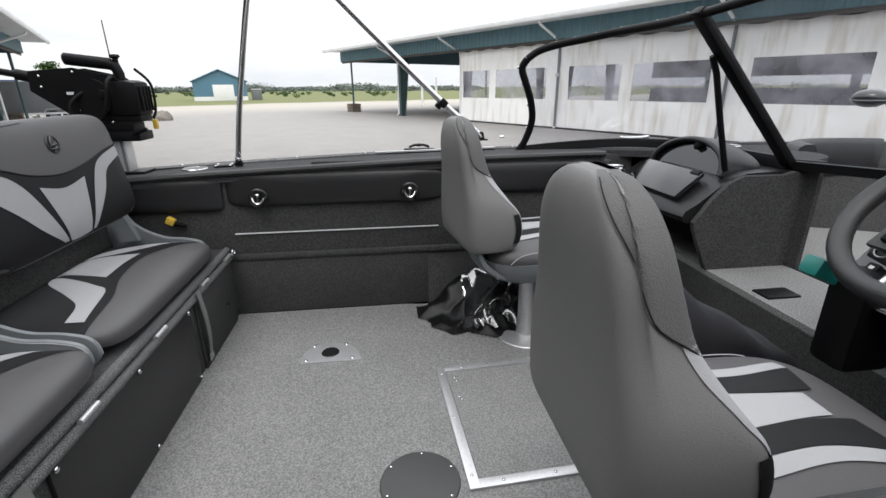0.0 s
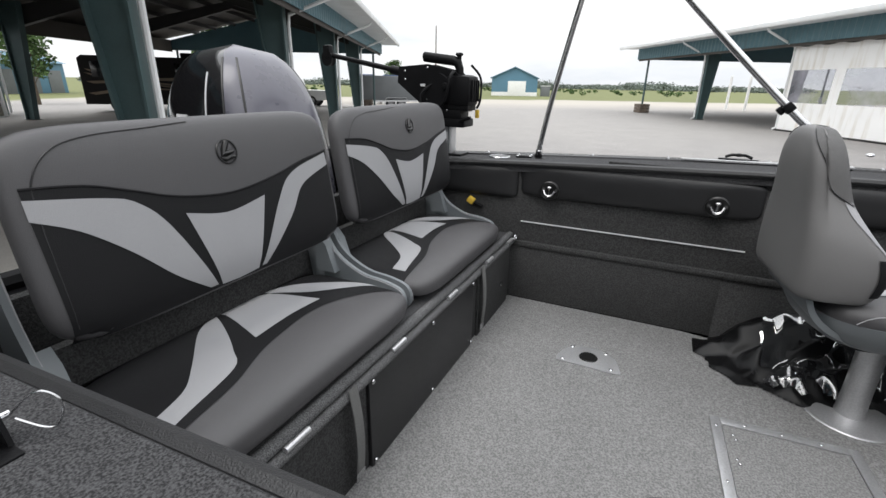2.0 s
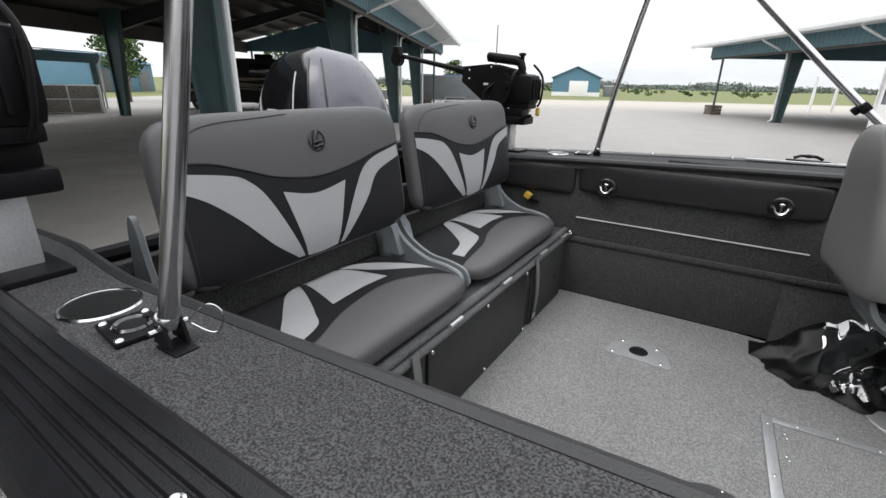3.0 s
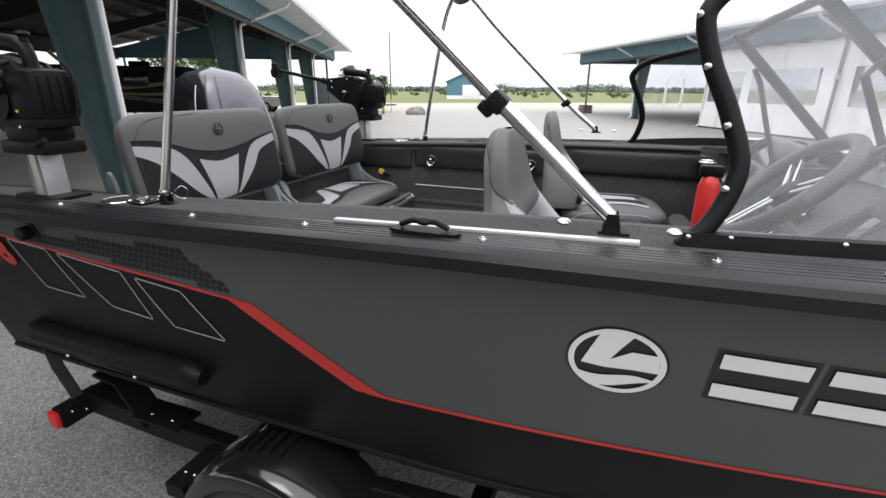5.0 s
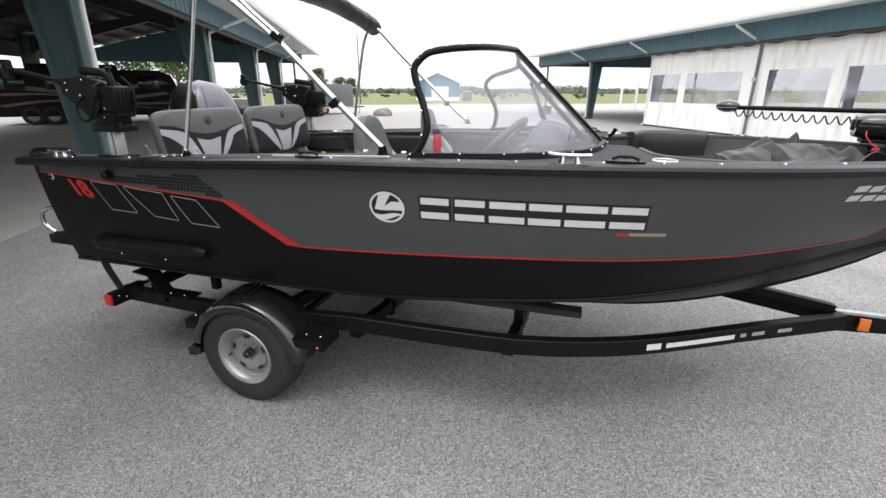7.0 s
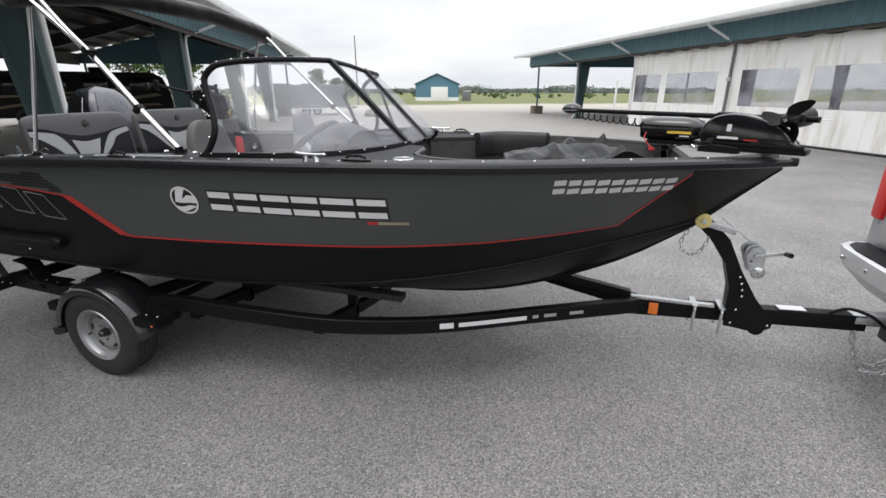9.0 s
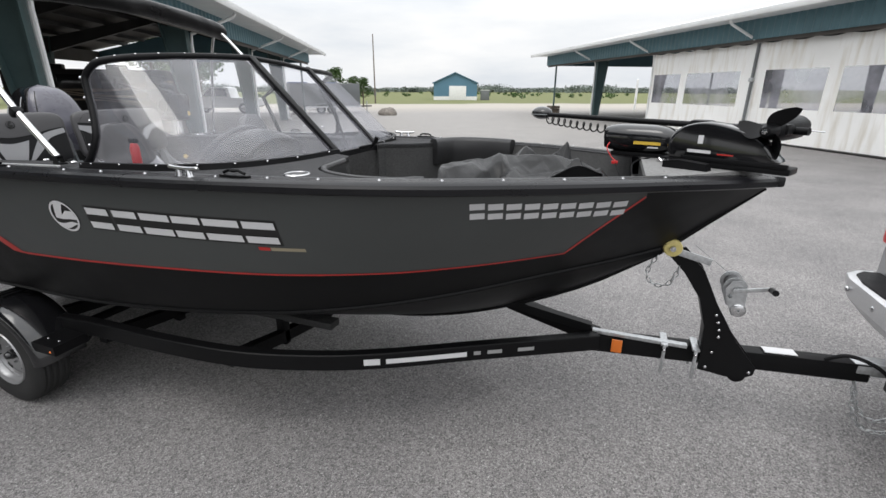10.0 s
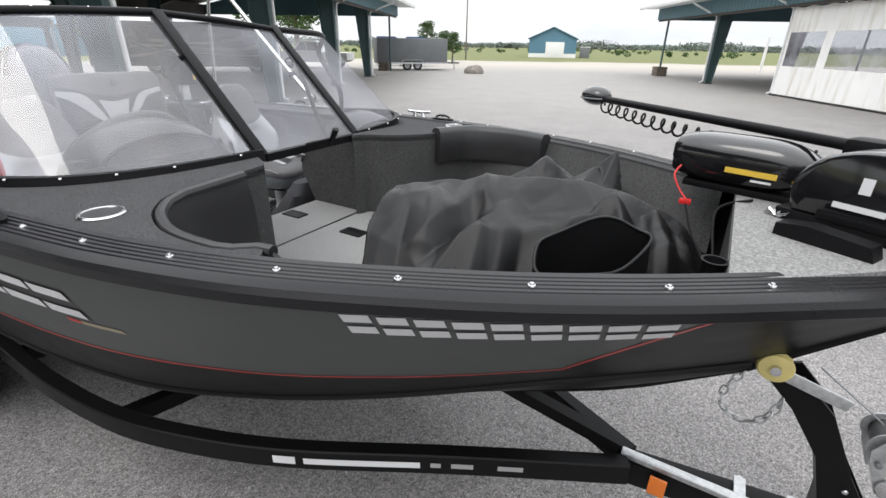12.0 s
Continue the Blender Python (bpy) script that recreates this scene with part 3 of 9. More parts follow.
CURTAIN = curtain_material()
CLOUDY = glass("cloudy_vinyl_window", (0.60, 0.61, 0.62), 0.03, 0.38, 0.9)


def curtain(x0, x1, wins, y=-0.12):
    """One hanging curtain bay with its cloudy windows."""
    c = thing("vinyl_curtain", "dirty white vinyl curtain with cloudy clear windows", "curtain", SHED_R, "hall curtains")
    zs = [0.04, 0.5, 1.22, 2.52, 3.0, 3.5]
    xs = [x0]
    for a, e in wins:
        xs += [a, e]
    xs.append(x1)
    fine = []
    for a, e in zip(xs[:-1], xs[1:]):
        k = max(1, int((e - a) / 0.22))
        fine += [a + (e - a) * i / k for i in range(k)]
    fine.append(x1)
    zf = []
    for a, e in zip(zs[:-1], zs[1:]):
        k = max(1, int((e - a) / 0.22))
        zf += [a + (e - a) * i / k for i in range(k)]
    zf.append(zs[-1])

    def at(x, z):
        wob = 0.08 * noise.noise(Vector((x * 0.5, z * 0.3, 3.1))) + 0.012 * noise.noise(Vector((x * 2.2, z * 1.1, 8)))
        drop = 0.05 * noise.noise(Vector((x * 0.4, 7, 1))) if z < 0.1 else 0
        top = -0.07 * abs(math.sin((x - x0) * 2.9)) if z > 3.45 else 0
        return (x, y + wob, z + drop + top)

    sheet = Geo()
    for i in range(len(fine) - 1):
        for j in range(len(zf) - 1):
            mx, mz = (fine[i] + fine[i + 1]) / 2, (zf[j] + zf[j + 1]) / 2
            if 1.22 < mz < 2.52 and any(a < mx < e for a, e in wins):
                continue
            sheet.add([at(fine[i], zf[j]), at(fine[i + 1], zf[j]), at(fine[i + 1], zf[j + 1]), at(fine[i], zf[j + 1])], [(0, 1, 2, 3)])
    part("sheet", sheet, CURTAIN, c, sharp=60, merge=True)
    for a, e in wins:
        g = Geo().grid(lambda u, v: (a - 0.03 + (e - a + 0.06) * u, at(a + (e - a) * u, 1.22 + 1.3 * v)[1] + 0.015, 1.19 + 1.36 * v), 12, 6)
        w = part("window", g, CLOUDY, c, "cloudy clear vinyl window")
        w.visible_shadow = False
    rail = Geo().tube([(x0, y - 0.02, 0.05), (x1, y - 0.02, 0.05)], 0.03, 8)
    part("bottom_pipe", rail, STEEL_DARK, c)
    return c


for k, wins in enumerate(([(0.2, 2.3), (2.75, 6.0)], [(7.2, 9.6), (10.1, 12.85)], [(14.0, 16.8), (17.3, 19.7)], [(20.7, 23.3), (23.9, 26.4)], [(27.4, 30.0), (30.6, 33.2)])):
    curtain(0.02 + 6.7 * k, 6.66 + 6.7 * k, wins)
    strap = thing("curtain_pole", "grey steel pole between the curtain bays", "pole", SHED_R, "hall curtain poles")
    part("pole", Geo().tube([(6.69 + 6.7 * k, -0.22, 0.05), (6.69 + 6.7 * k, -0.22, 3.55)], 0.055, 8), DULL_GREY, strap)
    part("clamp", Geo().box((6.69 + 6.7 * k, -0.24, 2.2), (0.16, 0.12, 0.14), 0.02), ZINC, strap)
back = Geo()
for a, e in ((3.0, 33.0),):
    back.box(((a + e) / 2, 13.3, 0.8), (e - a, 0.05, 1.6))
    back.box(((a + e) / 2, 13.3, 2.95), (e - a, 0.05, 1.5))
solo("back_wall", back, CURTAIN, "dirty white far wall of the hall", "wall", SHED_R, kind="structure")


# ---- far buildings, vehicles, trees ----
def far_shed():
    at = Matrix.Translation((-23.2, 76.0, 0)) @ Matrix.Rotation(radians(17), 4, "Z")
    s = thing("shed", "blue metal shed with a white door and white base", "shed", at)
    w, d, e, p = 7.4, 11.0, 2.75, 4.35
    g = Geo()
    g.add([(-w / 2, 0, 0.6), (w / 2, 0, 0.6), (w / 2, 0, e), (0, 0, p), (-w / 2, 0, e), (-w / 2, d, 0.6), (w / 2, d, 0.6), (w / 2, d, e), (0, d, p), (-w / 2, d, e)],
          [(0, 1, 2, 3, 4), (9, 8, 7, 6, 5), (0, 4, 9, 5), (1, 6, 7, 2)])
    part("wall", g, BLUE_CLAD, s)
    part("base", Geo().box((0, d / 2, 0.3), (w + 0.04, d + 0.04, 0.6)), WHITE_PAINT, s)
    r = Geo()
    for sgn in (-1, 1):
        r.add([(sgn * (w / 2 + 0.25), -0.3, e - 0.08), (0, -0.3, p + 0.04), (0, d + 0.3, p + 0.04), (sgn * (w / 2 + 0.25), d + 0.3, e - 0.08),
               (sgn * (w / 2 + 0.25), -0.3, e + 0.04), (0, -0.3, p + 0.16), (0, d + 0.3, p + 0.16), (sgn * (w / 2 + 0.25), d + 0.3, e + 0.04)],
              [(0, 1, 2, 3), (4, 5, 6, 7), (0, 1, 5, 4), (1, 2, 6, 5), (2, 3, 7, 6), (3, 0, 4, 7)])
    part("roof", r, BLUE_CLAD, s)
    part("door", Geo().box((0.4, -0.03, 1.15), (2.9, 0.08, 2.3), 0.02), WHITE_PAINT, s, "white roll-up door")
    b = thing("utility_box", "pale utility cabinet beside the shed", "cabinet", at)
    part("body", Geo().box((w / 2 + 1.4, 1.0, 0.8), (1.5, 1.0, 1.6), 0.05), DULL_GREY, b)
    part("lid", Geo().box((w / 2 + 1.4, 1.0, 1.62), (1.6, 1.1, 0.08), 0.02), WHITE_PAINT, b)


far_shed()


def wheel_geo(r, w, rim):
    """Tyre and rim about the local z axis."""
    t = Geo().lathe([(rim, -w / 2), (r * 0.93, -w / 2), (r, -w * 0.33), (r, w * 0.33), (r * 0.93, w / 2), (rim, w / 2), (rim * 0.97, 0)], 28, closed=True)
    h = Geo().lathe([(0.001, w * 0.2), (rim * 0.35, w * 0.22), (rim * 0.5, w * 0.05), (rim * 0.85, w * 0.1), (rim * 0.95, w * 0.42), (rim * 1.02, w * 0.48), (rim * 0.99, -w * 0.3)], 24)
    return t, h


def enclosed_trailer():
    a, b = Vector((-19.3, 26.9, 0)), Vector((-15.6, 30.9, 0))
    at = Matrix.Translation((a + b) / 2) @ Matrix.Rotation(math.atan2(b.y - a.y, b.x - a.x), 4, "Z")
    t = thing("cargo_trailer", "grey enclosed tandem cargo trailer parked on the gravel", "trailer", at)
    part("body", Geo().box((0, 1.0, 1.32), (5.3, 2.1, 1.75), 0.06), DULL_GREY, t)
    part("trim", Geo().box((0, -0.06, 0.5), (5.3, 0.03, 0.1)), ALU, t)
    for x in (-0.45, 0.35):
        tg, hg = wheel_geo(0.34, 0.2, 0.2)
        w = part("wheel", tg, RUBBER, t)
        w.matrix_basis = Matrix.Translation((x, 0.05, 0.34)) @ Matrix.Rotation(radians(90), 4, "X")
        part("rim", hg, SILVER, w)
    part("fender", Geo().sweep([(-0.95, -0.02, 0.45), (-0.75, -0.02, 0.72), (0.65, -0.02, 0.72), (0.85, -0.02, 0.45)], [(-0.12, 0), (0.12, 0), (0.12, 0.02), (-0.12, 0.02)]), ALU, t)
    part("tongue", Geo().tube([(2.6, 1.0, 0.5), (3.9, 1.0, 0.5)], 0.05, 8), STEEL_DARK, t)
    part("jack", Geo().tube([(3.5, 1.0, 0.0), (3.5, 1.0, 0.9)], 0.04, 8), ZINC, t)


enclosed_trailer()


def motorhome(x0, y0, label):
    """A long coach whose front faces the yard; local x runs towards its front."""
    at = Matrix.Translation((x0, y0, 0)) @ Matrix.Rotation(radians(47), 4, "Z")
    m = thing("motorhome", label, "motorhome", at, "parked motorhomes")
    ln_, wd, ht = 8.4, 2.5, 2.8
    prof = [(-ln_, 0.45), (-ln_, ht - 0.15), (-ln_ + 0.2, ht), (-0.9, ht), (-0.35, ht - 0.25), (-0.05, 1.7), (0.0, 1.2), (0, 0.5), (-0.3, 0.4)]
    body = Geo().prism([(x, z) for x, z in prof], wd, Matrix(((1, 0, 0, 0), (0, 0, -1, wd / 2), (0, 1, 0, 0), (0, 0, 0, 1))))
    part("body", body, material("dark_coach_paint", (0.008, 0.0065, 0.006), 0.4, stain=0.1, stain_scale=0.7, spec=0.2), m)
    tan = material("tan_swirl_paint", (0.16, 0.12, 0.08), 0.3, stain=0.1, stain_scale=1)
    for k in range(4):
        c = [(-8.2 + 1.85 * i, 0.95 + 0.33 * k + 0.28 * math.sin(1.1 * i + 0.9 * k)) for i in range(5)]
        top = spline([(x, -wd / 2 - 0.012, z + 0.05 + 0.02 * k) for x, z in c], 6)
        bot = spline([(x + 0.3, -wd / 2 - 0.012, z - 0.04) for x, z in c], 6)
        g = Geo().add([*top, *bot], [(i, i + 1, len(top) + i + 1, len(top) + i) for i in range(len(top) - 1)])
        part("swirl", g, tan, m, "tan swirl stripe")
    gl = GLOSS_BLACK
    for x, w in ((-7.4, 1.0), (-5.5, 1.2), (-3.6, 1.1), (-1.5, 1.0)):
        part("window", Geo().box((x, -wd / 2 - 0.01, 2.15), (w, 0.04, 0.75), 0.02), gl, m)
    ws = Geo().add([(-0.03, -1.1, 1.55), (-0.03, 1.1, 1.55), (-0.4, 1.05, 2.65), (-0.4, -1.05, 2.65)], [(0, 1, 2, 3)])
    ob = part("windscreen", ws, gl, m)
    ob.location = (0.06, 0, 0.02)
    part("mirror", Geo().box((0.1, -wd / 2 - 0.25, 2.0), (0.12, 0.22, 0.42), 0.04), WHITE_PAINT, m)
    part("air_conditioner", Geo().box((-3.4, 0, ht + 0.14), (1.0, 0.8, 0.28), 0.08), TRIM_BLACK, m)
    part("air_conditioner", Geo().box((-6.4, 0, ht + 0.14), (1.0, 0.8, 0.28), 0.08), TRIM_BLACK, m)
    for x in (-1.4, -6.05, -6.9):
        for s in (-1, 1):
            tg, hg = wheel_geo(0.47, 0.28, 0.28)
            w = part("wheel", tg, RUBBER, m)
            w.matrix_basis = Matrix.Translation((x, s * (wd / 2 - 0.12), 0.47)) @ Matrix.Rotation(radians(90 * s), 4, "X")
            part("rim", hg, SILVER, w)


motorhome(-21.7, 20.25, "dark brown motorhome with tan swirl stripes under the hall roof")


def pickup(at, body_mat, label):
    """A parked pickup; local x runs towards its front, its tail stands at x = 0."""
    t = thing("pickup_truck", label, "truck", at)
    prof = [(0, 0.62), (0.0, 1.12), (1.95, 1.14), (2.0, 1.18), (2.15, 1.85), (2.5, 1.92), (3.6, 1.9), (4.25, 1.25), (5.5, 1.12), (5.6, 0.95), (5.6, 0.5), (5.2, 0.42), (0.3, 0.45)]
    body = Geo().prism(prof, 1.9, Matrix(((1, 0, 0, 0), (0, 0, -1, 0.95), (0, 1, 0, 0), (0, 0, 0, 1))))
    part("body", body, body_mat, t)
    for s in (-1, 1):
        part("window", Geo().prism([(2.25, 1.25), (2.35, 1.8), (3.1, 1.83), (3.1, 1.25)], 0.02, Matrix(((1, 0, 0, 0), (0, 0, -1, s * 0.955 + 0.01), (0, 1, 0, 0), (0, 0, 0, 1)))), GLOSS_BLACK, t)
        part("window", Geo().prism([(3.18, 1.25), (3.18, 1.83), (3.55, 1.82), (4.05, 1.25)], 0.02, Matrix(((1, 0, 0, 0), (0, 0, -1, s * 0.955 + 0.01), (0, 1, 0, 0), (0, 0, 0, 1)))), GLOSS_BLACK, t)
        for x in (1.15, 4.6):
            tg, hg = wheel_geo(0.39, 0.25, 0.23)
            w = part("wheel", tg, RUBBER, t)
            w.matrix_basis = Matrix.Translation((x, s * 0.84, 0.39)) @ Matrix.Rotation(radians(90 * s), 4, "X")
            part("rim", hg, SILVER, w)
    return t


pickup(Matrix.Translation((-22.4, 27.6, 0)) @ Matrix.Rotation(radians(205), 4, "Z"), WHITE_PAINT, "white pickup truck parked behind the hall")


def block_wall():
    w = thing("gabion_wall", "low wall of grey-tan stone cages with pale frames", "wall", Matrix.Translation((-26.4, 9.8, 0)) @ Matrix.Rotation(radians(64), 4, "Z"))
    stone = material("caged_grey_tan_stone", (0.2, 0.185, 0.16), 0.9, grain=0.3, grain_scale=14, stain=0.15, stain_scale=2)
    part("frame", Geo().box((-5.4, 0.05, 0.66), (10.9, 0.55, 1.30), 0.01), WHITE_METAL, w, "pale frame between the cages")
    for i in range(9):
        for k in range(2):
            part("block", Geo().box((-0.62 - 1.2 * i, -0.22, 0.35 + 0.64 * k), (1.12, 0.12, 0.56), 0.03), stone, w)


def lean_to():
    """Open shed behind the hall: teal eave band, low roof, posts and a white downpipe."""
    s = thing("open_shed", "low open shed with a teal eave band and white downpipe", "shed", Matrix(((0.445, 0.896, 0, -28.0), (-0.896, 0.445, 0, 10.7), (0, 0, 1, 0), (0, 0, 0, 1))))
    part("eave_band", Geo().box((7.0, 0, 2.56), (14.2, 0.06, 0.46), 0.01), TEAL_METAL, s, "blue-green eave band")
    roof = Geo().add([(-0.3, 0.35, 2.80), (14.4, 0.35, 2.80), (14.4, -5.2, 3.6), (-0.3, -5.2, 3.6), (-0.3, 0.35, 2.86), (14.4, 0.35, 2.86), (14.4, -5.2, 3.66), (-0.3, -5.2, 3.66)], [(3, 2, 1, 0), (4, 5, 6, 7), (0, 1, 5, 4), (1, 2, 6, 5), (2, 3, 7, 6), (3, 0, 4, 7)])
    part("roof", roof, WHITE_METAL, s, "white metal roof")
    part("back_wall", Geo().box((7.0, -5.0, 1.7), (14.0, 0.1, 3.4)), BLUE_CLAD, s, "blue cladding")
    for x in (0.25, 4.7, 9.2, 13.7):
        part("post", Geo().box((x, -0.1, 1.17), (0.2, 0.2, 2.34), 0.01), TEAL_STEEL, s)
    part("downpipe", Geo().tube([(0.05, 0.3, 2.75), (0.1, 0.1, 2.3), (0.1, 0.06, 0.1)], 0.05, 8), WHITE_METAL, s, "white downpipe")


lean_to()
block_wall()


def far_hall(x, y, turn, w, d, h, wall, roof, label):
    s = thing("warehouse", label, "building", Matrix.Translation((x, y, 0)) @ Matrix.Rotation(radians(turn), 4, "Z"))
    part("wall", Geo().box((0, 0, h / 2), (w, d, h), 0.03), wall, s)
    r = Geo()
    for sgn in (-1, 1):
        r.add([(-w / 2 - 0.3, sgn * (d / 2 + 0.3), h - 0.05), (w / 2 + 0.3, sgn * (d / 2 + 0.3), h - 0.05), (w / 2 + 0.3, 0, h + 0.14 * d), (-w / 2 - 0.3, 0, h + 0.14 * d)], [(0, 1, 2, 3)])
    r.add([(-w / 2, -d / 2, h), (-w / 2, d / 2, h), (-w / 2, 0, h + 0.13 * d), (w / 2, -d / 2, h), (w / 2, d / 2, h), (w / 2, 0, h + 0.13 * d)], [(0, 1, 2), (3, 4, 5)])
    part("roof", r, roof, s)
    for i in range(3):
        part("door", Geo().box((-w / 3 + i * w / 3, -d / 2 - 0.02, 1.2), (1.8, 0.08, 2.4), 0.02), DULL_GREY, s)


far_hall(-66.0, 25.5, 113, 9, 9, 3.2, BLUE_CLAD, BLUE_CLAD, "blue metal warehouse beyond the block wall")


def box_unit(x, y):
    u = thing("storage_unit", "white storage unit with a dark blue roof", "storage unit", Matrix.Translation((x, y, 0)) @ Matrix.Rotation(radians(36), 4, "Z"), "storage units")
    part("body", Geo().box((0, 0, 1.05), (2.1, 3.2, 2.1), 0.03), WHITE_PAINT, u)
    roof = Geo().prism([(-1.1, 2.1), (1.1, 2.1), (0.75, 2.36), (-0.75, 2.36)], 3.3, Matrix(((1, 0, 0, 0), (0, 0, -1, 1.65), (0, 1, 0, 0), (0, 0, 0, 1))))
    part("roof", roof, material("dark_blue_roof", (0.03, 0.06, 0.16), 0.5, stain=0.08, stain_scale=1.0), u, "dark blue roof")
    part("door", Geo().box((0, -1.61, 0.95), (1.6, 0.04, 1.8), 0.01), WHITE_METAL, u)


box_unit(-23.8, 34.0)
box_unit(-21.8, 35.5)
LEAF = material("tree_leaves", (0.055, 0.095, 0.03), 0.8, grain=0.4, grain_scale=2, stain=0.3, stain_scale=0.6, spec=0.2)
# distance haze is put into this paler, greyer leaf colour
LEAF_FAR = material("far_leaves_haze_tinted", (0.14, 0.165, 0.145), 0.9, grain=0.3, grain_scale=0.5, stain=0.25, stain_scale=0.05, spec=0.1)
BARK = material("tree_bark", (0.09, 0.07, 0.05), 0.9, grain=0.3, grain_scale=20)
rng = random.Random(5)


def leaf_cloud(g, c, r, count, size):
    for _ in range(count):
        p = Vector((rng.gauss(0, 1), rng.gauss(0, 1), rng.gauss(0, 1)))
        p = p.normalized() * (rng.random() ** 0.4)
        q = Vector((c[0] + r[0] * p.x, c[1] + r[1] * p.y, c[2] + r[2] * p.z))
        a = Vector((rng.uniform(-1, 1), rng.uniform(-1, 1), rng.uniform(-0.6, 0.6))).normalized() * size * rng.uniform(0.6, 1.3)
        b = Vector((rng.uniform(-1, 1), rng.uniform(-1, 1), rng.uniform(-0.2, 1))).normalized() * size * rng.uniform(0.6, 1.2)
        g.add([q - a, q - b * 0.8, q + a, q + b], [(0, 1, 2, 3)])


def tree(x, y, h, label="leafy green tree at the edge of the yard"):
    t = thing("tree", label, "tree", Matrix.Translation((x, y, 0)), "yard trees")
    limbs = Geo().tube([(0, 0, 0), (0.05, 0, h * 0.35), (0.0, 0.1, h * 0.75)], [h * 0.03, h * 0.02, h * 0.008], 8)
    crown = Geo()
    for k in range(9):
        w, z = k * 2.4, h * (0.38 + 0.055 * k)
        rr = h * 0.24 * (1 - 0.07 * k)
        e = Vector((rr * math.cos(w), rr * math.sin(w), z + h * 0.09))
        limbs.tube([(0, 0.03, z - h * 0.1), e], [h * 0.011, h * 0.004], 6)
        leaf_cloud(crown, e, (h * 0.16, h * 0.16, h * 0.11), 130, h * 0.03)
    leaf_cloud(crown, (0, 0, h * 0.9), (h * 0.14, h * 0.14, h * 0.12), 150, h * 0.03)
    part("trunk", limbs, BARK, t)
    part("crown", crown, LEAF, t)


for x, y, h in ((-21.6, 41.7, 2.9), (-25.0, 45.5, 3.1), (-34.7, 57.0, 4.6), (-37.0, 16.0, 4.4), (-46, 44, 9.5), (-50, 41, 8.5), (-42, 40, 7.0), (-60, 26, 8)):
    tree(x, y, h)
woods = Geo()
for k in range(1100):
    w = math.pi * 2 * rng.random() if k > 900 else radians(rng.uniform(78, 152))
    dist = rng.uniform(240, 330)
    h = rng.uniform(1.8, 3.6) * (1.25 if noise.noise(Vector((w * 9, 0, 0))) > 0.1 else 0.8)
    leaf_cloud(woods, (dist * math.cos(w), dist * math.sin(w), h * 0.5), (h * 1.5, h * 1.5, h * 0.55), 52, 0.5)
solo("far_woods", woods, LEAF_FAR, "green line of far trees along the horizon, haze mixed into their colour", "trees", kind="stuff")
shrubs = Geo()
for k in range(120):
    w = radians(rng.uniform(88, 132))
    dist = rng.uniform(95, 190)
    h = rng.uniform(0.4, 1.1)
    leaf_cloud(shrubs, (dist * math.cos(w), dist * math.sin(w), h * 0.45), (h * 0.8, h * 0.8, h * 0.5), 40, 0.22)
solo("field_shrubs", shrubs, LEAF, "low green shrubs scattered over the field", "shrubs", kind="stuff")


def flag_pole():
    p = thing("utility_pole", "slim weathered utility pole at the field edge", "pole", Matrix.Translation((-26.2, 52.9, 0)))
    part("shaft", Geo().tube([(0, 0, 0), (0, 0, 8.2)], [0.1, 0.06], 8), WOOD_BROWN, p)
    part("cross_arm", Geo().box((0, 0, 1.2), (0.3, 0.1, 0.5), 0.02), DULL_GREY, p)


flag_pole()
rock = Geo().ball((0, 0, 0.12), (0.75, 0.55, 0.42), 18, 10)
rock.v = [(x * (1 + 0.25 * noise.noise(Vector((x * 2, y * 2, z * 2)))), y, max(-0.05, z * (1 + 0.3 * noise.noise(Vector((x * 3, y * 3, 4)))))) for x, y, z in rock.v]
solo("boulder", rock, material("grey_boulder", (0.2, 0.18, 0.16), 0.9, grain=0.2, grain_scale=12, stain=0.2, bump=0.6, bump_scale=20), "grey boulder at the edge of the gravel", "rock", Matrix.Translation((-12.2, 28.8, 0)))
for x, y in ((4.9, 47.5), (6.2, 46.5)):
    p = thing("marker_post", "white painted marker post behind the hall", "post", Matrix.Translation((x, y, 0)), "white posts")
    part("shaft", Geo().tube([(0, 0, 0), (0, 0, 2.7)], 0.11, 10), WHITE_PAINT, p)
    part("cap", Geo().ball((0, 0, 2.7), (0.11, 0.11, 0.06)), WHITE_PAINT, p)


def post_crate(x, y):
    c = thing("planter_crate", "weathered timber crate round the foot of a post", "crate", Matrix.Translation((x, y, 0)) @ Matrix.Rotation(radians(-61), 4, "Z"))
    for k in range(3):
        for s in (-1, 1):
            part("board", Geo().box((0, s * 0.32, 0.11 + 0.2 * k), (0.95, 0.05, 0.18), 0.01), WOOD_BROWN, c)
            part("board", Geo().box((s * 0.46, 0, 0.11 + 0.2 * k), (0.05, 0.6, 0.18), 0.01), WOOD_BROWN, c)


q = SHED_R @ Vector((-13.2, 0, 0))
post_crate(q.x, q.y)
q = SHED_L @ Vector((32.2, 0, 0))
post_crate(q.x - 0.6, q.y)

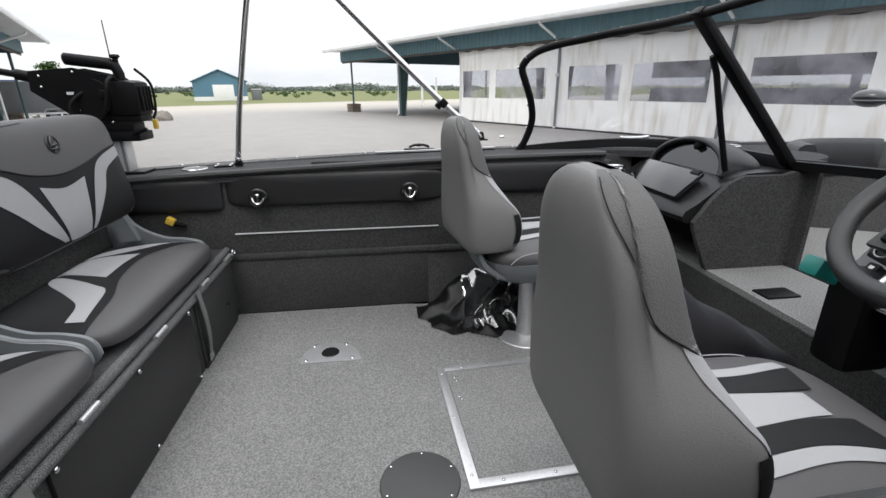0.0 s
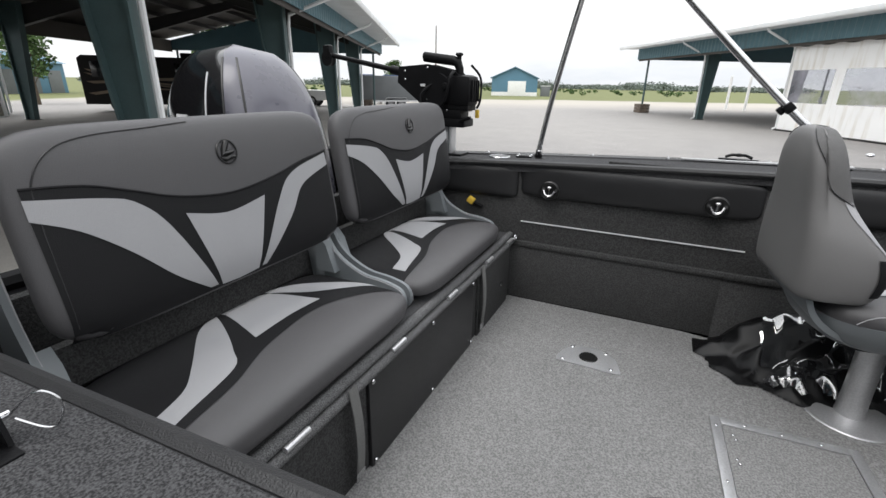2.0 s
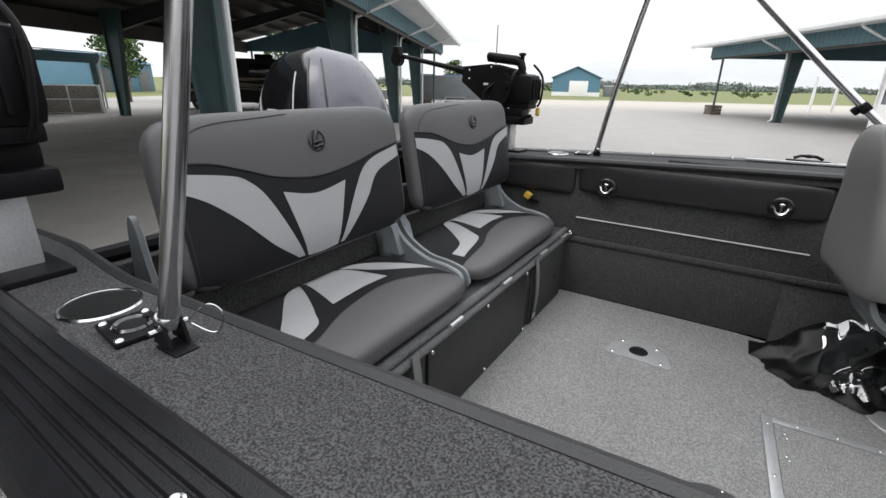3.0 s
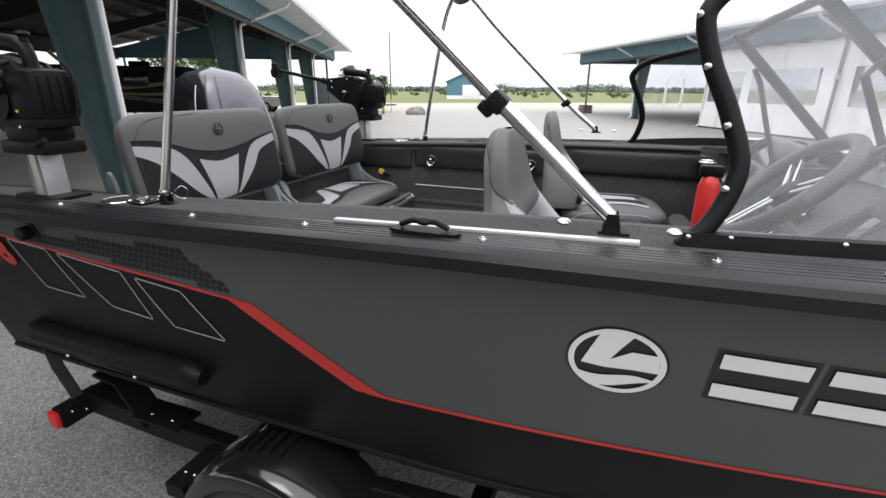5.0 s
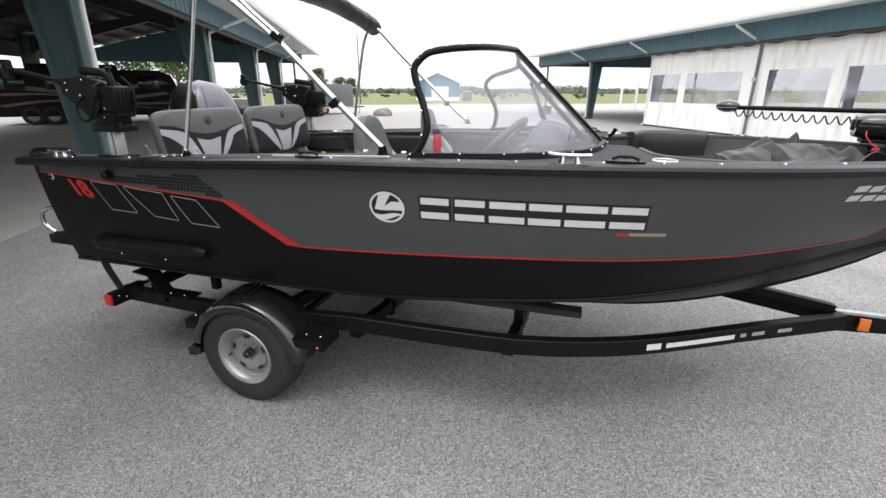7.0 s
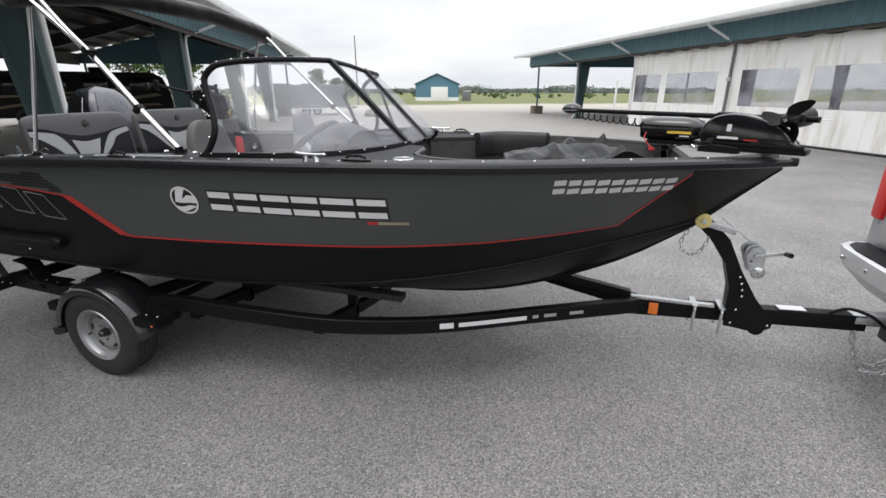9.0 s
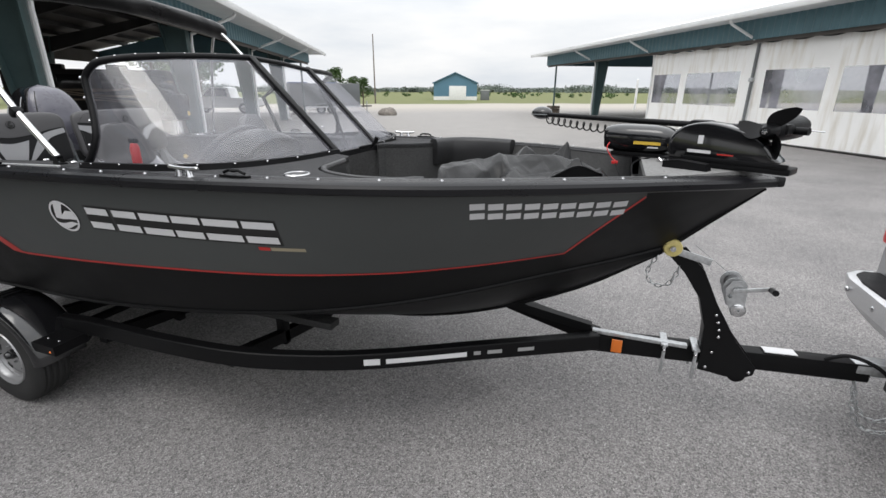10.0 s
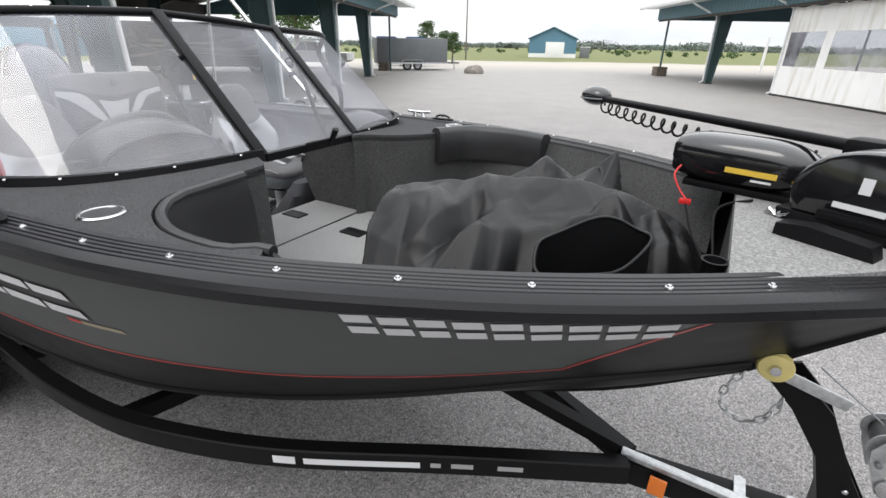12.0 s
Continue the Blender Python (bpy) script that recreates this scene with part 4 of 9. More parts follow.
# ---- boat hull ----
SHEER_Z = [(-1.15, 1.400), (-0.5, 1.425), (0.0, 1.448), (0.9, 1.490), (1.4, 1.503), (2.0, 1.514), (2.6, 1.524), (3.1, 1.528), (3.5, 1.524), (3.85, 1.512), (4.33, 1.482)]
SHEER_Y = [(-1.15, 1.105), (-0.5, 1.150), (0.0, 1.175), (0.9, 1.205), (1.4, 1.205), (2.06, 1.168), (2.62, 1.095), (2.85, 1.043), (3.06, 0.975), (3.27, 0.880), (3.47, 0.772), (3.67, 0.640), (3.83, 0.515), (4.1, 0.285), (4.33, 0.055)]
CHINE_Z = [(-1.1, 0.715), (0.4, 0.735), (1.2, 0.755), (2.1, 0.81), (2.6, 0.855), (3.0, 0.91), (3.4, 0.985), (3.7, 1.045), (3.93, 1.10)]
CHINE_Y = [(-1.1, 0.945), (0.4, 0.972), (1.2, 0.968), (2.1, 0.86), (2.6, 0.695), (3.0, 0.505), (3.4, 0.285), (3.7, 0.13), (3.93, 0.012)]
KEEL_Z = [(-1.1, 0.40), (1.4, 0.405), (1.96, 0.42), (2.54, 0.468), (3.02, 0.593), (3.54, 0.824), (3.9, 1.065)]


def rail_curve(yk, zk, x0, x1, u):
    x = x0 + (x1 - x0) * u
    return Vector((x, -along(yk, x), along(zk, x)))


def side_point(u, v):
    """Starboard topside: u from stern to stem, v from chine to gunwale."""
    a = rail_curve(CHINE_Y, CHINE_Z, -1.1, 3.93, u)
    b = rail_curve(SHEER_Y, SHEER_Z, -1.1, 4.30, u)
    b = Vector((b.x, b.y + 0.048, b.z - 0.038))
    if b.y > -0.004:
        b.y = -0.004
    p = a.lerp(b, v)
    full = (0.014 + 0.016 * max(0.0, min(1.0, (u - 0.45) / 0.25))) * math.sin(math.pi * v) * (1 - max(0.0, (u - 0.55) / 0.45) ** 1.2 * 1.35)
    p.y -= full
    return Vector((p.x, min(p.y, -0.004), p.z))


def side_at(x, z):
    """Topside point at a given station and height, and its outward normal."""
    u, v = (x + 1.1) / 5.2, (z - 0.68) / 0.75
    for _ in range(14):
        p = side_point(u, v)
        e = 1e-3
        pu, pv = (side_point(u + e, v) - p) / e, (side_point(u, v + e) - p) / e
        dx, dz = x - p.x, z - p.z
        det = pu.x * pv.z - pv.x * pu.z
        u += (dx * pv.z - pv.x * dz) / det
        v += (pu.x * dz - dx * pu.z) / det
        u, v = max(-0.1, min(1.0, u)), max(-0.15, min(1.15, v))
    n = pu.cross(pv).normalized()
    return p, (n if n.y < 0 else -n)


def band_on_side(g, lower, upper, lift, rows=4):
    """A strip between two lines of (station, height) with as many points each."""
    k = len(lower)
    verts = []
    for (xa, za), (xb, zb) in zip(lower, upper):
        for r in range(rows + 1):
            t = r / rows
            p, nn = side_at(xa + (xb - xa) * t, za + (zb - za) * t)
            verts.append(p + nn * lift)
    faces = [(i * (rows + 1) + r, (i + 1) * (rows + 1) + r, (i + 1) * (rows + 1) + r + 1, i * (rows + 1) + r + 1) for i in range(k - 1) for r in range(rows)]
    g.add(verts, faces)
    return g


def resample(pts, step):
    out = [pts[0]]
    for a, b in zip(pts[:-1], pts[1:]):
        k = max(1, int(math.hypot(b[0] - a[0], b[1] - a[1]) / step))
        out += [(a[0] + (b[0] - a[0]) * i / k, a[1] + (b[1] - a[1]) * i / k) for i in range(1, k + 1)]
    return out


def port(x, y, z, widen=1.05):
    """The boat sits a little askew: its port side lies slightly aft of, below and wider than a true mirror image."""
    if y <= 0:
        return (x, y, z)
    k = max(0.0, min(x, 3.0))
    return (x - (0.043 + 0.033 * k) * y, y * widen, z - (0.024 + 0.012 * k) * y)


def mirror(g):
    """The same Geo on the other side of the centre line."""
    h = Geo()
    h.add([port(x, -y, z) for x, y, z in g.v], [f[::-1] for f in g.f])
    h.m = list(g.m)
    return h


boat = thing("boat", "black and graphite aluminium fishing boat with red stripes on its trailer", "boat")


def build_hull():
    side = Geo().grid(side_point, 80, 14)
    part("hull_side", side, PAINT_BLACK, boat, "black painted topside with graphite panel", 60)
    part("hull_side", mirror(side), PAINT_BLACK, boat, "", 60)

    def bottom_point(u, v):
        a = rail_curve(CHINE_Y, CHINE_Z, -1.1, 3.93, u)
        xk = -1.1 + 5.0 * u
        k = Vector((xk, 0.0, along(KEEL_Z, xk)))
        p = k.lerp(a, v)
        p.z -= 0.02 * math.sin(math.pi * v)
        return p
    bot = Geo().grid(bottom_point, 70, 8)
    part("hull_bottom", bot, PAINT_BLACK, boat, "", 60)
    part("hull_bottom", mirror(bot), PAINT_BLACK, boat, "", 60)
    chine = Geo().tube([rail_curve(CHINE_Y, CHINE_Z, -1.1, 3.9, i / 60) for i in range(61)], 0.012, 8)
    part("spray_rail", chine, PAINT_BLACK, boat)
    part("spray_rail", mirror(chine), PAINT_BLACK, boat)
    stem = Geo().tube([(-1.1 + 5.0 * u, 0, along(KEEL_Z, -1.1 + 5.0 * u)) for u in [i / 40 for i in range(41)]] + [(4.1, 0, 1.255), (4.29, 0, 1.43)], 0.016, 8)
    part("keel", stem, PAINT_BLACK, boat)
    tr = [side_point(0, j / 14) for j in range(15)]
    ring = [(-1.1, 0, 0.40)] + [tuple(p) for p in tr]
    ring += [(-1.1, -0.86, 1.375), (-1.1, -0.80, 1.185)]
    outline = ring + [(x, -y, z) for x, y, z in ring[::-1][:-1]]
    t = Geo().add(outline, [tuple(range(len(outline)))])
    part("transom", t, PAINT_BLACK, boat)
    # boarding platforms behind the transom
    for s in (-1, 1):
        part("swim_platform", Geo().box((-1.26, s * 0.66, 0.80), (0.36, 0.46, 0.07), 0.015), TRIM_BLACK, boat, "black boarding platform")
        loop = Geo().tube(spline([(-1.40, s * 0.86, 0.84), (-1.47, s * 0.87, 0.90), (-1.45, s * 0.87, 0.99), (-1.33, s * 0.86, 1.03), (-1.15, s * 0.86, 1.05)], 6), 0.014, 10)
        part("grab_rail", loop, STEEL, boat, "polished steel grab loop")
    # gunwale: an extruded cap with shallow ribs along its top
    pts = [Vector((x, -along(SHEER_Y, x), along(SHEER_Z, x))) for x in [-1.17 + 5.5 * i / 90 for i in range(91)]]
    sec = [(-0.004, -0.040), (0.004, -0.034), (0.007, -0.012), (0.0, 0.0), (-0.012, 0.006)]
    for k in range(5):
        a = -0.022 - 0.014 * k
        sec += [(a, 0.008), (a - 0.002, 0.005), (a - 0.004, 0.005), (a - 0.006, 0.008)]
    sec += [(-0.1, 0.008), (-0.108, 0.0), (-0.108, -0.03), (-0.03, -0.036)]
    cap = Geo().sweep(pts, sec)
    part("gunwale", cap, GUNWALE_BLACK, boat, "black ribbed gunwale extrusion", 25)
    part("gunwale", mirror(cap), GUNWALE_BLACK, boat, "", 25)
    nose = Geo().box((4.30, 0, 1.468), (0.09, 0.15, 0.05), 0.015)
    part("bow_cap", nose, GUNWALE_BLACK, boat)
    rim = [(-1.115, -1.04, 1.40), (-1.115, -0.86, 1.395), (-1.115, -0.80, 1.20), (-1.115, -0.6, 1.195)]
    aft = Geo().tube(rim + [(x, -y, z) for x, y, z in rim[::-1]], 0.03, 8)
    part("transom_cap", aft, TRIM_BLACK, boat)


build_hull()


def build_graphics():
    # lower edge of the graphite panel: red line with two bends
    low = [(-1.05, 1.323), (-0.45, 1.292), (0.12, 1.263), (0.37, 1.246), (0.70, 1.024), (0.78, 1.022), (1.3, 1.042), (1.83, 1.064), (2.33, 1.078), (2.81, 1.094), (3.1, 1.112), (3.32, 1.130), (3.465, 1.142), (3.613, 1.296), (3.768, 1.450)]
    top_z = lambda x: along(SHEER_Z, x) - 0.042
    lo = resample(low, 0.05)
    g = Geo()
    band_on_side(g, lo, [(x, max(top_z(x), z + 0.001)) for x, z in lo], 0.0044, 14)
    for s in (g, mirror(g)):
        part("graphite_panel", s, PAINT_GRAPHITE, boat, "graphite painted upper panel", 60)
    red = Geo()
    for line, wa, wb in ((low[:4], 0.008, 0.010), (low[4:], 0.012, 0.008)):
        fine = resample(line, 0.05)
        k = len(fine) - 1
        steep = [0.0 if x < 3.47 else 0.55 for x, z in fine]
        band_on_side(red, [(x, z - (wa + (wb - wa) * i / k) / 2) for i, (x, z) in enumerate(fine)], [(x - st * 0.008, z + (wa + (wb - wa) * i / k) / 2) for i, ((x, z), st) in enumerate(zip(fine, steep))], 0.006, 1)
    band_on_side(red, resample([(0.33, 1.246), (0.668, 1.020)], 0.05), resample([(0.405, 1.250), (0.75, 1.026)], 0.05), 0.0065, 2)
    for s in (red, mirror(red)):
        part("red_stripe", s, PAINT_RED, boat, "red pinstripe", 60)
    # dark honeycomb field aft
    hexes = Geo()
    pitch = 0.0225
    for j in range(13):
        for i in range(48):
            x = -0.62 + pitch * (i + 0.5 * (j % 2))
            z = 1.255 + 0.0188 * j
            line = along(low[:4], x)
            upper = 1.325 + 0.06 * (x + 0.62) / 0.82
            right = 0.20 + 0.18 * (1.385 - z) / 0.12
            if z < line + 0.018 or z > upper - 0.006 or x > right - 0.012:
                continue
            r = 0.0112
            verts = []
            for k in range(6):
                w = math.pi / 6 + k * math.pi / 3
                p, nn = side_at(x + r * math.cos(w), z + r * 0.95 * math.sin(w))
                verts.append(p + nn * 0.0055)
            hexes.add(verts, [tuple(range(6))])
    tagged(part("honeycomb_decal", hexes, material("decal_charcoal", (0.018, 0.018, 0.018), 0.6, spec=0.15), boat, "charcoal honeycomb decal"), kind="stuff")
    # emblem: a ring with a plain swoosh, and six plain blocks for the maker's lettering
    emb = Geo()
    cx, cz, r = 1.278, 1.287, 0.077
    n = 48
    ring_o = [(cx + r * 1.12 * math.cos(2 * math.pi * k / n), cz + r * math.sin(2 * math.pi * k / n)) for k in range(n + 1)]
    ring_i = [(cx + r * 0.98 * math.cos(2 * math.pi * k / n), cz + r * 0.87 * math.sin(2 * math.pi * k / n)) for k in range(n + 1)]
    disc = Geo()
    band_on_side(disc, [(cx, cz)] * (n + 1), [(cx + (x - cx) * 1.06, cz + (z - cz) * 1.06) for x, z in ring_o], 0.0045, 3)
    part("emblem_back", disc, DECAL_BLACK, boat)
    band_on_side(emb, ring_i, ring_o, 0.007, 1)
    # a pale leaning block over an S-shaped swoosh
    band_on_side(emb, [(cx - 0.028, cz + 0.074), (cx - 0.046, cz + 0.03), (cx - 0.062, cz - 0.012)], [(cx + 0.03, cz + 0.072), (cx + 0.006, cz + 0.036), (cx - 0.014, cz + 0.0)], 0.007, 2)
    band_on_side(emb, [(cx - 0.062, cz - 0.012), (cx - 0.02, cz - 0.016), (cx + 0.03, cz - 0.012), (cx + 0.078, cz - 0.012)], [(cx - 0.03, cz + 0.006), (cx - 0.01, cz + 0.006), (cx + 0.025, cz + 0.03), (cx + 0.07, cz + 0.03)], 0.007, 2)
    arc = [(cx - 0.072 + 0.144 * t, cz - 0.032 - 0.006 * math.sin(2 * math.pi * t)) for t in [i / 10 for i in range(11)]]
    band_on_side(emb, [(x, z - 0.026 * math.sin(math.pi * min(1.0, 0.08 + 0.92 * i / 10)) - 0.002) for i, (x, z) in enumerate(arc)], arc, 0.007, 2)
    part("emblem", emb, PAINT_WHITE, boat, "white round emblem with a swoosh")
    for x, w in ((1.440, 0.130), (1.598, 0.132), (1.750, 0.153), (1.918, 0.136), (2.070, 0.165), (2.252, 0.140)):
        for grow, lift, mat, nm in ((0.010, 0.0048, DECAL_BLACK, "letter_shadow"), (0.0, 0.0075, PAINT_WHITE, "letter_block")):
            z0 = 1.246
            g = Geo()
            hh = 0.100
            lo_ = resample([(x - grow, z0 - grow), (x + w + grow, z0 - grow)], 0.03)
            hi_ = [(a + 0.004, b + hh + 2 * grow) for a, b in lo_]
            if nm == "letter_block":
                # two plain bars
                band_on_side(g, lo_, [(a, b + 0.032) for a, b in lo_], lift, 1)
                band_on_side(g, [(a + 0.003, b + 0.068) for a, b in lo_], [(a + 0.004, b + hh) for a, b in lo_], lift, 1)
            else:
                band_on_side(g, lo_, hi_, lift, 2)
            part(nm, g, mat, boat)
    small = Geo()
    band_on_side(small, resample([(2.285, 1.210), (2.335, 1.210)], 0.03), resample([(2.285, 1.226), (2.335, 1.226)], 0.03), 0.006, 1)
    part("small_tag", small, PAINT_RED, boat)
    small = Geo()
    band_on_side(small, resample([(2.338, 1.210), (2.486, 1.212)], 0.03), resample([(2.338, 1.226), (2.486, 1.228)], 0.03), 0.006, 1)
    part("small_tag", small, material("decal_tan", (0.3, 0.26, 0.18), 0.45, stain=0.05), boat)
    # the registration: plain white bars
    x = 3.138
    for k in range(9):
        w = 0.052
        z0 = 1.378 - 0.03 * (x - 3.14)
        g = Geo()
        lo_ = resample([(x, z0), (x + w, z0 + 0.003)], 0.02)
        band_on_side(g, lo_, [(a + 0.005, b + 0.028) for a, b in lo_], 0.007, 1)
        band_on_side(g, [(a + 0.0075, b + 0.044) for a, b in lo_], [(a + 0.012, b + 0.072) for a, b in lo_], 0.007, 1)
        part("registration_bar", g, PAINT_WHITE, boat)
        x += w + 0.0105
    # model mark: hollow slanted frames and the number
    for frame_pts in ([(-0.62, 1.288), (-0.42, 1.28), (-0.33, 1.12), (-0.53, 1.125)], [(-0.36, 1.275), (-0.08, 1.255), (-0.03, 1.10), (-0.20, 1.112)], [(-0.02, 1.245), (0.15, 1.232), (0.25, 1.085), (0.06, 1.092)]):
        frame_pts = frame_pts + frame_pts[:1]
        g = Geo()
        for a, b in zip(frame_pts[:-1], frame_pts[1:]):
            pa = resample([a, b], 0.04)
            dx, dz = b[0] - a[0], b[1] - a[1]
            ln_ = math.hypot(dx, dz)
            ox, oz = -dz / ln_ * 0.005, dx / ln_ * 0.005
            band_on_side(g, pa, [(p + ox, r_ + oz) for p, r_ in pa], 0.0045, 1)
        part("model_mark", g, DECAL_GREY, boat)
    txt = bpy.data.curves.new("model_number", "FONT")
    txt.body, txt.size, txt.offset, txt.extrude = "18", 0.15, 0.006, 0.001
    tob = new("model_number_text", txt)
    bpy.context.view_layer.update()
    me = bpy.data.meshes.new_from_object(tob.evaluated_get(bpy.context.evaluated_depsgraph_get()))
    bpy.data.objects.remove(tob)
    g = Geo()
    verts = []
    for v in me.vertices:
        p, nn = side_at(-0.80 + v.co.x * 1.15 - 0.45 * v.co.y, 1.196 + v.co.y * 0.9 - 0.03 * v.co.x)
        verts.append(p + nn * (0.006 + v.co.z))
    g.add(verts, [tuple(p.vertices) for p in me.polygons])
    part("model_number", g, PAINT_RED, boat, "red number eighteen")


build_graphics()


def build_deck():
    """Side decks, foredeck, cockpit floor and inner liner."""
    inner = lambda x: min(0.955, along(SHEER_Y, x) - 0.1)
    # carpeted side deck strips beside the cockpit
    for s in (-1, 1):
        g = Geo()
        xs = [-1.1 + 2.86 * i / 40 for i in range(41)]
        yo = [along(SHEER_Y, x) - 0.105 for x in xs]
        zt = [along(SHEER_Z, x) + 0.0 for x in xs]
        yi = [0.93 if x > -0.25 else 0.93 - 0.04 * min(1, (-0.25 - x) / 0.3) for x in xs]
        ring = []
        for x, a, b, z in zip(xs, yo, yi, zt):
            ring.append([port(x, s * a, z), port(x, s * (b + 0.012), z, 1.0), port(x, s * b, z - 0.012, 1.0), port(x, s * b, z - 0.05, 1.0), port(x, s * a, z - 0.05)])
        verts = [p for r in ring for p in r]
        faces = [(5 * i + k, 5 * i + (k + 1) % 5, 5 * (i + 1) + (k + 1) % 5, 5 * (i + 1) + k) for i in range(40) for k in range(5)]
        g.add(verts, faces)
        part("side_deck", g, CARPET_TOP, boat, "grey carpeted side deck", 30)
        edge = Geo().tube([port(x, s * (b - 0.002), z - 0.012, 1.0) for x, b, z in zip(xs, yi, zt)], 0.014, 8)
        part("deck_edging", edge, VINYL_BLACK, boat)
        # inner liner: padded bolster above a carpeted wall with a ledge
        part("inner_wall", Geo().box((0.60, s * 0.962, 1.21), (2.45, 0.02, 0.36), 0.004), CARPET_DARK, boat, "charcoal carpeted inner wall")
        part("upper_wall", Geo().box((1.07, s * 0.966, 1.412), (1.50, 0.02, 0.075), 0.004), CARPET_DARK, boat)
        part("lower_wall", Geo().box((0.10, s * 0.957, 0.885), (1.45, 0.016, 0.29), 0.004), CARPET_DARK, boat)
        part("lower_wall", Geo().add([(0.825, s * 0.953, 0.735), (1.9, s * 0.78, 0.80), (1.9, s * 0.93, 1.03), (0.825, s * 0.953, 1.03)], [(0, 1, 2, 3)]), CARPET_DARK, boat)
        part("wall_ledge", Geo().box((0.60, s * 0.957, 1.025), (2.45, 0.036, 0.03), 0.012), CARPET_DARK, boat)
        line = Geo().box((0.42, s * 0.948, 1.137), (0.92, 0.006, 0.0045))
        part("trim_strip", line, PAINT_WHITE, boat)
        track = Geo()
        track.box((0.98, s * 1.102, along(SHEER_Z, 0.98) + 0.009), (0.62, 0.016, 0.010), 0.003, Matrix.Rotation(radians(-1.9), 3, "Y"))
        track.v = [port(*p) for p in track.v]
        part("accessory_track", track, ALU, boat, "aluminium accessory track")
    fl = [(-0.10, 0.947), (0.70, 0.947), (1.1, 0.90), (1.5, 0.82), (1.85, 0.72)]
    floor = Geo().prism([(x, -y) for x, y in fl] + [(x, y) for x, y in fl[::-1]], 0.007, Matrix.Translation((0, 0, 0.731)))
    part("cockpit_floor", floor, CARPET_LIGHT, boat, "light grey speckled carpet floor")
    # bow cockpit sole and the step down to the main floor
    fl = [(x, min(0.86, -side_at(x, 1.07)[0].y - 0.05)) for x in [1.82 + 1.9 * i / 20 for i in range(21)]]
    ring = [(x, -y) for x, y in fl] + [(x, y) for x, y in fl[::-1]]
    part("bow_floor", Geo().prism(ring, 0.02, Matrix.Translation((0, 0, 1.08))), CARPET_LIGHT, boat, "light grey carpeted bow floor")
    part("bow_step", Geo().box((1.83, 0, 0.93), (0.03, 1.50, 0.30)), CARPET_DARK, boat)
    # foredeck between windshield and bow well
    def deck_z(x):
        return along(SHEER_Z, x) - 0.002
    well = [(2.20, 0.32), (2.345, 0.395), (2.44, 0.50), (2.52, 0.66), (2.62, 0.78), (2.8, 0.83), (3.0, 0.80), (3.25, 0.70), (3.5, 0.55), (3.74, 0.37)]
    well_starboard = [(2.22, 0.30), (2.345, 0.37), (2.365, 0.42), (2.39, 0.62), (2.42, 0.74), (2.48, 0.815), (2.56, 0.87), (2.69, 0.912), (2.85, 0.91), (2.97, 0.885), (3.0, 1.2)]
    behind_glass = [(1.30, 0.93), (1.78, 0.93), (1.98, 0.82), (2.09, 0.68), (2.15, 0.50), (2.18, 0.29), (2.22, 0.30)]
    for s in (-1, 1):
        outer, inn = [], []
        count = 160
        for i in range(count):
            x = 1.75 + (3.78 - 1.75) * i / (count - 1)
            outer.append((x, s * (along(SHEER_Y, x) - 0.105), deck_z(x)))
            if x < 2.22:
                yi = along(behind_glass, x)
            else:
                yi = along(well if s > 0 else well_starboard, x)
            inn.append((x, s * max(0.05, min(yi, along(SHEER_Y, x) - (0.13 if s > 0 else 0.109))), deck_z(x)))
        outer, inn = [port(*p) for p in outer], [port(*p) for p in inn]
        g = Geo()
        verts = [*outer, *inn, *[(x, y, z - 0.03) for x, y, z in inn]]
        faces = []
        for i in range(count - 1):
            faces += [(i, i + 1, count + i + 1, count + i), (count + i, count + i + 1, 2 * count + i + 1, 2 * count + i)]
        g.add(verts, faces)
        part("foredeck", g, CARPET_TOP, boat, "grey carpeted foredeck", 40)
        # upright liner of the bow well
        wall = Geo()
        lo = [(x, s * min(abs(y), -side_at(min(x, 3.7), 1.08)[0].y - 0.045), 1.095) for x, y, z in inn if x > 2.12]
        hi = [(x, y, z - 0.01) for x, y, z in inn if x > 2.12]
        wall.add([*lo, *hi], [(i, i + 1, len(lo) + i + 1, len(lo) + i) for i in range(len(lo) - 1)])
        part("bow_liner", wall, CARPET_DARK, boat, "charcoal carpeted liner of the bow well", 50)
        pad = Geo()
        path = [(x, s * (abs(y) - 0.03), 1.43) for x, y, z in inn if 2.42 < x < 2.96]
        pad.sweep(path, [(-0.035, -0.075), (-0.012, -0.09), (0.02, -0.09), (0.035, -0.06), (0.035, 0.06), (0.02, 0.085), (-0.012, 0.085), (-0.035, 0.07)])
        if s > 0:
            part("bow_bolster", pad, VINYL_BLACK, boat, "black padded bow bolster", 60)
        else:
            curve = [Vector((x + 0.014, y + 0.014, z - 0.006)) for x, y, z in inn if 2.365 < x < 2.97]
            def panel_at(u, v):
                p = curve[min(int(u * len(curve)), len(curve) - 1)]
                inner = max(p.y, side_at(p.x, 1.10)[0].y + 0.07)
                bulge = math.sin(math.pi * v) ** 0.5 if 0 < v < 1 else 0.0
                return (p.x + 0.012 * bulge, p.y + (inner - p.y) * v + 0.016 * bulge, p.z - 0.375 * v)
            soft = Geo().grid(panel_at, len(curve) - 1, 10)
            part("well_panel", soft, VINYL_BLACK, boat, "smooth black vinyl panel curving round the bow well", 70)
            part("panel_piping", Geo().tube(curve[::3], 0.014, 8), VINYL_BLACK, boat)
    # bow casting deck
    d = Geo()
    outer = [(x, along(SHEER_Y, x) - 0.1) for x in [3.76 + 0.5 * i / 12 for i in range(13)]]
    outer = [(x, max(y, 0.02)) for x, y in outer]
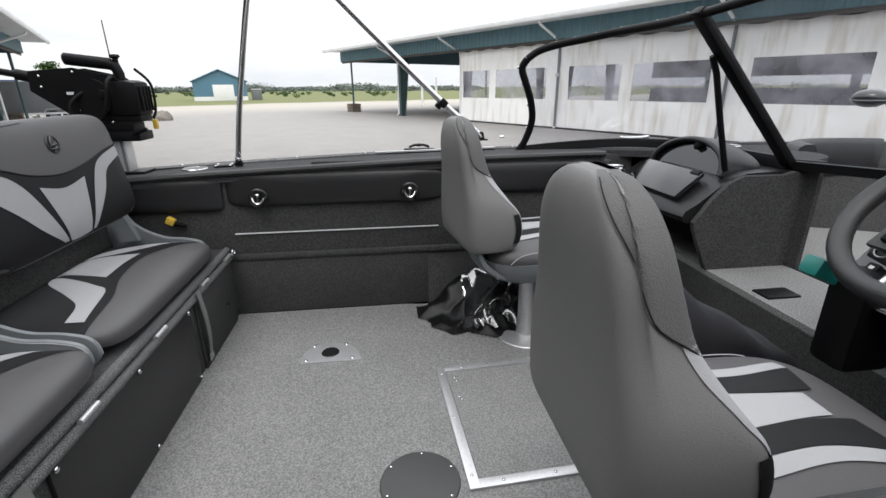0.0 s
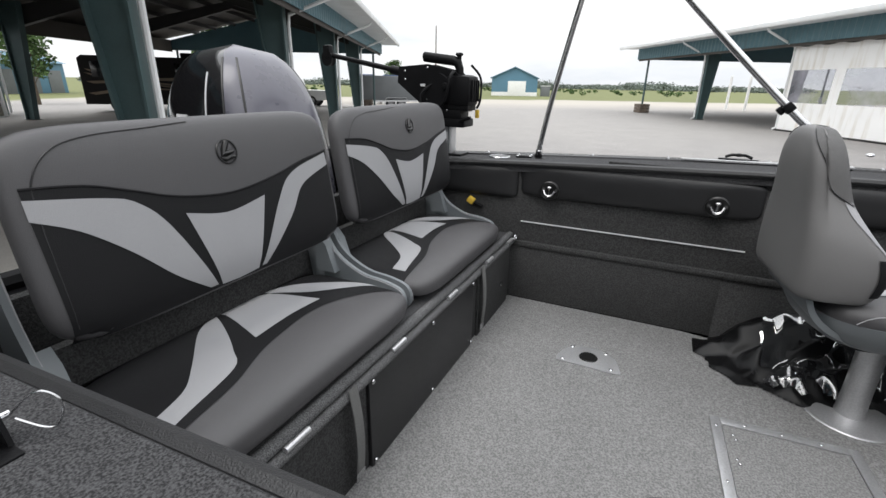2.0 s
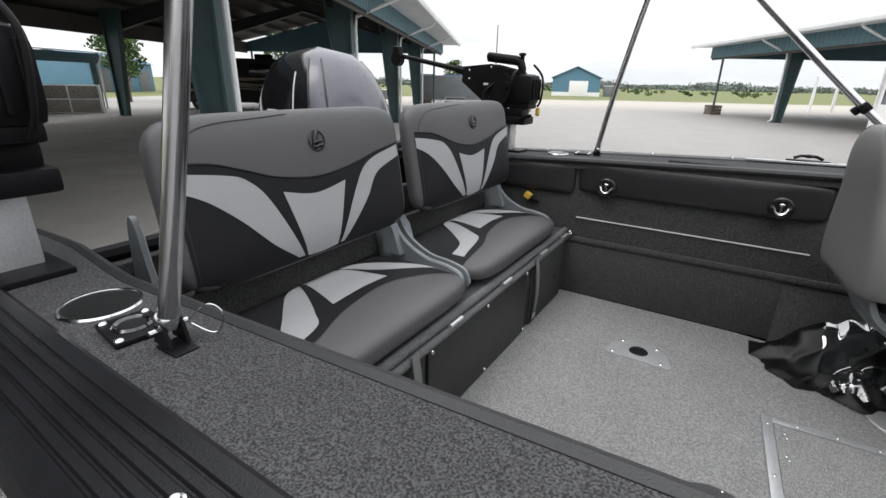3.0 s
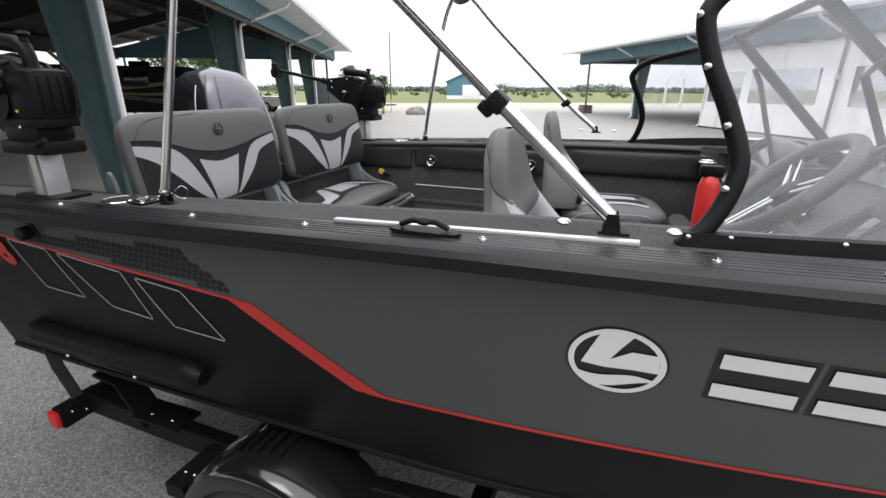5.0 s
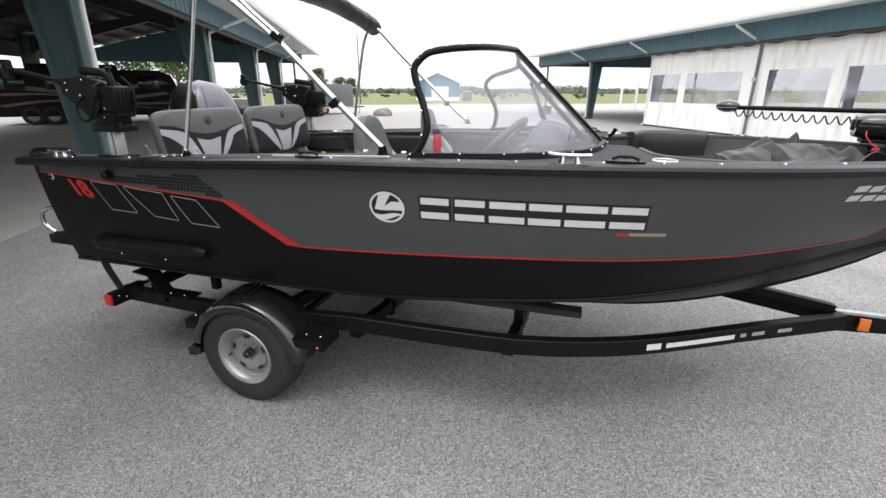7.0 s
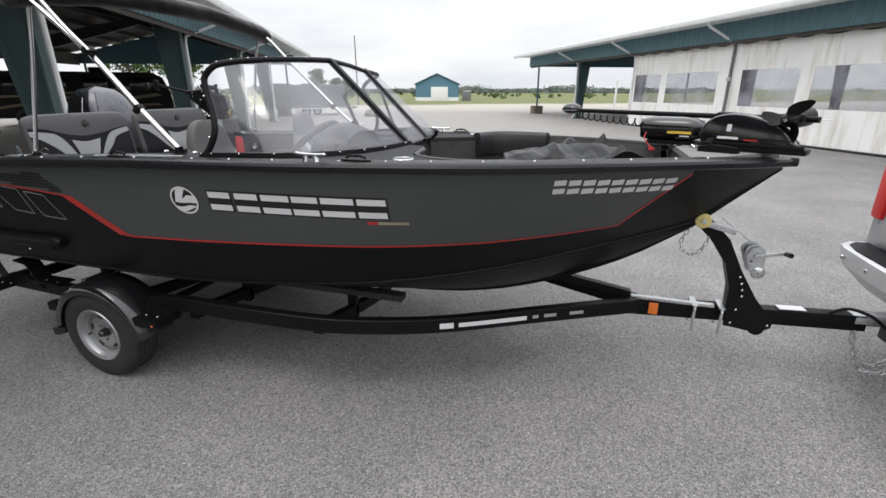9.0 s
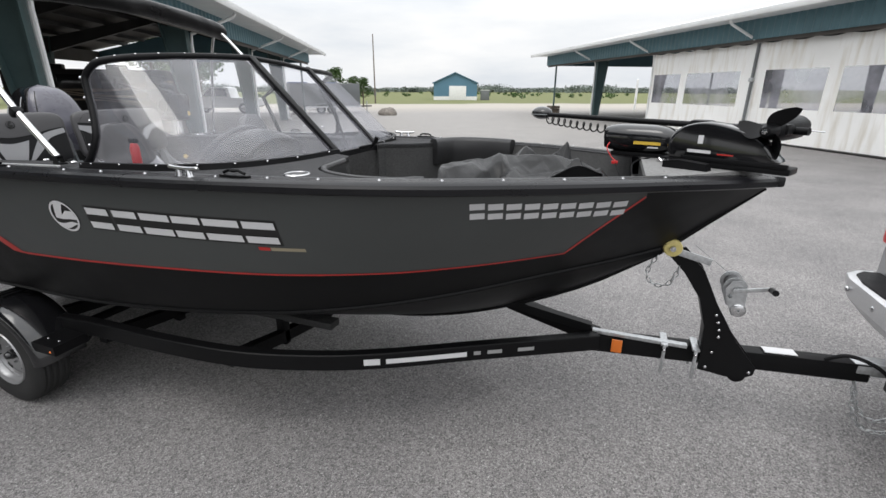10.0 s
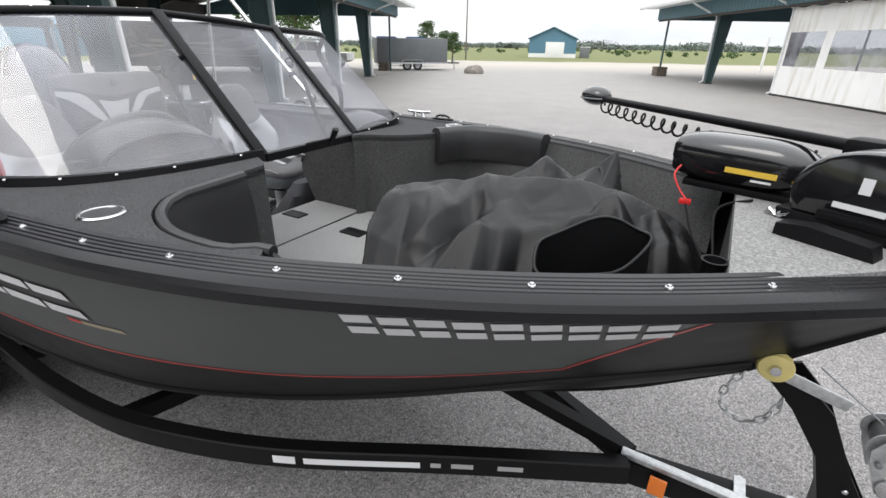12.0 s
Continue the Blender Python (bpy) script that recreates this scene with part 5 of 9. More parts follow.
    ring = [(x, -y) for x, y in outer] + [(x, y) for x, y in outer[::-1]]
    d.prism(ring, 0.03, Matrix.Translation((0, 0, 1.487)))
    part("bow_deck", d, CARPET_LIGHT, boat, "light grey carpeted bow deck")
    front = Geo().add([(3.765, -0.36, 1.49), (3.765, 0.36, 1.49), (3.765, 0.07, 1.12), (3.765, -0.07, 1.12)], [(0, 1, 2, 3)])
    part("bow_bulkhead", front, CARPET_DARK, boat)
    for x, y in ((1.905, 0.105), (2.318, 0.085)):
        h = Geo().box((x, y, 1.102), (0.12, 0.07, 0.01), 0.004)
        part("hatch_latch", h, TRIM_BLACK, boat, "black recessed hatch pull")
    part("hatch_seam", Geo().box((2.15, -0.1, 1.1015), (0.008, 0.9, 0.004)), DECAL_BLACK, boat)


build_deck()

# ---- cockpit ----
def ring_pts(w, h, n, seg):
    """A superellipse outline with half sizes w, h."""
    out = []
    for k in range(seg):
        a = 2 * math.pi * k / seg
        c, s = math.cos(a), math.sin(a)
        r = (abs(c) ** n + abs(s) ** n) ** (-1 / n)
        out.append((w * r * c, h * r * s))
    return out


class Pillow:
    """A padded cushion in its own frame: a across, b along, out of the face +c."""

    def __init__(self, w, h, thick, n=7.0, k=4.0):
        self.w, self.h, self.t, self.n, self.k = w, h, thick, n, k

    def c(self, a, b):
        rho = min(1.0, (abs(a / self.w) ** self.n + abs(b / self.h) ** self.n) ** (1 / self.n))
        return self.t * (1 - rho ** self.k) ** (1 / self.k)

    def body(self, back=0.35, seg=96):
        g = Geo()
        levels = [0.15, 0.35, 0.55, 0.7, 0.8, 0.88, 0.93, 0.965, 0.985, 0.997]
        ring = ring_pts(self.w, self.h, self.n, seg)
        rows = [[(x * m, y * m, self.t * (1 - m ** self.k) ** (1 / self.k)) for x, y in ring] for m in levels]
        rows.append([(x, y, 0.0) for x, y in ring])
        rows += [[(x * m, y * m, -self.t * back * (1 - m ** 3) ** (1 / 3)) for x, y in ring] for m in (0.985, 0.94, 0.8, 0.5)]
        verts = [(0, 0, self.t)] + [p for r in rows for p in r] + [(0, 0, -self.t * back)]
        faces = [(0, 1 + k, 1 + (k + 1) % seg) for k in range(seg)]
        for i in range(len(rows) - 1):
            for k in range(seg):
                a, b = 1 + i * seg + k, 1 + i * seg + (k + 1) % seg
                faces.append((a, a + seg, b + seg, b))
        last = 1 + (len(rows) - 1) * seg
        faces += [(last + (k + 1) % seg, last + k, len(verts) - 1) for k in range(seg)]
        return g.add(verts, faces)

    def patch(self, one, two, lift, rows=10, n=26):
        """A sewn panel between two lines of (a, b)."""
        one, two = [Vector((*p, 0)) for p in one], [Vector((*p, 0)) for p in two]
        la, lb = self.even(spline(one, 8), n), self.even(spline(two, 8), n)
        verts, faces = [], []
        for p, q in zip(la, lb):
            for r in range(rows + 1):
                m = p.lerp(q, r / rows)
                verts.append((m.x, m.y, self.c(m.x, m.y) + lift))
        for i in range(n):
            for r in range(rows):
                faces.append((i * (rows + 1) + r, (i + 1) * (rows + 1) + r, (i + 1) * (rows + 1) + r + 1, i * (rows + 1) + r + 1))
        return Geo().add(verts, faces)

    @staticmethod
    def even(pts, n):
        d = [0.0]
        for a, b in zip(pts[:-1], pts[1:]):
            d.append(d[-1] + (b - a).length)
        out, j = [], 0
        for i in range(n + 1):
            t = d[-1] * i / n
            while j < len(d) - 2 and d[j + 1] < t:
                j += 1
            f = 0 if d[j + 1] == d[j] else (t - d[j]) / (d[j + 1] - d[j])
            out.append(pts[j].lerp(pts[j + 1], min(1, max(0, f))))
        return out


def bench_seat(yc, group):
    """A folding two-tone bench seat: cushion, backrest and grey moulded hinges."""
    s = thing("folding_bench", "two-tone grey vinyl folding bench with light grey insets", "bench", Matrix.Translation((0, yc, 0)), group)
    # backrest: a across boat, b up, facing forward
    lean = radians(9)
    back = Pillow(0.387, 0.192, 0.05, 7.5, 3.8)
    m = Matrix(((0, -math.sin(lean), math.cos(lean), -0.398), (1, 0, 0, 0), (0, math.cos(lean), math.sin(lean), 1.483), (0, 0, 0, 1)))
    zb = lambda z: (z - 1.483) / math.cos(lean)
    rest = part("backrest", back.body(0.9), VINYL_MID, s, "mid grey vinyl backrest")
    rest.matrix_basis = m
    wave = [(-0.365, 1.577), (-0.28, 1.568), (-0.205, 1.545), (-0.118, 1.517), (0.005, 1.502), (0.138, 1.517), (0.249, 1.541), (0.365, 1.556)]
    dark = back.patch([(a, zb(z)) for a, z in wave], [(a * 0.985, zb(1.303)) for a, z in wave], 0.0016, 14, 40)
    part("dark_panel", dark, VINYL_DARK, rest)
    for one, two in (([(-0.366, 1.560), (-0.254, 1.541), (-0.204, 1.522), (-0.154, 1.465), (-0.08, 1.312)], [(-0.366, 1.526), (-0.305, 1.494), (-0.237, 1.436), (-0.169, 1.365), (-0.10, 1.312)]),
                     ([(-0.117, 1.482), (-0.018, 1.462), (0.094, 1.478)], [(-0.068, 1.308), (-0.015, 1.306), (0.038, 1.31)]),
                     ([(0.048, 1.312), (0.133, 1.452), (0.203, 1.518), (0.355, 1.550)], [(0.062, 1.312), (0.173, 1.413), (0.235, 1.481), (0.36, 1.516)])):
        part("light_inset", back.patch([(a, zb(z)) for a, z in one], [(a, zb(z)) for a, z in two], 0.0032, 6), VINYL_LIGHT, rest)
    ring = Geo()
    cx, cz = 0.02, zb(1.590)
    circ = [(cx + 0.026 * math.cos(2 * math.pi * k / 24), cz + 0.026 * math.sin(2 * math.pi * k / 24)) for k in range(25)]
    ring.tube([(a, b, back.c(a, b) + 0.0015) for a, b in circ], 0.0022, 6)
    sw = [(cx + 0.004, cz + 0.022), (cx - 0.008, cz + 0.004), (cx - 0.014, cz - 0.004), (cx + 0.0, cz - 0.003), (cx + 0.016, cz - 0.001)]
    ring.tube([(a, b, back.c(a, b) + 0.001) for a, b in sw], [0.007, 0.007, 0.006, 0.006, 0.004], 8)
    arc = [(cx - 0.02, cz - 0.012), (cx - 0.008, cz - 0.016), (cx + 0.006, cz - 0.012), (cx + 0.018, cz - 0.013)]
    ring.tube([(a, b, back.c(a, b) + 0.001) for a, b in arc], [0.003, 0.006, 0.006, 0.003], 8)
    part("emblem", ring, DECAL_BLACK, rest, "dark stitched round emblem")
    seam = Geo().tube([(a, zb(z), back.c(a, zb(z)) + 0.002) for a, z in [tuple(p)[:2] for p in spline([(a, z, 0) for a, z in wave], 4)]], 0.0022, 6)
    part("piping", seam, VINYL_DARK, rest)
    rim = [tuple(p)[:2] for p in spline([(-0.352, -0.15, 0), (-0.352, 0.05, 0), (-0.342, 0.112, 0), (-0.305, 0.152, 0), (-0.245, 0.168, 0), (-0.14, 0.174, 0), (-0.05, 0.18, 0)], 5)]
    part("border_seam", Geo().tube([(a, b, back.c(a, b) + 0.0004) for a, b in rim], 0.0016, 6), VINYL_BLACK, rest, "dark stitched border seam")
    # cushion: a across, b towards the bow, facing up
    cush = Pillow(0.39, 0.207, 0.058, 7.0, 3.6)
    mc = Matrix(((0, 1, 0, -0.283), (1, 0, 0, 0), (0, 0, 1, 1.118), (0, 0, 0, 1)))
    seat = part("cushion", cush.body(0.7), VINYL_MID, s, "mid grey vinyl cushion")
    seat.matrix_basis = mc
    P = lambda x, y: (max(-0.382, min(0.382, y + 0.405)), x + 0.283)
    edge = [(-0.165, -0.785), (-0.165, -0.722), (-0.181, -0.601), (-0.232, -0.454), (-0.252, -0.264), (-0.198, -0.123), (-0.13, -0.025)]
    dark = cush.patch([P(x, y) for x, y in edge], [(P(-0.4, y)[0], -0.192) for x, y in edge], 0.0016, 14, 40)
    part("dark_panel", dark, VINYL_DARK, seat)
    for one, two in (([(-0.47, -0.41), (-0.429, -0.485), (-0.309, -0.596), (-0.25, -0.661), (-0.232, -0.745)], [(-0.47, -0.405), (-0.367, -0.46), (-0.277, -0.516), (-0.219, -0.569), (-0.183, -0.745)]),
                     ([(-0.475, -0.386), (-0.475, -0.32), (-0.47, -0.26)], [(-0.277, -0.452), (-0.286, -0.329), (-0.28, -0.218)]),
                     ([(-0.47, -0.24), (-0.41, -0.17), (-0.25, -0.03)], [(-0.44, -0.25), (-0.33, -0.19), (-0.21, -0.035)])):
        part("light_inset", cush.patch([P(*p) for p in one], [P(*p) for p in two], 0.0032, 6), VINYL_LIGHT, seat)
    # grey hinge arms on both sides
    for a in (-0.40, 0.40):
        arm = [(-0.47, 1.06), (-0.505, 1.28), (-0.49, 1.45), (-0.462, 1.46), (-0.435, 1.34), (-0.385, 1.235), (-0.29, 1.178), (-0.20, 1.165), (-0.14, 1.145), (-0.125, 1.10), (-0.14, 1.072)]
        poly = [tuple(p)[:2] for p in spline([(x, z, 0) for x, z in arm], 4)]
        g = Geo().prism(poly, 0.012, Matrix(((1, 0, 0, 0), (0, 0, -1, a + 0.006), (0, 1, 0, 0), (0, 0, 0, 1))))
        arm_ob = part("hinge_arm", g, PLASTIC_GREY, s, "grey moulded hinge arm")
        bead = Geo().tube([(x, a + (0.0065 if a < 0 else -0.0065), z - 0.004) for x, z in poly[12:37]], 0.0018, 6)
        part("rib", bead, VINYL_LIGHT, arm_ob)
        blk = Geo().prism([(-0.44, 1.17), (-0.37, 1.17), (-0.40, 1.26), (-0.425, 1.29), (-0.445, 1.27)], 0.03, Matrix(((1, 0, 0, 0), (0, 0, -1, a * 0.955 + 0.015), (0, 1, 0, 0), (0, 0, 0, 1))))
        part("hinge_block", blk, PLASTIC_GREY, s)
    return s


bench_seat(-0.405, "aft bench seats")
bench_seat(0.43, "aft bench seats")


def bench_base():
    b = thing("bench_locker", "charcoal carpeted aft bench locker with black access panels", "locker")
    part("front", Geo().box((-0.095, 0, 0.90), (0.03, 1.90, 0.325), 0.006), CARPET_DARK, b)
    part("top", Geo().box((-0.31, 0, 1.055), (0.44, 1.90, 0.034), 0.012), CARPET_TOP, b, "grey carpeted bench top")
    for x, z, r, name in ((-0.088, 1.063, 0.016, "lid_roll"), (-0.075, 1.034, 0.0145, "front_roll")):
        part(name, Geo().tube([(x, -0.945, z), (x, 0.945, z)], r, 12), CARPET_ROLL, b, "grey speckled carpet roll")
    for y in (-0.56, -0.15, 0.22, 0.6, 0.88):
        part("hinge_piece", Geo().tube([(-0.068, y - 0.035, 1.051), (-0.068, y + 0.035, 1.051)], 0.0075, 10), ALU, b, "short aluminium hinge piece")
    pan = part("access_panel", Geo().box((-0.074, 0.065, 0.885), (0.012, 0.73, 0.29), 0.004), VINYL_BLACK, b, "black access panel")
    for y in (-0.285, 0.065, 0.415):
        for z in (0.755, 1.015):
            part("bolt", Geo().ball((-0.066, y, z), (0.006, 0.008, 0.008), 10, 6), STEEL, pan)
    part("side_panel", Geo().box((-0.074, 0.69, 0.885), (0.010, 0.40, 0.29), 0.004), CARPET_DARK, b)
    for y in (-0.38, 0.50):
        st = Geo()
        st.grid(lambda u, v: (-0.058 + 0.012 * math.sin(math.pi * u), y + 0.032 * (v - 0.5) + 0.01 * u, 1.062 - 0.29 * u), 14, 1)
        st.grid(lambda u, v: (-0.0605 + 0.012 * math.sin(math.pi * u), y + 0.032 * (v - 0.5) + 0.01 * u, 1.062 - 0.29 * u), 14, 1)
        ob = part("strap", st, material("grey_webbing", (0.17, 0.17, 0.165), 0.85, bump=0.8, bump_scale=900, grain=0.15, grain_scale=500), b, "grey webbing strap")
        part("strap_end", Geo().box((-0.057, y + 0.01, 0.785), (0.006, 0.036, 0.03), 0.002), STEEL, ob)
    part("latch", Geo().box((-0.066, 0.78, 0.87), (0.01, 0.03, 0.016), 0.003), STEEL, b)
    part("back_board", Geo().box((-0.54, 0, 1.18), (0.03, 1.88, 0.36), 0.006), CARPET_DARK, b)
    for y in (-0.405, 0.43):
        part("under_strip", Geo().box((-0.49, y, 1.205), (0.03, 0.74, 0.10), 0.01), CARPET_DARK, b)
    # motor well floor and splash pan behind the bench
    part("splash_well", Geo().box((-0.83, 0, 1.16), (0.56, 1.90, 0.03), 0.006), TRIM_BLACK, b)


bench_base()


def cockpit_fittings():
    for s in (1, -1):
        xs = [(-0.62, -0.065), (-0.05, 0.905), (0.92, 1.72)] if s > 0 else [(0.92, 1.35)]
        for x0, x1 in xs:
            w, h = (x1 - x0) / 2, 0.075
            pl = Pillow(w, h, 0.035, 9.0, 3.2)
            mm = Matrix(((1, 0, 0, (x0 + x1) / 2), (0, 0, -s, s * 0.955), (0, 1, 0, 1.328 + 0.012 * (x0 + x1)), (0, 0, 0, 1)))
            ob = part("bolster", pl.body(0.3), VINYL_BLACK, boat, "black padded vinyl side bolster")
            ob.matrix_basis = mm
    for x, z in ((0.09, 1.305), (0.747, 1.312)):
        base = part("rod_holder_cup", Geo().lathe([(0.0, 0.006), (0.022, 0.004), (0.038, 0.012), (0.043, 0.008), (0.043, 0.0), (0.0, -0.004)], 28), DECAL_BLACK, boat, "black round cup with a steel hook")
        base.matrix_basis = Matrix.Translation((x, 0.916, z)) @ Matrix.Rotation(radians(90), 4, "X")
        hook = Geo().tube(spline([(-0.024, 0.002, 0.014), (-0.016, -0.014, 0.02), (0, -0.022, 0.022), (0.016, -0.014, 0.02), (0.024, 0.002, 0.014)], 5), 0.006, 8)
        hook.tube([(0, -0.02, 0.02), (0, 0.012, 0.018)], 0.006, 8)
        hook.ball((0, 0.016, 0.018), (0.012, 0.008, 0.008), 10, 6)
        part("hook", hook, STEEL, base, "polished steel hook")
    # yellow plug by the bench
    plug = thing("yellow_plug", "yellow drain plug hanging at the inner wall", "plug", Matrix.Translation((-0.29, 0.925, 1.215)))
    part("cap", Geo().box((0, 0, 0), (0.035, 0.03, 0.03), 0.006, Matrix.Rotation(0.5, 3, "Y")), YELLOW, plug)
    part("stem", Geo().tube([(0.015, 0, -0.01), (0.05, 0.02, -0.03)], 0.009, 8), TRIM_BLACK, plug)
    ring = thing("tie_ring", "steel tie ring on the bench end", "ring", Matrix.Translation((-0.055, 0.925, 1.06)))
    part("ring", Geo().tube([(0.0, 0.016 * math.cos(2 * math.pi * k / 16), 0.016 * math.sin(2 * math.pi * k / 16)) for k in range(17)], 0.005, 6), STEEL, ring)
    # floor fittings
    ped = thing("seat_base_plate", "silver pedestal floor plate with an open socket", "plate", Matrix.Translation((0.385, 0.535, 0.738)))
    out = [(-0.112, -0.068), (0.0, -0.066), (0.116, -0.068), (0.118, -0.03), (0.085, 0.045), (0.0, 0.08), (-0.085, 0.045), (-0.114, -0.03)]
    out = [tuple(p)[:2] for p in spline([(x, y, 0) for x, y in out + out[:1]], 5)[:-1]]
    part("plate", Geo().prism(out, 0.006), ALU, ped)
    part("socket", Geo().lathe([(0.0, 0.0065), (0.026, 0.0065), (0.027, 0.0085), (0.033, 0.0095), (0.036, 0.0062)], 24), DECAL_BLACK, ped)
    for x, y in ((-0.09, -0.05), (0.09, -0.05), (-0.07, 0.055), (0.06, 0.055)):
        part("screw", Geo().ball((x, y, 0.006), (0.008, 0.008, 0.004), 10, 6), STEEL, ped)
    hatch = thing("floor_hatch", "carpeted floor hatch with a bare aluminium frame", "hatch", Matrix.Translation((1.005, 0.09, 0.738)) @ Matrix.Rotation(radians(2.6), 4, "Z"))
    part("lid", Geo().box((0, 0, 0.003), (0.33, 0.505, 0.006)), CARPET_LIGHT, hatch)
    for c, sz in (((-0.182, 0, 0.004), (0.03, 0.57, 0.009)), ((0.182, 0, 0.004), (0.03, 0.57, 0.009)), ((0, -0.27, 0.004), (0.334, 0.03, 0.009)), ((0, 0.27, 0.004), (0.334, 0.03, 0.009))):
        part("frame_strip", Geo().box(c, sz, 0.001), ALU, hatch, "aluminium frame strip")
    for x, y in ((-0.182, -0.24), (-0.182, 0.0), (-0.182, 0.24), (-0.1, 0.27), (0.0, 0.27), (0.1, 0.27), (-0.1, -0.27), (0.05, -0.27), (-0.14, 0.21), (-0.135, 0.19), (-0.145, 0.10), (-0.14, 0.085)):
        part("screw", Geo().ball((x, y, 0.0085), (0.005, 0.005, 0.0025), 8, 6), STEEL, hatch)
    cov = thing("round_cover", "dark grey round inspection cover on the floor", "cover", Matrix.Translation((0.692, -0.155, 0.738)))
    part("disc", Geo().lathe([(0.0, 0.006), (0.10, 0.006), (0.108, 0.004), (0.111, 0.0)], 40), PLASTIC_DARK, cov)
    for k in range(6):
        a = k * math.pi / 3 + 0.4
        part("screw", Geo().ball((0.098 * math.cos(a), 0.098 * math.sin(a), 0.006), (0.005, 0.005, 0.003), 8, 6), STEEL, cov)


DASH_BLACK = material("satin_black_dash", (0.012, 0.012, 0.013), 0.36, spec=0.4, bump=0.15, bump_scale=500, stain=0.1)
PLASTIC_DARK = material("dark_grey_plastic", (0.05, 0.05, 0.05), 0.5, bump=0.3, bump_scale=300, stain=0.1)
MESH_GREY = material("woven_grey_vinyl", (0.085, 0.083, 0.083), 0.62, bump=0.6, bump_scale=600, grain=0.12, grain_scale=600)
cockpit_fittings()


def loft(sections, seg=40, n=3.0):
    """Closed skin through (z, centre x, centre y, half depth, half width) rows."""
    g = Geo()
    verts, faces = [], []
    for z, cx, cy, d, w in sections:
        verts += [(cx + x, cy + y, z) for x, y in ring_pts(d, w, n, seg)]
    for i in range(len(sections) - 1):
        for k in range(seg):
            a, b = i * seg + k, i * seg + (k + 1) % seg
            faces.append((a, b, b + seg, a + seg))
    faces.append(tuple(range(seg))[::-1])
    faces.append(tuple((len(sections) - 1) * seg + k for k in range(seg)))
    return g.add(verts, faces)


def bucket_ring(z, back, front, half):
    """Plan outline of the bucket back at one height: flat behind, wings forward, hollow between them."""
    deep = front - back
    full = max(0.0, min(1.0, (z - 0.62) / 0.1))
    mid = min(front, back + 0.085) * (1 - full) + front * full
    side = [(back, 0.0), (back, 0.35 * half), (back + 0.001, 0.68 * half), (back + 0.008, 0.86 * half), (back + 0.030, 0.965 * half), (back + 0.4 * deep, half), (front - 0.24 * deep, 0.99 * half),
            (front - 0.06 * deep, 0.95 * half), (front, 0.86 * half), (front - 0.1 * (front - mid), 0.74 * half), (mid + 0.45 * (front - mid), 0.58 * half), (mid, 0.36 * half), (mid, 0.0)]
    other = [(x, -y) for x, y in side[-2:0:-1]]
    loop = [(x, y, z) for x, y in side + other]
    return spline(loop + loop[:1], 3)[:72]


def bucket_rows(rows):
    """Smooths the list of heights into closely spaced rows."""
    a = spline([(z, b, f) for z, b, f, h in rows], 4)
    c = spline([(z, h, 0) for z, b, f, h in rows], 4)
    return [(p.x, p.y, p.z, q.y) for p, q in zip(a, c)]


def bucket_skin(rows):
    """A closed skin through the outlines."""
    n = 72
    verts = [p for row in rows for p in bucket_ring(*row)]
    faces = [(i * n + k, i * n + (k + 1) % n, (i + 1) * n + (k + 1) % n, (i + 1) * n + k) for i in range(len(rows) - 1) for k in range(n)]
    faces += [tuple(range(n))[::-1], tuple((len(rows) - 1) * n + k for k in range(n))]
    return Geo().add(verts, faces)


def bucket_band(rows, lift, k0, k1, n=30):
    """A sewn panel on the skin, from outline position k0(z) to k1(z), set proud of it."""
    verts, faces = [], []
    for row in rows:
        ring = bucket_ring(*row)
        a, b = k0(row[0]), k1(row[0])
        for i in range(n + 1):
            k = a + (b - a) * i / n
            j = int(math.floor(k))
            p, q = ring[j % 72], ring[(j + 1) % 72]
            t = ring[(j + 2) % 72] - ring[(j - 1) % 72]
            verts.append(p.lerp(q, k - j) + Vector((-t.y, t.x, 0)).normalized() * lift)
    for i in range(len(rows) - 1):
        for j in range(n):
            a = i * (n + 1) + j
            faces.append((a, a + 1, a + n + 2, a + n + 1))
    return Geo().add(verts, faces)


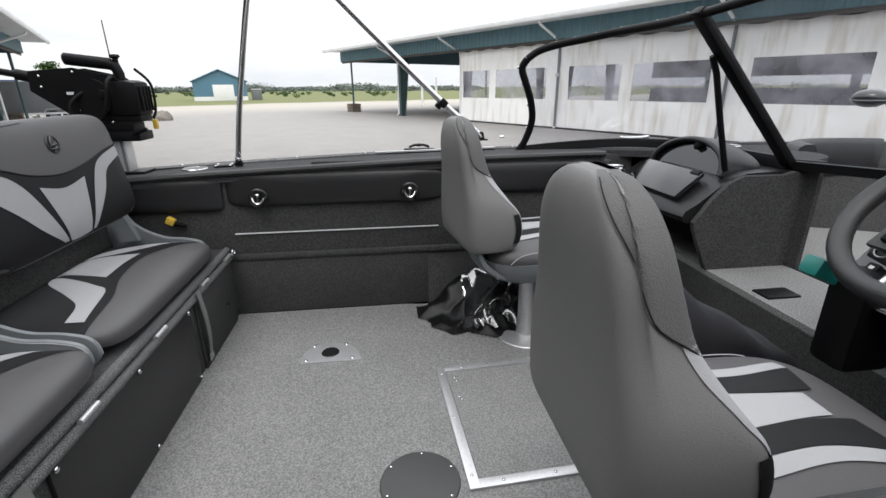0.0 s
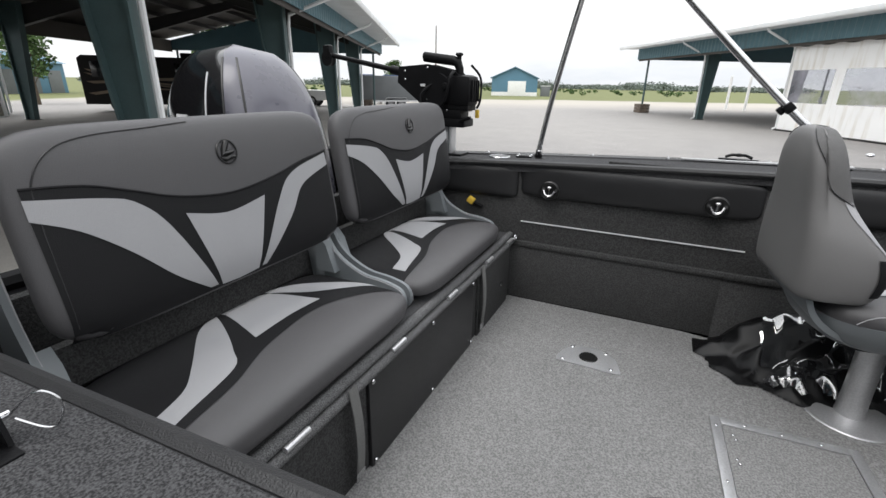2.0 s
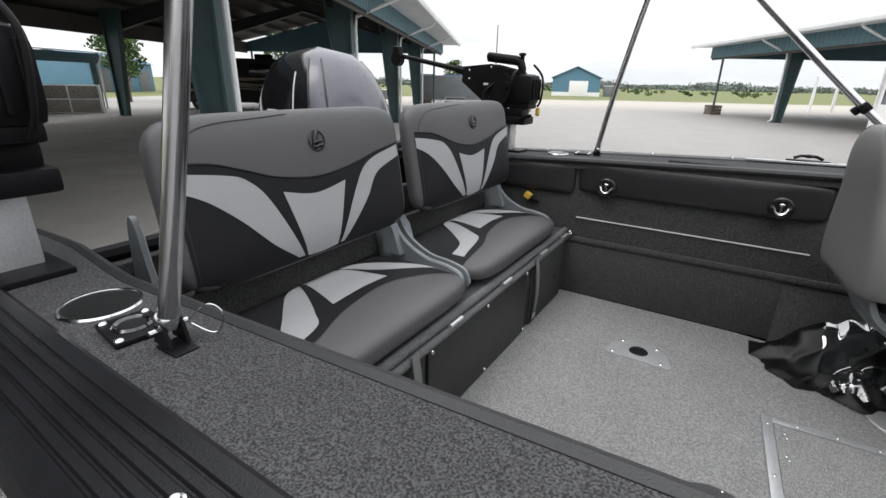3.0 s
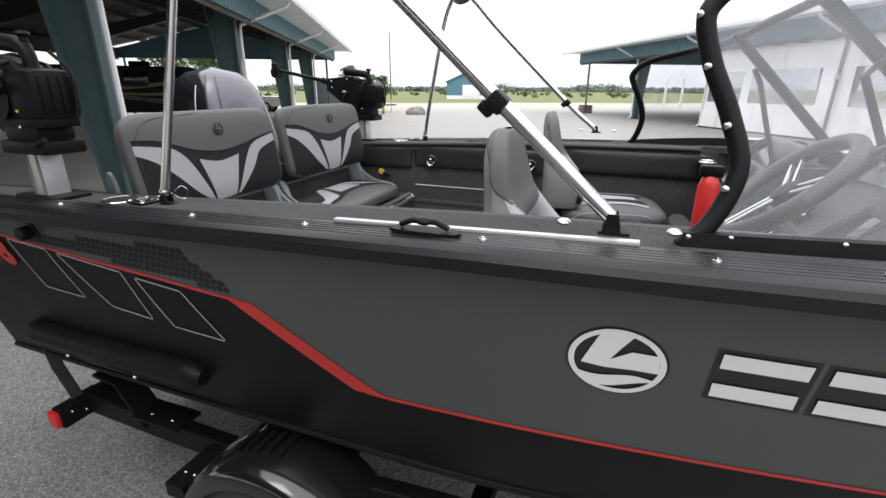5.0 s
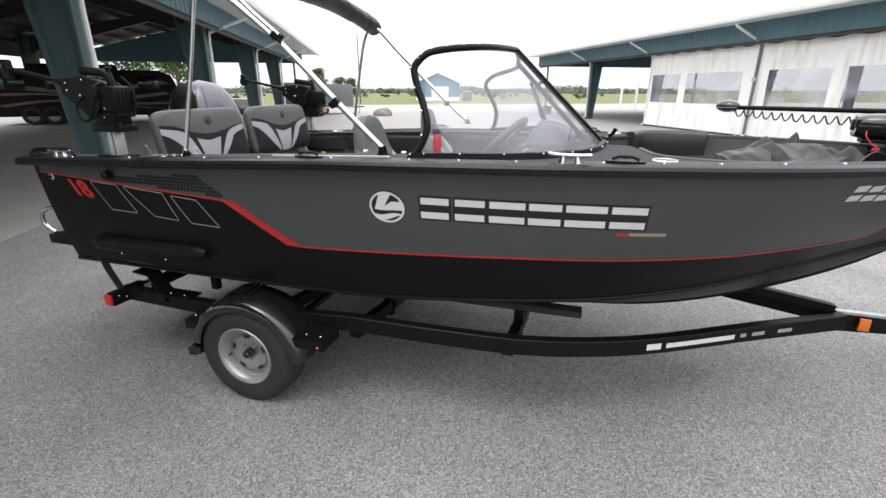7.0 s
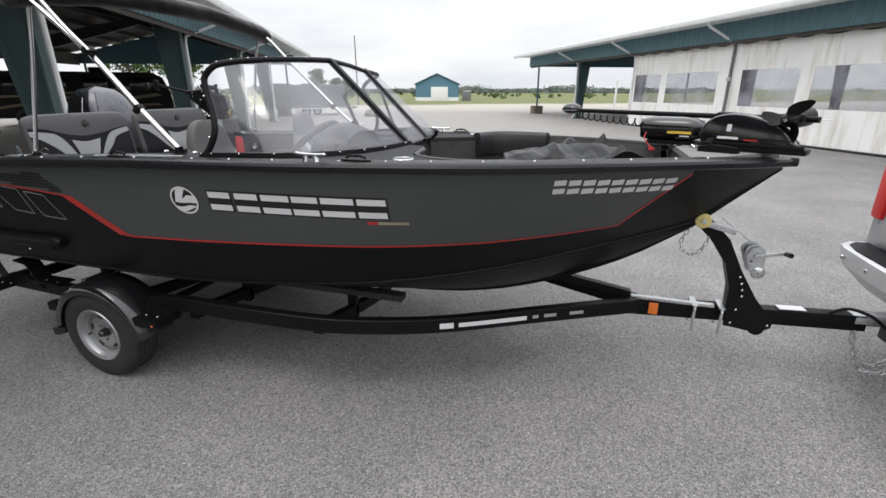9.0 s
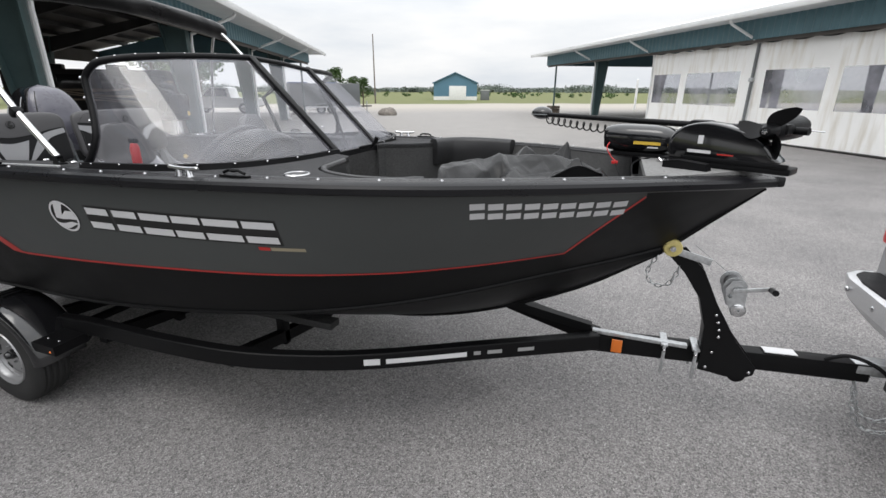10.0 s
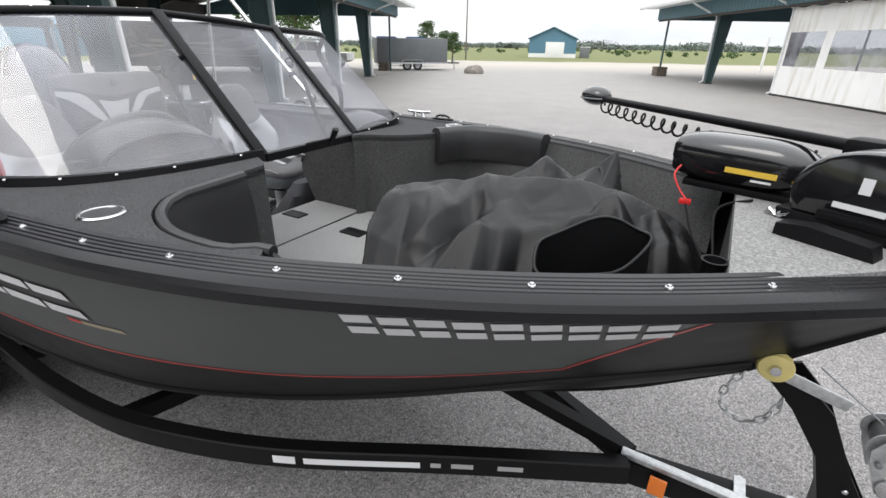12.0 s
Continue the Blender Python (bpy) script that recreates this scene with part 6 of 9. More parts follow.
def helm_seat(x, y, turn, label):
    """A pedestal bucket seat; local x faces forward, origin on the floor under the pedestal."""
    s = thing("pedestal_chair", label, "chair", Matrix.Translation((x, y, 0.738)) @ Matrix.Rotation(radians(turn), 4, "Z"), "pedestal chairs")
    part("floor_plate", Geo().lathe([(0.0, 0.012), (0.10, 0.010), (0.125, 0.004), (0.128, 0.0)], 36), ALU, s, "silver round floor plate")
    part("pedestal", Geo().lathe([(0.046, 0.0), (0.04, 0.02), (0.038, 0.1), (0.038, 0.28), (0.05, 0.29)], 28), ALU, s, "aluminium pedestal")
    part("swivel", Geo().box((0, 0, 0.297), (0.2, 0.2, 0.026), 0.008), TRIM_BLACK, s)
    pan = [(0.305, 0.0, 0, 0.12, 0.12), (0.318, 0.0, 0, 0.19, 0.17), (0.345, 0.01, 0, 0.24, 0.205), (0.385, 0.015, 0, 0.268, 0.222), (0.41, 0.015, 0, 0.272, 0.226)]
    part("seat_pan", loft(pan, 44, 3.2), PLASTIC_GREY, s, "grey moulded seat pan")
    strap = spline([(-0.12, 0, 0.335), (-0.20, 0, 0.36), (-0.26, 0, 0.41), (-0.29, 0, 0.48)], 6)
    part("back_bracket", Geo().sweep(strap, [(-0.17, -0.008), (0.17, -0.008), (0.17, 0.008), (-0.17, 0.008)]), PLASTIC_GREY, s, "grey moulded back bracket")
    cu = Pillow(0.222, 0.262, 0.072, 4.0, 2.6)
    c = part("cushion", cu.body(0.5), VINYL_MID, s)
    c.matrix_basis = Matrix(((0, 1, 0, 0.02), (1, 0, 0, 0), (0, 0, 1, 0.418), (0, 0, 0, 1)))
    part("light_inset", cu.patch([(-0.06, -0.235), (-0.05, -0.1), (-0.035, 0.04), (-0.03, 0.12)], [(0.06, -0.235), (0.05, -0.1), (0.035, 0.04), (0.03, 0.12)], 0.003, 10), VINYL_LIGHT, c)
    for sg in (-1, 1):
        part("dark_inset", cu.patch([(sg * 0.062, -0.235), (sg * 0.052, -0.1), (sg * 0.037, 0.04), (sg * 0.04, 0.15)], [(sg * 0.112, -0.235), (sg * 0.102, -0.1), (sg * 0.09, 0.04), (sg * 0.115, 0.17)], 0.003, 4), VINYL_DARK, c)
        part("light_inset", cu.patch([(sg * 0.114, -0.225), (sg * 0.104, -0.1), (sg * 0.092, 0.04), (sg * 0.117, 0.17)], [(sg * 0.143, -0.21), (sg * 0.135, -0.1), (sg * 0.12, 0.04), (sg * 0.14, 0.16)], 0.003, 4), VINYL_LIGHT, c)
        part("seam", Geo().tube([(sg * 0.214 * math.cos(0.0), b, cu.c(sg * 0.206, b) + 0.001) for b in [-0.2 + 0.02 * k for k in range(20)]], 0.0014, 6), VINYL_LIGHT, c)
    # backrest: upright flat back, wings deepest low down, rounded head
    rows = [(0.458, -0.308, -0.175, 0.175), (0.464, -0.323, -0.16, 0.194), (0.48, -0.330, -0.146, 0.202), (0.51, -0.333, -0.135, 0.207), (0.55, -0.334, -0.132, 0.209), (0.60, -0.335, -0.145, 0.206), (0.645, -0.336, -0.182, 0.198), (0.69, -0.338, -0.217, 0.183),
            (0.73, -0.341, -0.243, 0.169), (0.77, -0.345, -0.257, 0.159), (0.81, -0.349, -0.267, 0.149), (0.845, -0.351, -0.275, 0.136), (0.875, -0.350, -0.282, 0.117), (0.897, -0.346, -0.289, 0.093), (0.912, -0.338, -0.296, 0.064), (0.918, -0.328, -0.308, 0.033)]
    rows = bucket_rows(rows)
    b = part("backrest", bucket_skin(rows), VINYL_SEAT, s, "smooth grey vinyl backrest shell", 70)
    # the woven head panel narrows downwards between the two wings
    edge = lambda z: along([(0.66, 35), (0.69, 29), (0.72, 22), (0.75, 17), (0.79, 13.5), (0.84, 11), (0.88, 9), (0.92, 7)], z)
    head = [r for r in rows if r[0] > 0.665]
    part("head_panel", bucket_band(head, 0.003, edge, lambda z: 72 - edge(z), 40), MESH_GREY, b, "woven mid grey head panel", 70)
    low = [r for r in rows if 0.485 < r[0] < 0.765]
    wing = lambda z: along([(0.48, 22), (0.60, 21.5), (0.66, 20), (0.70, 18.5), (0.765, 17.5)], z)
    part("wing_panel", bucket_band(low, 0.0022, wing, lambda z: 72 - wing(z), 36), VINYL_LIGHT, b, "light grey front wings", 70)
    dark = [r for r in rows if 0.49 < r[0] < 0.61]
    for k0, k1 in ((19.0, 21.5), (50.5, 53.0)):
        part("dark_band", bucket_band(dark, 0.004, lambda z: k0, lambda z: k1, 4), VINYL_DARK, b)
    for sg in (1, -1):
        seam = []
        for r in head[:-2]:
            k = edge(r[0]) if sg > 0 else 72 - edge(r[0])
            ring = bucket_ring(*r)
            seam.append(ring[int(k) % 72].lerp(ring[(int(k) + 1) % 72], k - int(k)) + Vector((0, sg * 0.003, 0)))
        part("piping", Geo().tube(spline(seam[::3], 3), 0.0012, 6), VINYL_DARK, b)
    return s


helm_seat(1.215, 0.585, 8, "grey vinyl pedestal passenger chair, turned slightly")
helm_seat(1.229, -0.545, 0, "grey vinyl pedestal helm chair with light insets")


def crumple(at, nu, nv, m, jitter, seed, floor, soften):
    """Stiff sheet: flat facets between jittered knots of the surface at(u, v), the creases softened a little."""
    r = random.Random(seed)
    knot = {}
    for i in range(nu + 1):
        for j in range(nv + 1):
            ju = r.uniform(-0.32, 0.32) if 0 < i < nu else 0
            jv = r.uniform(-0.32, 0.32) if 0 < j < nv else 0
            x, y, z = at((i + ju) / nu, (j + jv) / nv)
            knot[i, j] = Vector((x, y, z + (r.uniform(-jitter, jitter * 0.8) if z > floor else 0)))
    flip = {(i, j): r.random() < 0.5 for i in range(nu) for j in range(nv)}

    def facet(i, j, u, v):
        a, b, c, d = knot[i, j], knot[i + 1, j], knot[i + 1, j + 1], knot[i, j + 1]
        if flip[i, j]:
            return a + (b - a) * u + (c - b) * v if u > v else a + (c - d) * u + (d - a) * v
        return a + (b - a) * u + (d - a) * v if u + v < 1 else c + (d - c) * (1 - u) + (b - c) * (1 - v)
    nx, ny = nu * m, nv * m
    rows = [[None] * (ny + 1) for _ in range(nx + 1)]
    for p in range(nx + 1):
        for q in range(ny + 1):
            i, j = min(p // m, nu - 1), min(q // m, nv - 1)
            rows[p][q] = facet(i, j, p / m - i, q / m - j)
    for _ in range(soften):
        soft = [w[:] for w in rows]
        for p in range(1, nx):
            for q in range(1, ny):
                soft[p][q] = rows[p][q] * 0.5 + (rows[p - 1][q] + rows[p + 1][q] + rows[p][q - 1] + rows[p][q + 1]) * 0.125
        rows = soft
    return Geo().add([p for w in rows for p in w], [(p * (ny + 1) + q, (p + 1) * (ny + 1) + q, (p + 1) * (ny + 1) + q + 1, p * (ny + 1) + q + 1) for p in range(nx) for q in range(ny)])


def curtain_bag():
    b = thing("folded_side_curtains", "crumpled black canvas side curtains with clear vinyl windows on the floor", "canvas")
    crests = [((0.82, 0.82, 0.80), (1.0, 0.86, 0.93), 1.2), ((1.0, 0.86, 0.93), (1.16, 0.86, 0.97), 1.0), ((0.84, 0.68, 0.765), (1.06, 0.66, 0.80), 0.9), ((1.06, 0.68, 0.83), (1.34, 0.78, 0.86), 0.9), ((1.16, 0.86, 0.95), (1.36, 0.84, 0.84), 1.0)]

    def surface(lift, x0, x1, y0, y1):
        def at(u, v):
            x, y = x0 + (x1 - x0) * u, y0 + (y1 - y0) * v
            z = 0.741
            for (ax, ay, ah), (bx, by, bh), k in crests:
                dx, dy = bx - ax, by - ay
                t = max(0.0, min(1.0, ((x - ax) * dx + (y - ay) * dy) / (dx * dx + dy * dy)))
                z = max(z, ah + lift + (bh - ah) * t - k * math.hypot(x - ax - t * dx, y - ay - t * dy))
            return (x, y, z)
        return at
    g = crumple(surface(0.0, 0.76, 1.42, 0.56, 0.935), 13, 8, 5, 0.03, 4, 0.76, 1)
    g.f = [f for f in g.f if max(g.v[i][2] for i in f) > 0.745]
    g.m = [0] * len(g.f)
    part("canvas", g, CANVAS, b, "black canvas", 60)
    film = crumple(surface(0.012, 0.90, 1.36, 0.60, 0.93), 13, 9, 5, 0.026, 9, 0.76, 2)
    film.f = [f for f in film.f if max(film.v[i][2] for i in f) > 0.775 and noise.noise(Vector((film.v[f[0]][0] * 5, film.v[f[0]][1] * 5, 5))) > -0.2]
    film.m = [0] * len(film.f)
    part("clear_window", film, glass("crumpled_clear_vinyl", (0.8, 0.81, 0.81), 0.30, 0.03), b, "crumpled clear vinyl window", 60)


curtain_bag()


def console(s, label, y_in, y_out, lift, dome_y, dome_half, xb):
    """A carpeted console box with a gloss dash and an arched hood; lift raises its dash."""
    c = thing("port_console" if s > 0 else "helm_console", label, "console")
    Z = lambda z: z + lift * max(0.0, min(1.0, (z - 1.12) / 0.2))
    poly = [(1.815, 1.10), (2.165, 1.10), (2.14, 1.45), (2.10, 1.462), (xb - 0.06, Z(1.450)), (1.90, Z(1.450)), (1.845, Z(1.425)), (1.79, Z(1.366)), (1.735, Z(1.285)), (1.738, Z(1.262))]
    part("side_panel", Geo().prism(poly, 0.022, Matrix(((1, 0, 0, 0), (0, 0, -1, s * y_in + 0.011), (0, 1, 0, 0), (0, 0, 0, 1)))), CARPET_DARK, c, "charcoal carpeted side panel")
    mid, wide = s * (y_in + y_out) / 2, y_out - y_in
    part("back_panel", Geo().box((1.98, mid, 1.275), (0.02, wide - 0.03, 0.34 + lift), 0.006), CARPET_DARK, c)
    part("front_panel", Geo().box((1.855, mid, 0.915), (0.02, wide, 0.36), 0.006), CARPET_DARK, c)
    sec = [(1.735, Z(1.275)), (1.712, Z(1.283)), (1.703, Z(1.303)), (1.712, Z(1.322)), (1.76, Z(1.352)), (1.845, Z(1.420)), (1.875, Z(1.440)), (1.93, Z(1.455)), (xb, Z(1.463)), (xb, Z(1.44)), (1.93, Z(1.432)), (1.80, Z(1.345))]
    rows = []
    for k in range(15):
        t = k / 14
        bulge = 0.022 * math.sin(math.pi * min(1.0, t * 1.15))
        rows.append([(x - (bulge if x < 1.9 else 0), s * (y_in + 0.016 + (wide - 0.02) * t), z) for x, z in sec])
    n = len(sec)
    dash = Geo().add([p for r in rows for p in r], [(i * n + j, (i + 1) * n + j, (i + 1) * n + (j + 1) % n, i * n + (j + 1) % n) for i in range(14) for j in range(n)] + [tuple(range(n)), tuple(14 * n + j for j in range(n))])
    part("dash", dash, DASH_BLACK, c, "satin black moulded dash", 40)
    zc, high = Z(1.44), 0.116
    hood = Geo()

    def shell(off):
        return lambda u, v: (1.85 + 0.05 * math.sin(math.pi * u) * (1 - v) + 0.19 * v, s * (dome_y + (dome_half - off) * math.cos(math.pi * u) * (1 - 0.12 * v)), zc + (high - off + 0.012 * v - 0.05 * v * v) * math.sin(math.pi * u))
    hood.grid(shell(0.0), 30, 7)
    hood.grid(shell(0.016), 30, 7)
    hood.tube([(1.85 + 0.05 * math.sin(math.pi * k / 30), s * (dome_y + (dome_half - 0.008) * math.cos(math.pi * k / 30)), zc + (high - 0.008) * math.sin(math.pi * k / 30)) for k in range(31)], 0.0125, 8)
    part("dash_hood", hood, DASH_BLACK, c, "arched black dash hood", 50)
    end = Geo().add([(2.03, s * (dome_y + dome_half * 0.88 * math.cos(math.pi * k / 24)), zc - 0.002 + (high - 0.04) * math.sin(math.pi * k / 24)) for k in range(25)], [tuple(range(25))])
    part("hood_back", end, PLASTIC_DARK, c)
    face = Geo().add([(1.862 + 0.05 * math.sin(math.pi * k / 24), s * (dome_y + (dome_half - 0.012) * math.cos(math.pi * k / 24)), zc - 0.004 + (high - 0.012) * math.sin(math.pi * k / 24)) for k in range(25)], [tuple(range(25))])
    fc = part("dash_face", face, GLOSS_BLACK, c, "glossy dark face under the hood")
    slope = Matrix.Rotation(radians(-41), 3, "Y")
    if s > 0:
        lid = part("glovebox_lid", Geo().box((1.768, s * 0.625, 1.398), (0.135, 0.37, 0.018), 0.006, slope), GLOSS_BLACK, c, "gloss black glovebox lid")
        part("lid_catch", Geo().box((1.808, s * 0.47, 1.443), (0.02, 0.05, 0.012), 0.004, slope), TRIM_BLACK, lid)
        part("knob", Geo().lathe([(0.0, 0.02), (0.014, 0.018), (0.017, 0.0)], 18, Matrix.Translation((1.900, s * 0.60, 1.525)) @ Matrix.Rotation(radians(-90), 4, "Y")), TRIM_BLACK, fc)
        rim = Geo().lathe([(0.040, 0.0), (0.044, 0.006), (0.050, 0.006), (0.053, 0.0), (0.049, -0.012), (0.040, -0.012)], 32, closed=True)
        cp = part("cup_ring", rim, STEEL, c, "steel cup holder ring")
        cp.location = (1.70, 0.885, 1.40)
        part("cup", Geo().lathe([(0.046, -0.012), (0.040, -0.09), (0.0, -0.09)], 28), TRIM_BLACK, cp)
    else:
        sw = part("switch_panel", Geo().box((1.745, -0.46, Z(1.372)), (0.15, 0.34, 0.014), 0.005, slope), PLASTIC_DARK, c, "dark switch panel")
        ax = Vector((math.cos(radians(41)), 0, math.sin(radians(41))))
        nn = Vector((-math.sin(radians(41)), 0, math.cos(radians(41))))
        for k in range(6):
            p = Vector((1.745, -0.325 - 0.04 * k, Z(1.372))) - ax * 0.04 + nn * 0.012
            part("rocker_switch", Geo().box(p, (0.042, 0.024, 0.016), 0.004, slope), TRIM_BLACK, sw, "black rocker switch")
            part("legend", Geo().box(p + nn * 0.0085 + ax * 0.008, (0.008, 0.012, 0.001), 0, slope), PAINT_WHITE, sw)
        for k in range(2):
            p = Vector((1.745, -0.335 - 0.06 * k, Z(1.372))) + ax * 0.035 + nn * 0.007
            part("dial", Geo().lathe([(0.0, 0.02), (0.015, 0.018), (0.019, 0.0)], 20, Matrix.Translation(p) @ turn_to(nn).to_4x4()), TRIM_BLACK, sw, "black round dial")
        for k in range(2):
            g = Geo().lathe([(0.0, 0.006), (0.036, 0.006), (0.042, 0.012), (0.045, 0.0)], 26, Matrix.Translation((1.888, -0.46 - 0.13 * k, Z(1.49))) @ Matrix.Rotation(radians(-90), 4, "Y"))
            part("gauge", g, STEEL, fc, "round gauge with a steel bezel")


console(1, "charcoal carpeted console with a gloss black dash pod", 0.345, 0.93, 0.0, 0.622, 0.228, 2.12)
console(-1, "charcoal carpeted helm console with gloss black dash", 0.27, 0.79, 0.095, 0.53, 0.235, 2.0)


def steering_wheel():
    at = Matrix.Translation((1.665, -0.46, 1.515)) @ turn_to((-0.70, 0.02, 0.71)).to_4x4()
    w = thing("steering_wheel", "black padded steering wheel with three steel spokes", "steering wheel", at)
    r = 0.182
    part("rim", Geo().tube([(r * math.cos(2 * math.pi * k / 48), r * math.sin(2 * math.pi * k / 48), 0) for k in range(49)], 0.0215, 14), VINYL_BLACK, w, "black padded rim")
    part("hub", Geo().lathe([(0.0, 0.0), (0.035, -0.004), (0.045, -0.02), (0.04, -0.05), (0.03, -0.12)], 24), TRIM_BLACK, w)
    for k in range(3):
        a = -math.pi / 2 + k * 2 * math.pi / 3
        sp = Geo()
        for o in (-0.014, 0.014):
            c, s = math.cos(a), math.sin(a)
            sp.tube([(0.035 * c - o * s, 0.035 * s + o * c, -0.012), (0.165 * c - o * s, 0.165 * s + o * c, -0.002)], 0.006, 8)
        part("spoke", sp, STEEL, w, "slotted steel spoke")
    ax = Vector((0.66, 0.0, 0.75)).normalized()
    fr = Matrix(((ax.x, 0, -ax.z, 1.715), (0, 1, 0, -0.485), (ax.z, 0, ax.x, 1.405), (0, 0, 0, 1)))
    ip = thing("instrument_panel", "gloss black helm panel with round gauges and rocker switches", "panel", fr)
    part("panel", Geo().box((0.0, 0, -0.012), (0.25, 0.42, 0.024), 0.01), GLOSS_BLACK, ip)
    for gx, gy, gr in ((0.05, 0.14, 0.030), (0.065, 0.05, 0.036), (0.065, -0.06, 0.036), (0.0, 0.17, 0.018)):
        q = Matrix.Translation((gx, gy, 0.0))
        ga = part("gauge", Geo().lathe([(0.0, 0.003), (gr * 0.86, 0.003), (gr * 0.88, 0.009), (gr, 0.009), (gr * 1.06, 0.0)], 28), TRIM_BLACK, ip, "black round gauge")
        ga.matrix_basis = q
        part("bezel", Geo().tube([(gr * 0.94 * math.cos(2 * math.pi * k / 28), gr * 0.94 * math.sin(2 * math.pi * k / 28), 0.0095) for k in range(29)], 0.0022, 6), ALU, ga, "silver bezel")
    for k in range(5):
        part("rocker_switch", Geo().box((-0.055, 0.16 - 0.05 * k, 0.005), (0.045, 0.026, 0.014), 0.004), TRIM_BLACK, ip)
        part("switch_mark", Geo().box((-0.045, 0.16 - 0.05 * k, 0.0124), (0.008, 0.010, 0.001)), PAINT_WHITE, ip)
    th = thing("throttle_box", "black helm control box with a teal wedge beside the wheel", "control", Matrix.Translation((1.60, -0.29, 1.345)))
    part("body", Geo().box((0.08, -0.045, -0.085), (0.13, 0.09, 0.23), 0.02), TRIM_BLACK, th)
    part("wedge", Geo().box((0.0, 0.0, 0.018), (0.085, 0.05, 0.045), 0.012, Matrix.Rotation(0.4, 3, "Y")), TEAL_PLASTIC, th, "teal plastic wedge")
    ex = thing("fire_extinguisher", "red fire extinguisher with a black valve beside the helm", "fire extinguisher", Matrix.Translation((1.425, -0.83, 1.43)))
    part("cylinder", Geo().lathe([(0.0, 0.0), (0.017, 0.003), (0.021, 0.018), (0.021, 0.14), (0.016, 0.158), (0.01, 0.164)], 24), RED_PLASTIC, ex)
    part("valve", Geo().box((0, 0, 0.174), (0.045, 0.022, 0.024), 0.006), TRIM_BLACK, ex)
    bag = thing("jacket_bag", "dark grey fabric bag leaning by the port console", "bag")
    rows = [(0.74, 1.52, 0.52, 0.13, 0.26), (0.86, 1.53, 0.53, 0.125, 0.26), (0.98, 1.55, 0.54, 0.11, 0.24), (1.08, 1.57, 0.55, 0.08, 0.2), (1.14, 1.58, 0.56, 0.04, 0.16)]
    lg = loft(rows, 36, 3.0)
    lg.v = [(x + 0.03 * noise.noise(Vector((x * 8, y * 8, z * 8))), y + 0.03 * noise.noise(Vector((x * 8 + 4, y * 8, z * 8))), z) for x, y, z in lg.v]
    part("body", lg, material("dark_grey_fabric", (0.03, 0.03, 0.034), 0.8, bump=0.6, bump_scale=500, stain=0.2, stain_scale=6), bag)
    fld = thing("folded_jacket", "dark blue-grey jacket bundle standing between the helm chair and the step", "jacket")
    top = [(1.26, 1.20), (1.30, 1.30), (1.36, 1.285), (1.46, 1.215), (1.60, 1.125), (1.72, 1.05), (1.79, 0.99), (1.815, 0.90)]
    verts, seg = [], 28
    for i in range(29):
        px = 1.265 + 0.55 * i / 28
        hh = (along(top, px) - 0.738) / 2
        for k in range(seg):
            a = 2 * math.pi * k / seg
            c, d = math.cos(a), math.sin(a)
            r = (abs(c) ** 3.2 + abs(d) ** 3.2) ** (-1 / 3.2)
            n1 = noise.noise(Vector((px * 9, c * 1.5, d * 2.5)))
            verts.append((px + 0.015 * n1, -0.10 + (0.062 + 0.016 * n1) * r * c, 0.738 + hh + hh * r * d * (1 + (0.03 * n1 if d > 0 else 0))))
    jk = Geo().add(verts, [(i * seg + k, i * seg + (k + 1) % seg, (i + 1) * seg + (k + 1) % seg, (i + 1) * seg + k) for i in range(28) for k in range(seg)] + [tuple(range(seg))[::-1], tuple(28 * seg + k for k in range(seg))])
    part("cloth", jk, material("dark_blue_grey_cloth", (0.017, 0.017, 0.021), 0.7, bump=0.6, bump_scale=420, stain=0.2, stain_scale=8), fld, "", 60)


steering_wheel()

